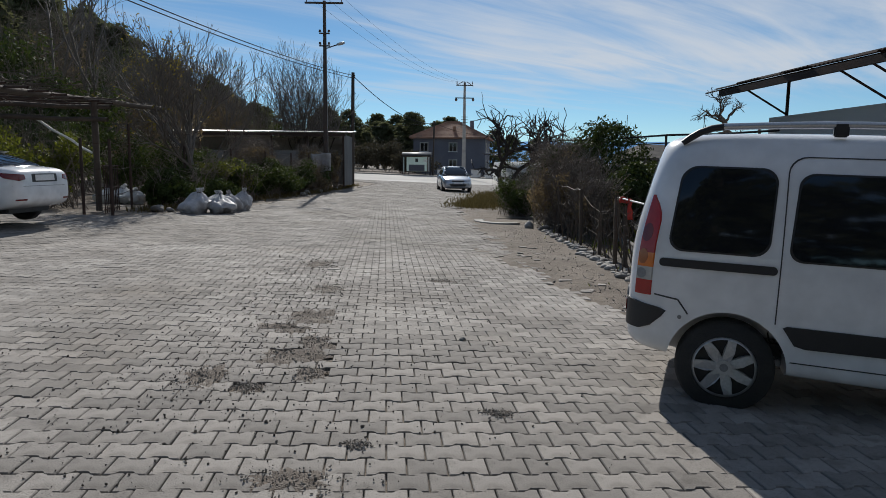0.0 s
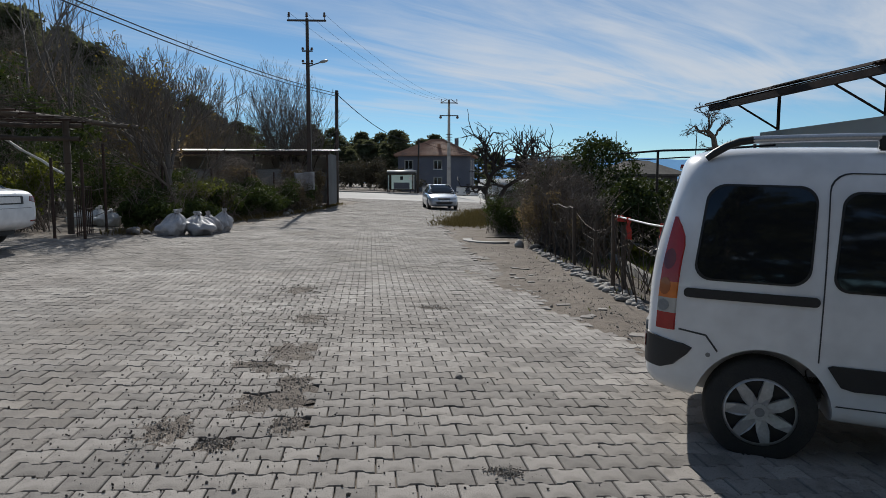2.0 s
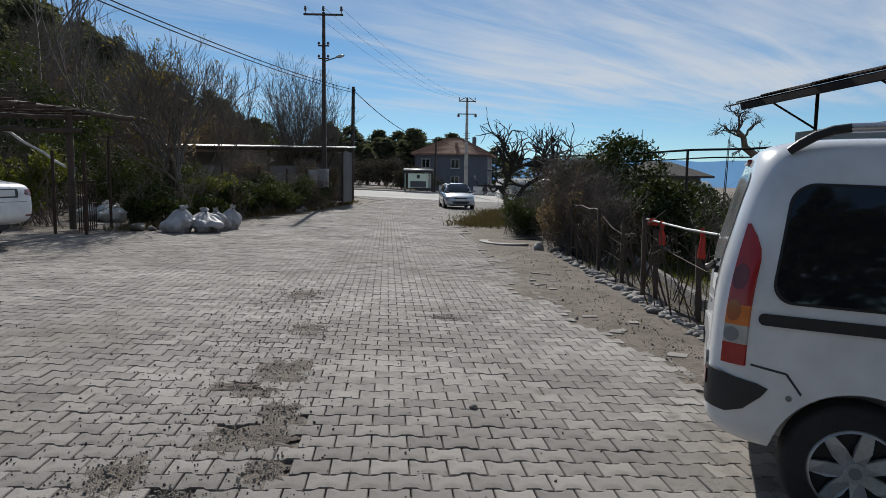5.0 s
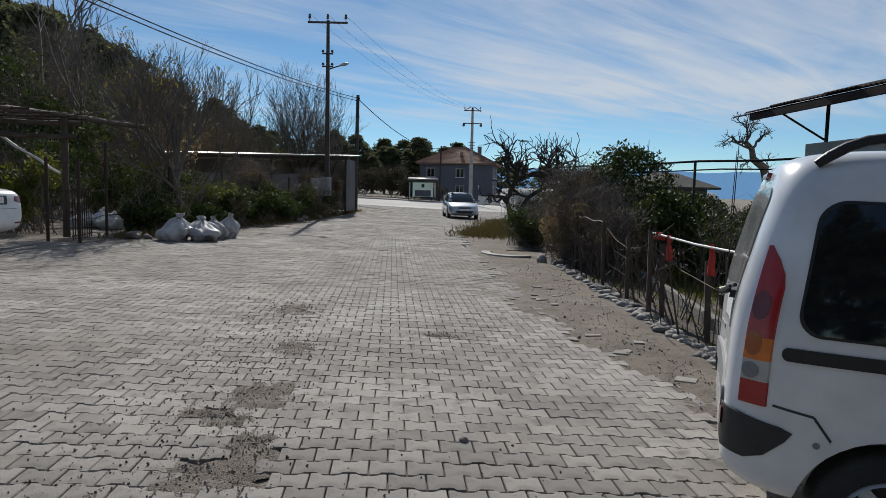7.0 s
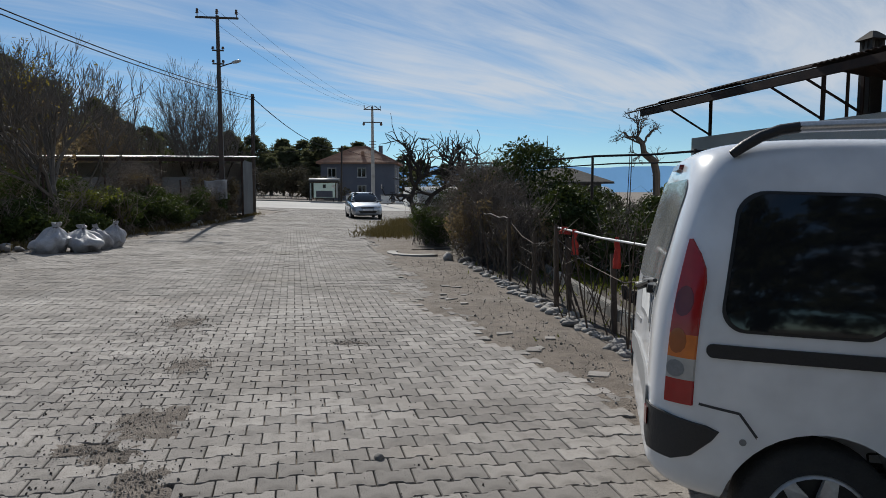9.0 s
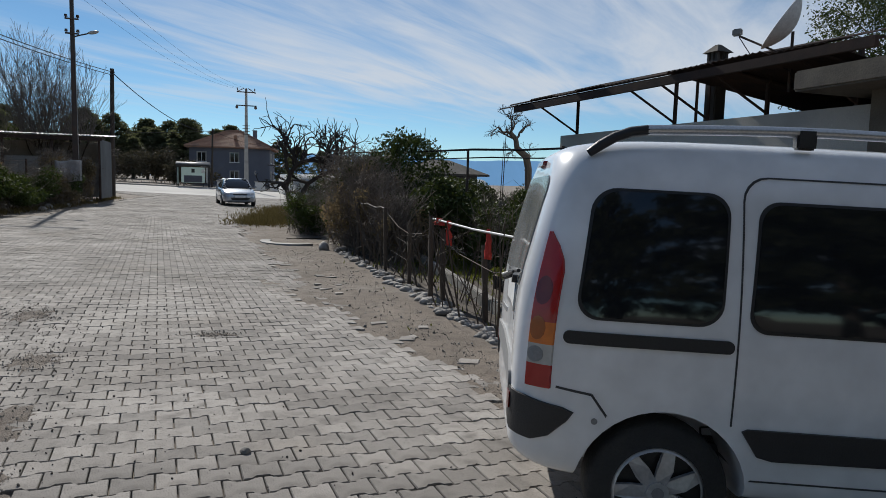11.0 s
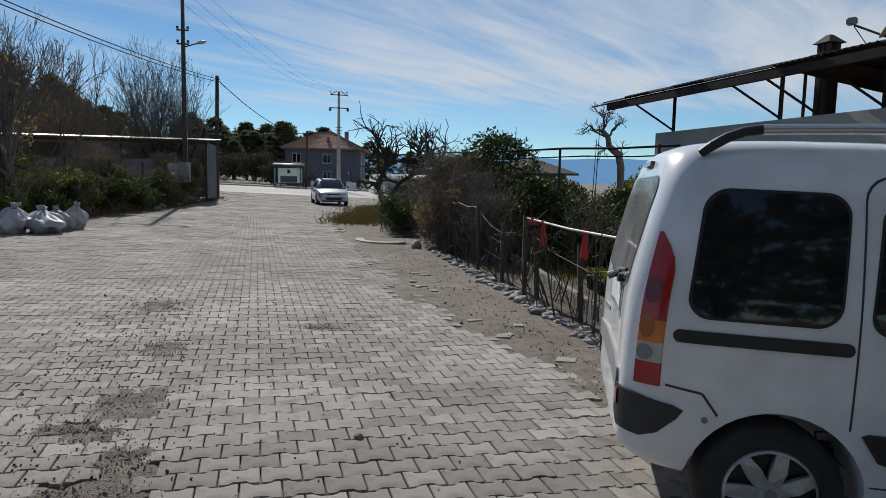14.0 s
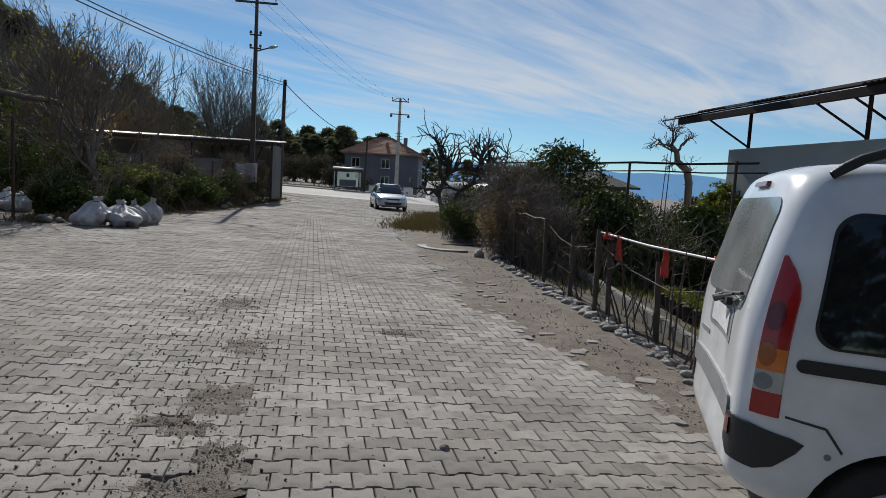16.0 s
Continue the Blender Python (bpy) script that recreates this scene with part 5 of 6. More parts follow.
for k in range(6):
    part("post", bm_box(-W / 2 + W * k / 5, -0.05, 1.42, 0.1, 0.1, 2.84), M_RUST, shed)
part("wall", bm_box(0, 3.2, 1.35, W, 0.15, 2.7), M_PLASTER, shed)
part("wall", bm_box(-0.8, 0.15, 0.95, W - 1.6, 0.1, 1.9), M_BOARD, shed, "pale patched boarding")
part("wall", bm_box(-W / 2 + 0.05, 1.7, 1.35, 0.1, 2.9, 2.7), M_PLASTER, shed)
bm = bmesh.new()
prev = None
for k in range(2 * 60 + 1):
    x = -W / 2 - 0.2 + (W + 0.5) * k / 120
    z = 0.035 * (k % 2)
    cur = [bm.verts.new((x, y, 2.86 + z + (y + 0.3) * 0.06 - 0.0)) for y in (-0.35, 3.4)]
    if prev:
        bm.faces.new((prev[0], cur[0], cur[1], prev[1]))
    prev = cur
r = bmesh.ops.extrude_face_region(bm, geom=bm.faces[:])
for g_ in r["geom"]:
    if isinstance(g_, bmesh.types.BMVert):
        g_.co.z += 0.012
part("roof", bm, M_SHEET, shed, "corrugated grey metal roof")
part("fascia", bm_box(0, -0.3, 2.74, W + 0.3, 0.05, 0.14), M_RUST, shed)
bm = bmesh.new()
prev = None
for k in range(41):
    y = -0.1 + 3.2 * k / 40
    x = W / 2 + 0.06 + 0.03 * (k % 2)
    cur = [bm.verts.new((x, y, z)) for z in (0.05, 2.75)]
    if prev:
        bm.faces.new((prev[0], cur[0], cur[1], prev[1]))
    prev = cur
r = bmesh.ops.extrude_face_region(bm, geom=bm.faces[:])
for g_ in r["geom"]:
    if isinstance(g_, bmesh.types.BMVert):
        g_.co.x -= 0.012
part("side_sheet", bm, M_DULLSHEET, shed, "upright grey corrugated sheeting")
for x, w, z, h, mt in ((-3.6, 0.7, 1.4, 0.9, M_TRIM), (3.2, 0.9, 1.5, 0.7, M_TRIM)):
    bm = bmesh.new()
    bmesh.ops.create_grid(bm, x_segments=8, y_segments=8, size=0.5, matrix=Matrix.Translation((x, -0.16, z)) @ Matrix.Rotation(radians(90), 4, "X") @ Matrix.Diagonal((w, h, 1, 1)))
    for v in bm.verts:
        v.co.y += 0.05 * noise.noise(v.co * 3)
    r = bmesh.ops.extrude_face_region(bm, geom=bm.faces[:])
    for g_ in r["geom"]:
        if isinstance(g_, bmesh.types.BMVert):
            g_.co.y += 0.012
    part("tarpaulin", bm, mt, shed, "torn pale tarpaulin", True)
bm = bmesh.new()
bmesh.ops.create_grid(bm, x_segments=10, y_segments=10, size=0.5, matrix=Matrix.Translation(at(-5.35, 32.0, 1.4)) @ Matrix.Rotation(radians(90), 4, "X") @ Matrix.Diagonal((0.95, 0.85, 1, 1)))
for v in bm.verts:
    v.co.y += 0.14 * noise.noise(v.co * 2.3)
    v.co.z += 0.10 * noise.noise(v.co * 1.9)
r = bmesh.ops.extrude_face_region(bm, geom=bm.faces[:])
for g_ in r["geom"]:
    if isinstance(g_, bmesh.types.BMVert):
        g_.co.y += 0.01
tagged(part("plastic_sheet", bm, M_BAGC, None, "", True), "torn pale plastic sheet hung on the fence", "plastic sheet")

# ---- right side: flat-roofed building with a sheet roof on posts ----
bld = thing("building", Matrix.Translation(at(9.3, 14.0)), "low plastered building with a rusty sheet roof raised on posts", "building")
BZ = ground_z(9.3, 14.0)


def bp(x, y, z):
    """World to the building's own place."""
    return Vector((x - 9.3, y - 14.0, z - BZ))


WALLZ = 2.54
a, b_ = bp(9.1, 18.0, 0), bp(9.62, 8.9, 0)
ang = math.atan2(b_.y - a.y, b_.x - a.x)
ln = (b_ - a).length
mw = Matrix.Translation(a) @ Matrix.Rotation(ang, 4, "Z")
top = WALLZ - BZ
part("wall", bm_box(ln / 2, 0.12, top / 2 - 0.1, ln, 0.24, top + 0.2, m=mw), M_PLASTER, bld, "pale grey plastered wall")
part("wall", bm_box(0.12, 4.0, top / 2 - 0.1, 0.24, 7.7, top + 0.2, m=mw), M_PLASTER, bld)
part("wall", bm_box(ln - 0.12, 4.0, top / 2 - 0.1, 0.24, 7.7, top + 0.2, m=mw), M_PLASTER, bld)
part("wall", bm_box(ln / 2, 7.9, top / 2 - 0.1, ln - 0.5, 0.24, top + 0.2, m=mw), M_PLASTER, bld)
part("flat_roof", bm_box(ln / 2, 4.0, top - 0.1, ln - 0.5, 7.5, 0.2, m=mw), M_CONC, bld)
# the raised roof: purlins, beam and corrugated sheets, the last ones slipped forward
RZ = 3.20


def sheet(parent, x0, x1, y0, y1, dz, n_=14, rise=0.24):
    bm = bmesh.new()
    prev = None
    for k in range(2 * n_ + 1):
        x = x0 + (x1 - x0) * k / (2 * n_)
        cur = [bm.verts.new(mw @ Vector((x, y, RZ - BZ + dz + 0.03 * (k % 2) + rise * (y + 1.1)))) for y in (y0, y1)]
        if prev:
            bm.faces.new((prev[0], cur[0], cur[1], prev[1]))
        prev = cur
    r_ = bmesh.ops.extrude_face_region(bm, geom=bm.faces[:])
    for g_ in r_["geom"]:
        if isinstance(g_, bmesh.types.BMVert):
            g_.co.z += 0.012
    return part("roof_sheet", bm, M_RUST, parent, "rusty corrugated sheet")


for k in range(9):
    x0 = -0.9 + 1.05 * k
    sheet(bld, x0, x0 + 1.12, 0.6 if k == 5 else -1.12 + 0.05 * (k % 3), 5.2, 0.15 + 0.03 * (k % 2), 8, 0.24 if k < 6 else -0.13)
sheet(bld, -1.75, -0.7, -1.0, 5.0, 0.10, 8)
for dz, y in ((0.0, -1.05), (0.26, 0.1), (0.60, 1.5), (0.96, 3.0), (1.32, 4.5)):
    m_ = mw @ Matrix.Translation((0, 0, RZ - BZ + dz))
    bl = ln + 1.0 if y < 0 else 6.0
    part("roof_beam", bm_box(-0.7 + bl / 2, y, 0.03, bl, 0.09, 0.15, m=m_), M_RUST, bld)
for x in (0.7, 4.35, 5.3, 6.7, 8.4):
    part("roof_post", bm_box(x, 0.06, top + 0.50, 0.06, 0.06, 1.05, m=mw), M_RUST, bld)
    back = 1.88 if x < 5.5 else 0.1
    part("roof_post", bm_box(x, 4.0, top + back / 2 - 0.02, 0.06, 0.06, back, m=mw), M_RUST, bld)
    rr_ = [mw @ Vector(p) for p in ((x, 0.06, top + 0.03), (x - 0.35, -0.85, RZ - BZ + 0.02))]
    part("roof_brace", bm_cyl(rr_[0], rr_[1], 0.025, n=6), M_RUST, bld)
    rr_ = [mw @ Vector(p) for p in ((x, -1.05, RZ - BZ + 0.06), (x, 5.0, RZ - BZ + (1.50 if x < 5.5 else -0.66)))]
    part("rafter", bm_cyl(rr_[0], rr_[1], 0.03, n=6), M_RUST, bld)
ch = new("chimney")
ch.parent = bld
cm = mw @ Matrix.Translation((5.3, 0.2, 0)) @ Matrix.Diagonal((0.72, 0.72, 1, 1))
part("shaft", bm_box(0, 0, top + 0.56, 0.40, 0.40, 1.26, m=cm, bev=0.02), M_SOOT_BACKLIT, ch)
for sx in (-0.15, 0.0, 0.15):
    for sy in (-0.15, 0.15):
        part("chimney_leg", bm_box(sx, sy, top + 1.26, 0.08, 0.08, 0.18, m=cm), M_SOOT_BACKLIT, ch)
bm = bmesh.new()
bmesh.ops.create_cone(bm, cap_ends=True, segments=4, radius1=0.40, radius2=0.08, depth=0.16, matrix=cm @ Matrix.Translation((0, 0, top + 1.41)) @ Matrix.Rotation(radians(45), 4, "Z"))
part("chimney_cap", bm, M_SOOT_BACKLIT, ch)
dish = thing("satellite_dish", Matrix.Translation((9.2, 10.6, 3.42)) @ pose(0, 0, 0, 0, 0, 35), "white satellite dish with a feed arm on the roof edge", "satellite dish")
bm = bmesh.new()
rings = []
for j in range(7):
    r = 0.5 * j / 6
    rings.append([bm.verts.new((0.9 * r * math.cos(2 * math.pi * k / 24), 0.9 * r * r, r * math.sin(2 * math.pi * k / 24))) for k in range(24)] if j else [bm.verts.new((0, 0, 0))])
for j in range(1, 7):
    for k in range(24):
        if j == 1:
            bm.faces.new((rings[0][0], rings[1][k], rings[1][(k + 1) % 24]))
        else:
            bm.faces.new((rings[j - 1][k], rings[j][k], rings[j][(k + 1) % 24], rings[j - 1][(k + 1) % 24]))
r = bmesh.ops.extrude_face_region(bm, geom=bm.faces[:])
for g_ in r["geom"]:
    if isinstance(g_, bmesh.types.BMVert):
        g_.co.y -= 0.012
bmesh.ops.transform(bm, matrix=Matrix.Translation((0.25, 0, 0.78)) @ Matrix.Rotation(radians(12), 4, "Z") @ Matrix.Rotation(radians(34), 4, "X"), verts=bm.verts)
bmesh.ops.recalc_face_normals(bm, faces=bm.faces)
part("reflector", bm, M_TRIM, dish, "", True)
part("mast", bm_cyl((0.3, 0, -0.25), (0.3, 0, 0.75), 0.025, n=8), M_STEEL, dish)
part("feed_arm", bm_cyl((0.25, 0.05, 0.34), (0.08, 0.80, 0.72), 0.018, n=8), M_STEEL, dish)
part("feed_horn", bm_box(0.07, 0.83, 0.78, 0.10, 0.16, 0.12, bev=0.02), M_GREYPLASTIC, dish)
raw("feed_cable", *tube([Vector((0.08, 0.80, 0.7)), Vector((0.12, 0.6, 0.38)), Vector((0.2, 0.3, 0.25)), Vector((0.25, 0.0, 0.1)), Vector((0.2, -0.1, -0.2))], [0.008] * 5, 5), M_WIRE, dish)
porch = thing("porch", Matrix.Translation(at(9.0, 8.4)), "unplastered concrete porch slab on a rough pillar", "porch")
PZ = ground_z(9.0, 8.4)
bm = bm_box(1.6, -0.9, 3.10 - PZ, 4.6, 4.2, 0.30, bev=0.03)
part("slab", bm, M_SLAB, porch, "rough grey concrete slab")
part("pillar", bm_box(0.25, 0.35, (2.98 - PZ) / 2, 0.38, 0.38, 2.98 - PZ, bev=0.02), M_SLAB, porch)
part("pillar", bm_box(3.4, -2.6, (2.98 - PZ) / 2, 0.38, 0.38, 2.98 - PZ, bev=0.02), M_SLAB, porch)
crown_tree(Matrix.Translation(at(25.4, 21.5)), 91, 11.6, 3.6, "tall green pine behind the building", L_CITRUS, 170, 190, 0.075, 0.35, "pine_tree")

# ---- right side: garden edge ----
rng = random.Random(31)
for k in range(190):
    y = 5.6 + 10.4 * k / 189 + rng.uniform(-0.06, 0.06)
    x = 2.80 + rng.uniform(-0.16, 0.10) + (0.05 if 8 < y < 11 else 0.0)
    ob = stone("edging_stone", x, y, rng.choice((0.035, 0.045, 0.055, 0.065, 0.075)) * rng.uniform(0.8, 1.15), "rounded pale grey stone edging the garden", "garden edging stones", rng, 0.6, 0.1)
    ob.scale = (rng.uniform(1.0, 1.6), 1.0, 1.0)
stone("white_stone", 2.45, 16.3, 0.13, "whitewashed stone beside the verge", "", rng, 0.8, 0.2)
stone("edging_stone", 2.75, 15.8, 0.14, "rounded pale grey stone edging the garden", "garden edging stones", rng)
rf = thing("garden_fence", Matrix.Translation(at(2.85, 10.0)), "low rustic fence of wooden posts, pipe rail and dry stems", "fence")
FZ = ground_z(2.85, 10.0)
for x, y, h in ((0.02, 0.0, 1.13), (0.12, -0.22, 0.98), (0.10, 2.75, 1.12), (0.16, 5.3, 1.2), (0.02, -2.9, 1.1), (0.2, -1.45, 0.9), (0.06, -4.3, 1.05), (0.12, 1.35, 0.95)):
    z0 = ground_z(2.85 + x, 10 + y) - FZ
    beam("post", (x, y, z0 - 0.03), (x + rng.uniform(-0.04, 0.04), y, z0 + h), 0.035, M_WOOD, rf)
for (p, q) in (((0.02, 0.0, 1.10), (0.02, -2.9, 1.07)), ((0.02, -2.9, 1.07), (0.06, -4.4, 1.02))):
    raw("top_rail", *tube([Vector(p), Vector(p).lerp(Vector(q), 0.5) - Vector((0, 0, 0.02)), Vector(q)], [0.012] * 3, 8), M_PVC, rf, "", True)
beam("top_rail", (0.10, 2.75, 1.09), (0.16, 5.3, 1.12), 0.014, M_TARRED, rf)
raw("rope", *tube([Vector((0.10, 2.75, 1.05)), Vector((0.08, 1.9, 0.86)), Vector((0.06, 1.2, 0.80)), Vector((0.04, 0.5, 0.86)), Vector((0.02, 0, 1.0))], [0.0045] * 5, 5), M_TWIG, rf)
raw("rope", *tube([Vector((0.02, 0, 0.95)), Vector((0.04, -1, 0.74)), Vector((0.04, -2, 0.66)), Vector((0.02, -2.9, 0.8))], [0.005] * 4, 5), M_TWIG, rf)
b = Bag()
for k in range(95):
    y = rng.uniform(-4.6, 5.6)
    p = Vector((rng.uniform(-0.05, 0.55), y, -0.05))
    q = p + Vector((rng.gauss(0, 0.22), rng.gauss(0, 0.34), rng.uniform(0.5, 1.35)))
    mid_ = p.lerp(q, 0.5) + Vector((rng.gauss(0, 0.05), rng.gauss(0, 0.05), 0))
    r0 = rng.uniform(0.006, 0.016)
    b.add(*tube([p, mid_, q], [r0, r0 * 0.8, r0 * 0.4], 5))
    for j in range(3):
        s_ = mid_.lerp(q, rng.random())
        b.add(*tube([s_, s_ + Vector((rng.gauss(0, 0.12), rng.gauss(0, 0.16), rng.uniform(0.0, 0.3)))], [0.005, 0.002], 3))
tagged(b.put("brushwood", M_WOOD, rf, "dry dark woody stems"), kind="stuff")


def rag(x, y, z, w, h, seed):
    bm = bmesh.new()
    bmesh.ops.create_grid(bm, x_segments=6, y_segments=8, size=0.5)
    for v in bm.verts:
        u, t = v.co.x, 0.5 - v.co.y
        k = 1.0 - 0.55 * (1 - t) + 0.2 * noise.noise(Vector((u * 3, t * 3, seed)))
        v.co = Vector((0.05 * noise.noise(Vector((u * 4, t * 4, seed + 5))), u * w * k, -t * h))
    r_ = bmesh.ops.extrude_face_region(bm, geom=bm.faces[:])
    for g_ in r_["geom"]:
        if isinstance(g_, bmesh.types.BMVert):
            g_.co.x += 0.006
    ob = part("rag", bm, M_REDCLOTH, None, "", True)
    ob.matrix_world = Matrix.Translation(at(x, y, z)) @ pose(0, 0, 0, 0, 0, 25)
    tagged(ob, "faded red rag tied to the fence rail", "rag", "red rags")


rag(2.87, 9.35, 1.11, 0.11, 0.30, 1)
rag(2.87, 9.72, 1.12, 0.20, 0.09, 4)
rag(2.88, 8.15, 1.10, 0.10, 0.32, 7)
rag(2.9, 7.2, 1.10, 0.12, 0.26, 9)

vs = [tuple(at(2.78 + 6.2 * i / 30, 5.6 + 15.5 * j / 60, 0.028 + 0.03 * noise.noise(Vector((i * 0.7, j * 0.7, 5))) * (i > 0))) for j in range(61) for i in range(31)]
fs = [(j * 31 + i, j * 31 + i + 1, (j + 1) * 31 + i + 1, (j + 1) * 31 + i) for j in range(60) for i in range(30)]
M_SOIL = mat("garden_soil", (0.085, 0.065, 0.048), (0.055, 0.043, 0.033), 3, 0.95, 0.8, 40, c3=(0.12, 0.095, 0.068))
tagged(raw("garden_soil", vs, fs, M_SOIL, smooth=True), "dark dug garden soil among the trees", "soil", kind="structure")
# concrete kerb, path and pots inside the garden
for k in range(7):
    y = 6.2 + 1.5 * k
    x = 3.42 + 0.125 * (y - 8.5)
    e = part("garden_kerb", bm_box(0, 0, 0.05, 0.11, 1.47, 0.26, bev=0.012), M_KERB)
    e.matrix_world = Matrix.Translation(at(x, y + 0.7)) @ pose(0, 0, 0, 0, 0, -7)
    tagged(e, "weathered grey concrete kerb stone in the garden", "kerb", "garden kerb stones")
vs, fs = [], []
for k in range(13):
    y = 6 + 1.0 * k
    x = 4.6 + 0.12 * (y - 8.5)
    vs += [tuple(at(x + dx, y, 0.075 + 0.01 * noise.noise(Vector((dx, y, 0))))) for dx in (0, 0.35, 0.7)]
fs = [(k * 3 + j, k * 3 + j + 1, k * 3 + j + 4, k * 3 + j + 3) for k in range(12) for j in range(2)]
tagged(raw("garden_path", vs, fs, M_CONC), "worn pale concrete path between the garden trees", "path", kind="structure")
pot0 = None
for k in range(34):
    row, i = divmod(k, 17)
    y, x = 6.6 + 0.27 * i + rng.uniform(-0.03, 0.03), 3.72 + 0.24 * row + 0.033 * i + rng.uniform(-0.02, 0.02)
    m = Matrix.Translation(at(x, y, 0.035)) @ pose(0, 0, 0, 0, 0, rng.uniform(0, 360))
    if pot0 is None:
        pot0 = thing("plant_pot", m, "black plastic nursery pot with a green seedling", "plant pot", "nursery pots")
        bm = bmesh.new()
        bmesh.ops.create_cone(bm, cap_ends=True, segments=14, radius1=0.075, radius2=0.10, depth=0.2, matrix=Matrix.Translation((0, 0, 0.1)))
        pt = part("pot", bm, M_BLACK, pot0)
        part("soil", bm_cyl((0, 0, 0.195), (0, 0, 0.206), 0.088, n=12), M_DIRT, pot0)
        lb = Bag()
        leaves(lb, rng, (0, 0, 0.27), (0.11, 0.11, 0.07), 34, 0.05)
        lb.put("seedling", L_YELLOW, pot0)
    else:
        copy_thing(pot0, m)

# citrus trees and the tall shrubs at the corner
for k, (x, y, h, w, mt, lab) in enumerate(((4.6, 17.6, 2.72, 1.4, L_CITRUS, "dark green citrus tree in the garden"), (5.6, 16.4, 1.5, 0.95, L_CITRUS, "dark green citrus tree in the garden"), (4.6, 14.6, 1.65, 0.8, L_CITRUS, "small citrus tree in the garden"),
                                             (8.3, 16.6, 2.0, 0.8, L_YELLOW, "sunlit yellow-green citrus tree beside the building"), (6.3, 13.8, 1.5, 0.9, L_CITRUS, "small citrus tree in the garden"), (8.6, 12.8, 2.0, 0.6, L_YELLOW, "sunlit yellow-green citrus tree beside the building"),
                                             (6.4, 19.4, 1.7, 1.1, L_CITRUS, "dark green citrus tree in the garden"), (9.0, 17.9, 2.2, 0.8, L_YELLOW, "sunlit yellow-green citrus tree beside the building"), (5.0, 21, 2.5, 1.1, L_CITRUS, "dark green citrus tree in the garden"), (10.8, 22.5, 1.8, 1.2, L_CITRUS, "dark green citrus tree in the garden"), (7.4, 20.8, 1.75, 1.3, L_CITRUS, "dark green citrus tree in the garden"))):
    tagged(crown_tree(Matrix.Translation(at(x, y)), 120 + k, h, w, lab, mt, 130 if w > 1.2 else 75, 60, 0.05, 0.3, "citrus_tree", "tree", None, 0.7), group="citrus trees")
for k, (x, y, w, h, mt, n_) in enumerate(((3.45, 17.3, 1.5, 2.15, L_BROWN, 3200), (3.8, 19.0, 1.6, 2.2, L_BROWN, 3200), (3.55, 15.9, 1.2, 1.75, L_BROWN, 2200), (3.7, 18.0, 1.5, 2.2, L_DARK, 4200), (3.6, 16.6, 1.2, 1.8, L_DARK, 3600), (2.75, 20.6, 1.5, 1.25, L_DARK, 4600), (2.9, 22.4, 1.5, 1.2, L_DARK, 4600), (3.5, 24.5, 1.8, 1.3, L_DARK, 4600), (3.6, 14.4, 1.0, 1.3, L_BROWN, 1600))):
    tagged(shrub(Matrix.Translation(at(x, y)), 150 + k, w * 1.15, w * 1.25, h, "dry brown straggling bush at the garden corner" if mt is L_BROWN else "dense dark green bush at the garden corner", mt, n_, 0.045, 170 if mt is L_BROWN else 50, 12), group="corner bushes")
for k, (x, y, w, h) in enumerate(((6.0, 15.2, 1.7, 1.35), (7.1, 17.4, 1.8, 1.45), (7.2, 14.3, 1.7, 1.3), (5.3, 12.9, 1.3, 1.2), (8.2, 18.6, 1.8, 1.5), (6.4, 12.0, 1.4, 1.15), (5.6, 18.4, 1.8, 1.7), (7.9, 11.6, 1.4, 1.2), (4.3, 15.6, 1.3, 1.5))):
    tagged(shrub(Matrix.Translation(at(x, y)), 190 + k, w * 1.2, w * 1.1, h, "low dark green garden shrub under the citrus trees", L_CITRUS if k % 2 else L_DARK, 4200, 0.045, 60, 12), group="garden shrubs")
# two bare trees, the far one twisted, the other cut back hard
def twisted_tree(m, seed, label):
    """Two leaning stems that carry a wide flat tangle of crooked boughs."""
    e = thing("tree", m, label, "tree")
    rng_ = random.Random(seed)
    for stem in (((0, 0, -0.05), (-0.14, 0, 0.6), (-0.26, 0.1, 1.15), (-0.12, 0.1, 1.6), (0.1, 0, 1.95)), ((0.1, 0.1, -0.05), (0.16, 0.2, 0.7), (0.5, 0.1, 1.3), (0.95, 0, 1.6), (1.4, 0.1, 1.75))):
        stem = [Vector(p) for p in stem]
        b = Bag()
        b.add(*tube(stem, [0.10, 0.085, 0.08, 0.075, 0.06], 7))
        b.put("trunk", M_TARRED, e)
        for j, d, ln in ((2, (-0.9, 0.2, 0.5), 0.75), (3, (-0.5, -0.4, 0.9), 0.8), (3, (0.8, 0.5, 0.5), 0.8), (4, (0.2, 0.1, 1.0), 0.85), (4, (0.9, -0.3, 0.35), 0.8), (4, (-0.4, 0.6, 0.7), 0.75)):
            b = Bag()
            grow(b, rng_, stem[j], Vector(d).normalized(), ln * 1.15, 0.07, 3, (2, 4), 0.36, 0.05, 0.72)
            b.put("bough", M_TARRED, e)
    return e


twisted_tree(Matrix.Translation(at(3.1, 28.0)) @ Matrix.Diagonal((1.12, 1.12, 1.1, 1)), 203, "dark twisted leafless tree at the road corner")


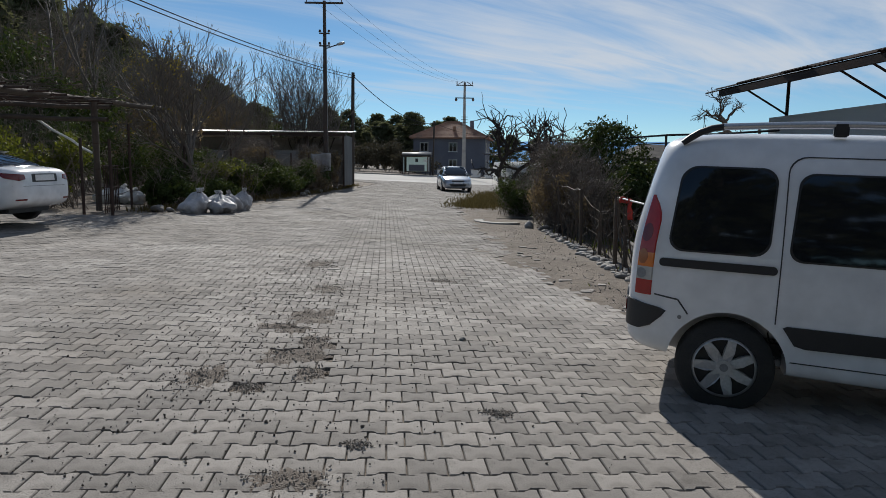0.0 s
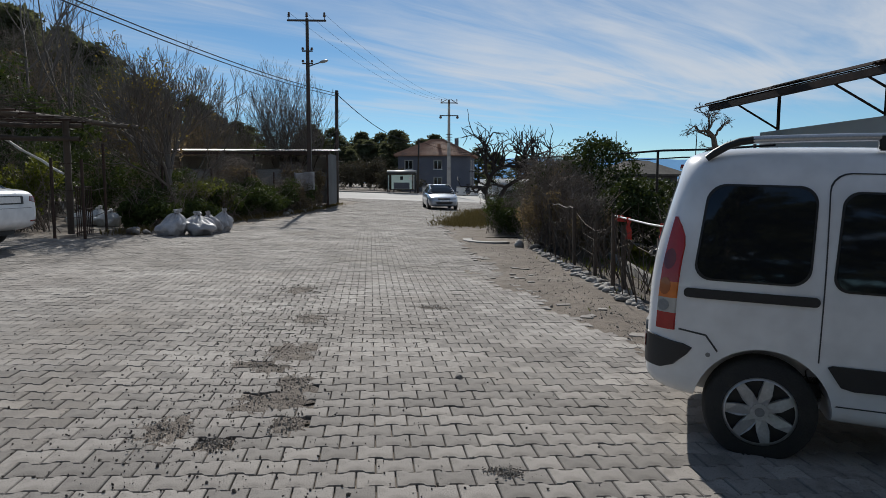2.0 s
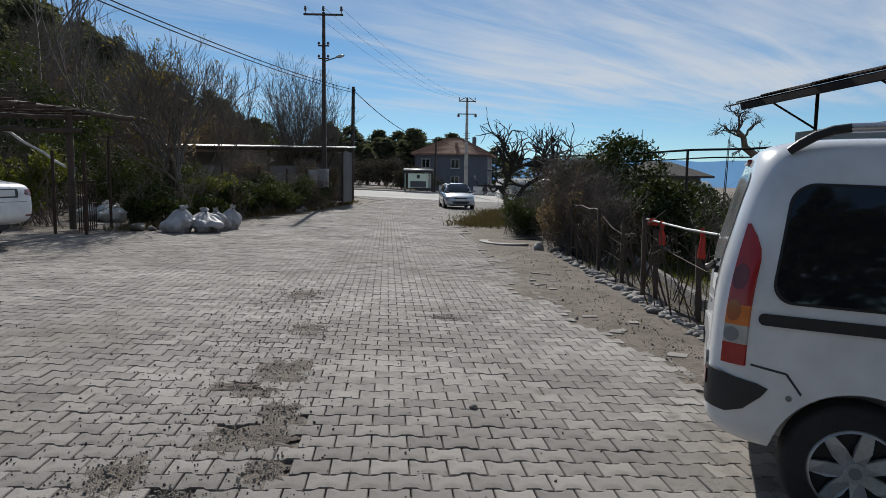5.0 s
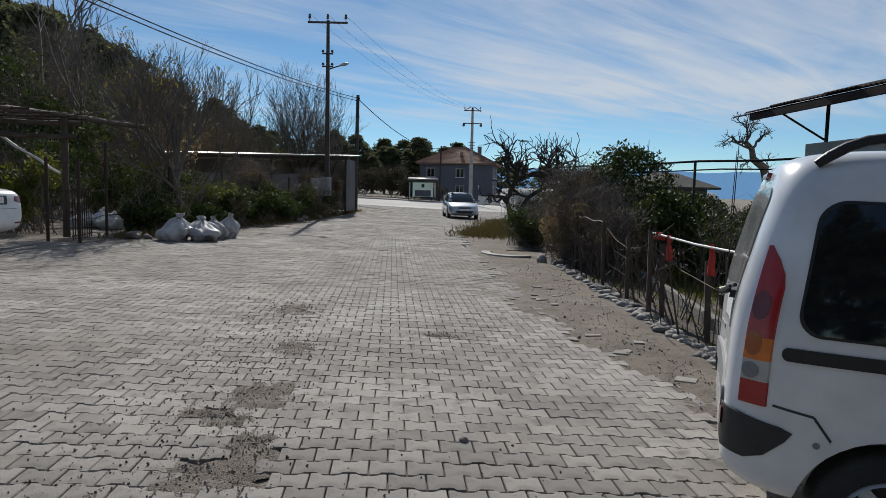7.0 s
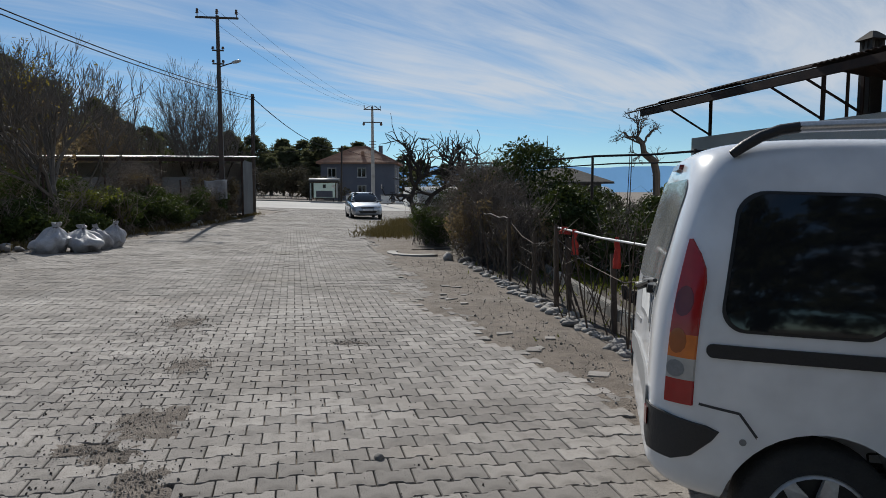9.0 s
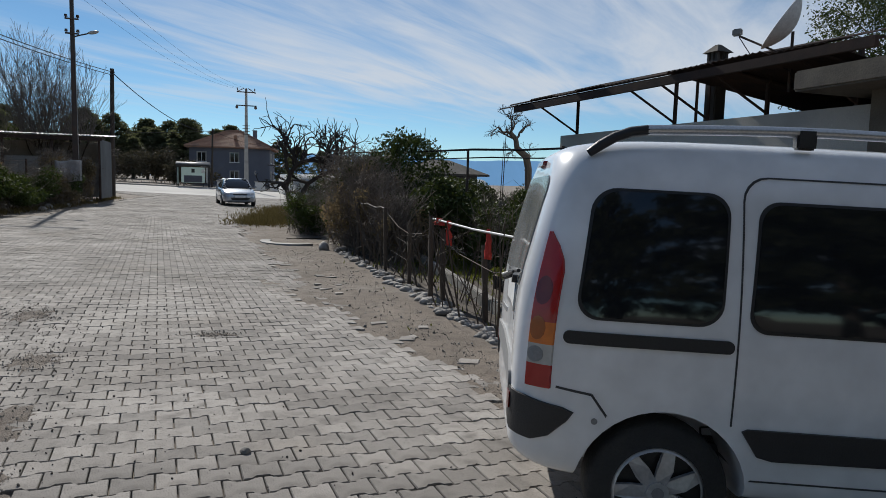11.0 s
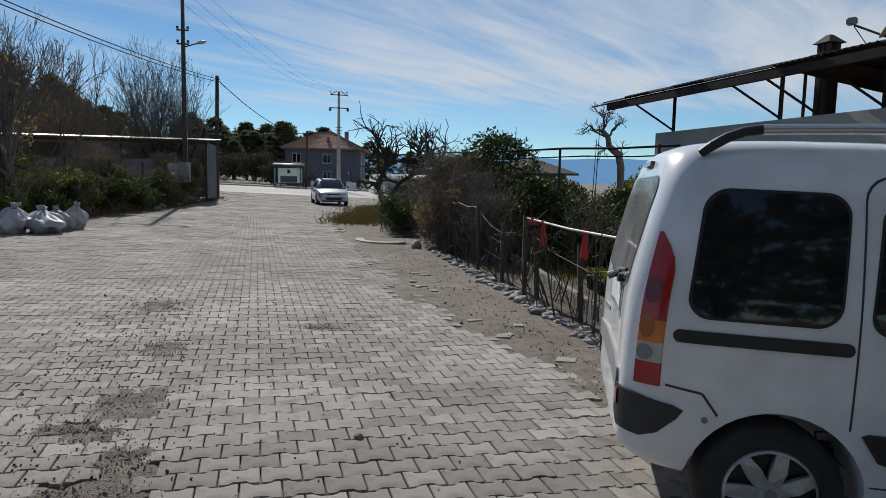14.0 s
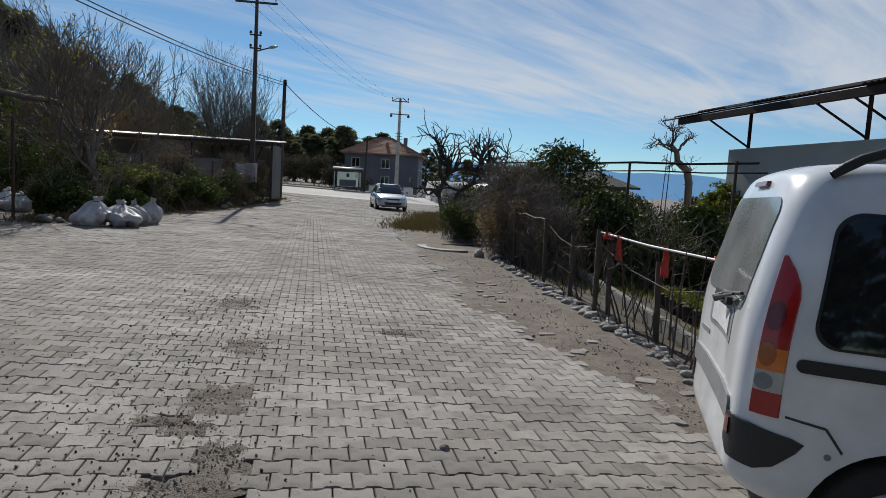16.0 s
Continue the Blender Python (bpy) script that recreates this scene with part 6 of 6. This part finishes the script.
def pruned_tree(m, seed, label):
    """A thick crooked stem that leans over at the top, with short twisted boughs."""
    e = thing("tree", m, label, "tree")
    rng_ = random.Random(seed)
    stem = [Vector(p) for p in ((0.05, 0, -0.05), (0.0, 0.05, 0.8), (0.06, 0, 1.6), (0.04, 0, 2.35), (-0.06, 0, 2.75), (-0.38, 0.05, 3.0), (-0.46, 0, 3.3), (-0.66, 0, 3.5))]
    b = Bag()
    b.add(*tube(stem, [0.15, 0.12, 0.12, 0.125, 0.13, 0.11, 0.09, 0.07], 8))
    b.put("trunk", M_BARK, e)
    for j, d, ln, r in ((7, (-0.6, 0.2, 0.35), 0.36, 0.045), (7, (0.1, -0.3, 1), 0.42, 0.045), (6, (0.5, 0.4, 0.8), 0.40, 0.045), (5, (-0.6, -0.2, -0.1), 0.26, 0.03), (4, (1, 0.2, 0.12), 0.46, 0.035), (6, (-0.8, 0.3, 0.4), 0.40, 0.04), (7, (0.3, 0.2, 0.8), 0.34, 0.04)):
        b = Bag()
        grow(b, rng_, stem[j], Vector(d).normalized(), ln, r, 4, (2, 3), 0.32, 0.05, 0.70)
        b.put("bough", M_BARK, e)
    return e


pruned_tree(Matrix.Translation(at(10.1, 22.0)), 205, "hard-pruned leafless tree with a thick crooked stem")
tr = thing("trellis", Matrix.Translation(at(4.8, 17)), "dark pole trellis over the garden trees", "trellis")
TZ = ground_z(4.8, 17)
beam("rail", (-1.3, 4.4, 2.25 - TZ), (1.9, -4.2, 2.2 - TZ), 0.024, M_WIRE, tr)
beam("rail", (-0.6, 4.6, 2.1 - TZ), (2.6, -3.4, 2.08 - TZ), 0.016, M_WIRE, tr)
for s in (0.05, 0.35, 0.65, 0.95):
    x, y = -1.3 + 3.2 * s, 4.4 - 8.6 * s
    beam("post", (x, y, ground_z(4.8 + x, 17 + y) - TZ), (x, y, 2.24 - TZ), 0.03, M_STEEL, tr)
for k in range(3):
    x, y = 5.2 + rng.uniform(-1, 2.5), 16 + rng.uniform(-2, 3)
    e = raw("cane", *tube([at(x, y), at(x + rng.uniform(-0.2, 0.2), y, 2.6 + rng.random() * 0.6)], [0.014, 0.008], 5), M_WOOD)
    tagged(e, "thin upright garden cane among the trees", "cane", "garden canes")
gh = thing("greenhouse", Matrix.Translation(at(22.5, 66, 0.25)) @ pose(0, 0, 0, 0, 0, 90), "row of white plastic-film greenhouse tunnels", "greenhouse")
for j in range(3):
    bm = bmesh.new()
    prev = None
    for k in range(13):
        a = math.pi * k / 12
        cur = [bm.verts.new((-4.5 + 4.6 * j + 2.2 * math.cos(a), y, max(0.0, 1.3 + 0.95 * math.sin(a)))) for y in (-2, 16)]
        if prev:
            bm.faces.new((prev[0], cur[0], cur[1], prev[1]))
        prev = cur
    r_ = bmesh.ops.extrude_face_region(bm, geom=bm.faces[:])
    for g_ in r_["geom"]:
        if isinstance(g_, bmesh.types.BMVert):
            g_.co.z += 0.02
    part("tunnel", bm, M_PLASTICFILM, gh, "", True)
    part("end_wall", bm_box(-4.5 + 4.6 * j, -2.02, 0.8, 4.3, 0.03, 1.6), M_PLASTICFILM, gh)
    for s in (-2.15, 2.15):
        part("side_wall", bm_box(-4.5 + 4.6 * j + s, 7, 0.65, 0.03, 18, 1.3), M_PLASTICFILM, gh)
hut = thing("cottage", Matrix.Translation(at(15.4, 47)) @ pose(0, 0, 0, 0, 0, 12) @ Matrix.Diagonal((0.7, 0.8, 0.9, 1)), "small cottage with a wide-eaved tile roof coloured dark as backlit", "house")
part("wall", bm_box(0, 0, 1.5, 5.6, 5, 3.0), M_GREYWALL, hut)
# the tile roof and eave have their backlit shade put into the colour
raw("roof", [(-3.6, -3.4, 2.9), (3.6, -3.4, 2.9), (3.6, 3.4, 2.9), (-3.6, 3.4, 2.9), (-1.2, 0, 4.0), (1.2, 0, 4.0), (-3.6, -3.4, 2.75), (3.6, -3.4, 2.75), (3.6, 3.4, 2.75), (-3.6, 3.4, 2.75)],
    [(0, 1, 5, 4), (2, 3, 4, 5), (1, 2, 5), (3, 0, 4), (0, 6, 7, 1), (1, 7, 8, 2), (2, 8, 9, 3), (3, 9, 6, 0), (6, 9, 8, 7)], M_SOOT_BACKLIT, hut)
part("lower_eave", bm_box(0.5, -2.9, 1.95, 6.2, 1.2, 0.12), M_SOOT_BACKLIT, hut)
# the far right scrub that closes the garden
for k, (x, y, h) in enumerate(((12, 33, 1.5), (9, 36, 1.8), (6.5, 33, 2.0), (33, 44, 2.2), (8, 60, 2.4), (12, 64, 2.4))):
    tagged(shrub(Matrix.Translation(at(x, y)), 170 + k, 4.2, 3.0, h, "low dark scrub beyond the garden", L_DARK, 4000, 0.10, 60, 14), group="far scrub")


# the brushy bank under the far pines
for k in range(10):
    x = -42 + 4.4 * k
    tagged(shrub(Matrix.Translation(at(x, 92 + 3 * (k % 3))), 300 + k, 7.0, 4.0, 3.2 + 0.9 * (k % 3), "brushy olive-brown bank beyond the far road", L_BANK, 2600, 0.22, 60, 18), group="far bank")


def blades(name, spots_, label, h, cnt, seed, mt):
    rng_ = random.Random(seed)
    b = Bag()
    for _ in range(cnt):
        x0, y0, x1, y1, w = rng_.choice(spots_)
        t = rng_.random()
        x, y = x0 + (x1 - x0) * t + rng_.gauss(0, w), y0 + (y1 - y0) * t + rng_.gauss(0, w)
        p = at(x, y, 0.02)
        d = Vector((rng_.gauss(0, 0.4), rng_.gauss(0, 0.4), 1)) * h * rng_.uniform(0.4, 1.2)
        s = Vector((rng_.gauss(0, 1), rng_.gauss(0, 1), 0)).normalized() * 0.008 * (1 + h * 6)
        b.add([p - s, p + s, p + d], [(0, 1, 2)])
    tagged(b.put(name, mt), label, "grass", kind="stuff")


blades("grass", [(1.6, 23.5, 3.8, 40, 0.6), (1.4, 24, 2.4, 30, 0.4), (2.2, 24, 3.4, 36, 0.7)], "dry yellowish grass on the verge", 0.14, 9000, 51, L_GRASS)
blades("lawn", [(5, 8, 7.5, 18, 1.0), (6.5, 8, 8.5, 17, 0.7), (4.4, 12, 5, 19, 0.6)], "patchy sunlit lawn between the garden trees", 0.10, 16000, 52, L_YELLOW)
blades("weeds", [(-7.2, 16.5, -5.4, 30, 0.25), (-5.4, 30, -5.0, 42, 0.2)], "dry weeds along the fences", 0.16, 3500, 53, L_GRASS)
slab = bmesh.new()
prev = None
for k in range(19):
    a = radians(150 + 150 * k / 18)
    cur = [slab.verts.new((rr * math.cos(a) * 0.95, rr * math.sin(a) * 1.15, z)) for rr, z in ((0.56, 0), (0.56, 0.07), (0.80, 0.07), (0.80, 0))]
    if prev:
        for j in range(3):
            slab.faces.new((prev[j], cur[j], cur[j + 1], prev[j + 1]))
    prev = cur
bmesh.ops.recalc_face_normals(slab, faces=slab.faces)
ob = part("concrete_ring", slab, M_CONC)
ob.matrix_world = Matrix.Translation(at(1.95, 17.9))
tagged(ob, "half-buried pale concrete ring at the verge", "concrete ring")
ob = part("plank", bm_box(0, 0, 0.03, 0.9, 0.14, 0.05, bev=0.006), M_WOOD)
ob.matrix_world = Matrix.Translation(at(2.35, 19.0)) @ pose(0, 0, 0, 0, 0, 8)
tagged(ob, "grey weathered plank lying at the verge", "plank")

# ---- paving ----
PW, PP, PD, GAP = 0.195, 0.159, 0.012, 0.0065
# places where pavers have broken out and grit fills the hole: x, y, half sizes
HOLES = ((-1.40, 4.23, 0.15, 0.19), (-0.93, 4.76, 0.24, 0.16), (-1.07, 4.05, 0.07, 0.07), (-0.74, 4.37, 0.09, 0.12), (-1.02, 6.05, 0.22, 0.26), (-1.15, 5.58, 0.24, 0.13), (-0.84, 5.16, 0.12, 0.2),
         (0.49, 3.75, 0.09, 0.05), (-0.53, 2.84, 0.26, 0.12), (-0.29, 3.24, 0.06, 0.05), (-1.1, 7.4, 0.2, 0.3), (-1.5, 9.2, 0.25, 0.3), (0.2, 8.2, 0.2, 0.1))
TURN = radians(4.2)
CT, SN = math.cos(TURN), math.sin(TURN)


def right_edge(y):
    pts = ((-6, 9.0), (4.9, 9.0), (5.6, 2.5), (6.0, 2.28), (7.15, 2.1), (8.6, 1.82), (10.3, 1.6), (13, 1.42), (17, 1.25), (24, 1.0), (30, 2.0), (42, 4.4), (56, 7.0))
    for (a, p), (b, q) in zip(pts, pts[1:]):
        if a <= y <= b:
            return p + (q - p) * (y - a) / (b - a)
    return 9.0


def left_edge(y):
    pts = ((-6, -13.0), (15.0, -13.0), (15.2, -7.2), (17, -6.6), (20, -5.8), (25, -5.0), (32, -4.7), (38, -4.6), (46, -4.3), (47, -3.6), (49, -4.5), (56, -9.0))
    for (a, p), (b, q) in zip(pts, pts[1:]):
        if a <= y <= b:
            return p + (q - p) * (y - a) / (b - a)
    return -9.0


# a waisted stone: wide at both ends, narrow in the middle
half = []
for fx, s in ((-0.5, 1), (-0.27, 1), (-0.17, -1), (0.17, -1), (0.27, 1), (0.5, 1)):
    half.append((fx * (PW - GAP), PP / 2 + s * PD - GAP / 2))
OUT = half + [(-x, -y) for x, y in half]
NO = len(OUT)


def paver_mesh(chamfer):
    """Top, a chamfer when near, and sides of one stone."""
    if chamfer:
        v = [(x * 0.955, y * 0.945, 0.0) for x, y in OUT] + [(x, y, -0.006) for x, y in OUT] + [(x, y, -0.05) for x, y in OUT]
    else:
        v = [(x, y, 0.0) for x, y in OUT] + [(x, y, -0.03) for x, y in OUT]
    f = [tuple(range(NO))[::-1]]
    for r in range(2 if chamfer else 1):
        for k in range(NO):
            f.append((r * NO + k, r * NO + (k + 1) % NO, (r + 1) * NO + (k + 1) % NO, (r + 1) * NO + k))
    return np.array(v), f


paving = tagged(new("pavement"), "grey interlocking concrete pavers, worn and dusty", "pavement", kind="structure")
near_v, near_f = paver_mesh(True)
far_v, far_f = paver_mesh(False)
one = bpy.data.meshes.new("paver")
one.from_pydata([tuple(v) for v in near_v], [], near_f)
one.materials.append(M_PAVER)
rng = random.Random(70)
sets = {"near": ([], []), "far": ([], [])}
placed = 0
for j in range(-42, 366):
    for i in range(-80, 58):
        u, w = (i + 0.5 * (j % 2)) * PW, j * PP
        x, y = u * CT - w * SN, u * SN + w * CT
        if y < -3 or y > 55 or x > right_edge(y) or x < left_edge(y):
            continue
        wob = noise.noise(Vector((x * 1.3, y * 0.9, 7))) + 0.6 * noise.noise(Vector((x * 4, y * 3, 2)))
        if y > 5 and x > right_edge(y) - 0.08 + 0.65 * wob:
            continue
        if y > 15.2 and x < left_edge(y) + 0.2 - 0.3 * wob:
            continue
        if any(((x - hx) / (ha + 0.02)) ** 2 + ((y - hy) / (hb + 0.02)) ** 2 < 0.6 for hx, hy, ha, hb in HOLES[:7]):
            continue
        dz = 0.024 + 0.012 * noise.noise(Vector((x * 0.5, y * 0.5, 1))) + rng.gauss(0, 0.0014)
        tilt = (rng.gauss(0, 0.006), rng.gauss(0, 0.006))
        ground_here = ground_z(x, y)
        if placed < 300 and -2.0 < x < 1.3 and 2.75 < y < 5.3:
            o = new("paver", one)
            o.parent = paving
            o.matrix_world = Matrix.Translation((x, y, ground_here + dz)) @ Matrix.Rotation(TURN + rng.gauss(0, 0.006), 4, "Z") @ Matrix.Rotation(radians(1.8) + tilt[0], 4, "Y") @ Matrix.Rotation(tilt[1], 4, "X")
            placed += 1
            continue
        key, v, f = ("near", near_v, near_f) if y < 11 and -6 < x < 4 else ("far", far_v, far_f)
        a = TURN + rng.gauss(0, 0.007)
        c_, s_ = math.cos(a), math.sin(a)
        px, py = x + v[:, 0] * c_ - v[:, 1] * s_, y + v[:, 0] * s_ + v[:, 1] * c_
        pz = ground_here + dz + v[:, 2] - SLOPE * (px - x) + tilt[0] * (px - x) + tilt[1] * (py - y) + (0.0065 * (py - y) if y > 48 else 0)
        vs, fs = sets[key]
        base = len(vs)
        vs.extend(zip(px.tolist(), py.tolist(), pz.tolist()))
        fs.extend([tuple(k + base for k in q) for q in f])
for key, (vs, fs) in sets.items():
    ob = raw("pavers", vs, fs, M_PAVER, paving)
    tagged(ob, kind="stuff")


def dirt_patch(x, y, rx, ry, h, seed, label, edge=0.02):
    """A low spread of gritty earth with a ragged edge."""
    bm = bmesh.new()
    rings = [[bm.verts.new((0, 0, h))]]
    for j in range(1, 9):
        row = []
        for k in range(36):
            a = 2 * math.pi * k / 36
            t = j / 8
            q = 1 + 0.6 * noise.noise(Vector((math.cos(a) * 1.4, math.sin(a) * 1.4, seed))) + 0.5 * noise.noise(Vector((math.cos(a) * 5, math.sin(a) * 5, seed)))
            z = h * (1 - t ** 2) - edge * t ** 4 + 0.010 * noise.noise(Vector((math.cos(a) * t * rx * 22, math.sin(a) * t * ry * 22, seed)))
            row.append(bm.verts.new((rx * t * q * math.cos(a), ry * t * q * math.sin(a), z - SLOPE * rx * t * q * math.cos(a))))
        rings.append(row)
    for k in range(36):
        bm.faces.new((rings[0][0], rings[1][k], rings[1][(k + 1) % 36]))
        for j in range(1, 8):
            bm.faces.new((rings[j][k], rings[j + 1][k], rings[j + 1][(k + 1) % 36], rings[j][(k + 1) % 36]))
    ob = part("dirt_patch", bm, M_GRIT, None, "", True)
    ob.matrix_world = Matrix.Translation(at(x, y, 0.024 + 0.012 * noise.noise(Vector((x * 0.5, y * 0.5, 1)))))
    tagged(ob, label, "dirt", "dirt patches")


M_GRIT = mat("grit", (0.20, 0.165, 0.135), (0.13, 0.108, 0.09), 9, 0.95, 0.9, 120, c3=(0.27, 0.23, 0.19))
for k, (x, y, rx, ry) in enumerate(HOLES):
    hole = k < 7
    dirt_patch(x, y, rx * (1.45 if hole else 1.1), ry * (1.45 if hole else 1.1), 0.005 if hole else 0.006, k * 3.3, "gritty brown earth where pavers have broken out" if hole else "gritty brown earth spread over the pavers", 0.012 if hole else 0.02)
b = Bag()
rng = random.Random(12)
ico = bmesh.new()
bmesh.ops.create_icosphere(ico, subdivisions=1, radius=1.0)
iv, if_ = [v.co.copy() for v in ico.verts], [tuple(v.index for v in f.verts) for f in ico.faces]
ico.free()
for k in range(3600):
    if k < 1300:
        y = 3.4 + 6.5 * rng.random()
        x = -0.95 - 0.12 * (y - 4.2) + rng.gauss(-0.2, 0.35)
    elif k < 3000:
        x, y = rng.gauss(-1.7, 1.3), 2.7 + abs(rng.gauss(0, 3.6))
    else:
        y = rng.uniform(5.5, 16)
        x = right_edge(y) + rng.uniform(-0.2, 1.2)
    if x > 2.4:
        continue
    s = abs(rng.gauss(0.001, 0.0029)) + 0.0018
    p = at(x, y, 0.026 + 0.012 * noise.noise(Vector((x * 0.5, y * 0.5, 1))) + s * 0.3 if x < right_edge(y) else s * 0.3)
    q = Euler((rng.random() * 6, rng.random() * 6, rng.random() * 6)).to_matrix()
    st_ = Vector((s * rng.uniform(0.8, 1.5), s, s * 0.7))
    b.add([p + q @ Vector((v.x * st_.x, v.y * st_.y, v.z * st_.z)) for v in iv], if_)
M_PEBBLE = mat("dark_pebble", (0.10, 0.088, 0.078), (0.17, 0.15, 0.13), 9, 0.95, 0.2, 50, island=0.6, spec=0.08)
tagged(b.put("pebbles", M_PEBBLE), "small dark crumbs and pebbles strewn over the pavers", "pebbles", kind="stuff")


def strip_h(x, y):
    """The height of the trodden earth beside the pavers: it buries their ragged edge."""
    t = min(1.0, max(0.0, (x - right_edge(y) + 0.35) / 0.5))
    lumps = 0.6 * noise.noise(Vector((x * 1.7, y * 1.2, 4))) + 0.4 * noise.noise(Vector((x * 6, y * 6, 8))) + 0.22 * noise.noise(Vector((x * 19, y * 19, 3)))
    return 0.012 + 0.018 * t + 0.016 * lumps


vs, nxs = [], 44
for j in range(260):
    y = 5.05 + 15.5 * j / 259
    for i in range(nxs):
        x = right_edge(y) - 0.7 + ((2.86 if y < 16 else 3.6) - right_edge(y) + 0.7) * i / (nxs - 1)
        vs.append(tuple(at(x, y, strip_h(x, y))))
fs = [(j * nxs + i, j * nxs + i + 1, (j + 1) * nxs + i + 1, (j + 1) * nxs + i) for j in range(259) for i in range(nxs - 1)]
tagged(raw("earth_strip", vs, fs, M_DIRT, smooth=True), "trodden brown earth between pavers and garden", "ground", kind="structure")
# loose grit on the earth patches and gravel on the bare strip
b = Bag()
for k in range(4400):
    if k < 3000:
        px, py, sx, sy = rng.choice(HOLES)
        x, y = rng.gauss(px, sx * 0.6), rng.gauss(py, sy * 0.6)
        s = abs(rng.gauss(0.001, 0.0028)) + 0.0018
        p = at(x, y, 0.03 + 0.012 * noise.noise(Vector((x * 0.5, y * 0.5, 1))) + s * 0.3)
    else:
        y = rng.uniform(5.2, 17.5)
        x = right_edge(y) - 0.25 + rng.random() ** 0.7 * (2.75 - right_edge(y))
        s = abs(rng.gauss(0.002, 0.005)) + 0.002
        p = at(x, y, s * 0.3 + strip_h(x, y))
    q = Euler((rng.random() * 6, rng.random() * 6, rng.random() * 6)).to_matrix()
    st_ = Vector((s * rng.uniform(0.8, 1.6), s, s * 0.6))
    b.add([p + q @ Vector((v.x * st_.x, v.y * st_.y, v.z * st_.z)) for v in iv], if_)
M_GRAVEL = mat("gravel", (0.24, 0.21, 0.178), (0.33, 0.30, 0.262), 9, 0.95, 0.2, 50, island=0.4)
tagged(b.put("gravel", M_GRAVEL), "loose grit and gravel on the bare earth", "gravel", kind="stuff")
# broken and sunken pavers in the bare strip
for k in range(16):
    y = rng.uniform(5.6, 13)
    x = right_edge(y) + rng.uniform(-0.05, 0.45)
    bm = bmesh.new()
    box(bm, 0, 0, 0, rng.uniform(0.08, 0.19), rng.uniform(0.07, 0.15), 0.05, bev=0.006)
    for v in bm.verts:
        v.co.x += 0.25 * v.co.y * rng.uniform(0.6, 1.0)
    ob = part("broken_paver", bm, M_PAVER)
    ob.matrix_world = Matrix.Translation(at(x, y, strip_h(x, y) - 0.013)) @ pose(0, 0, 0, rng.uniform(-5, 5), rng.uniform(-5, 5), rng.uniform(-25, 25))
    tagged(ob, "broken grey paver half sunk in bare earth", "paver", "broken pavers")
stone("pebble", 0.34, 5.38, 0.03, "dark pebble lying on the pavers", "", rng, 0.8, 0.0)
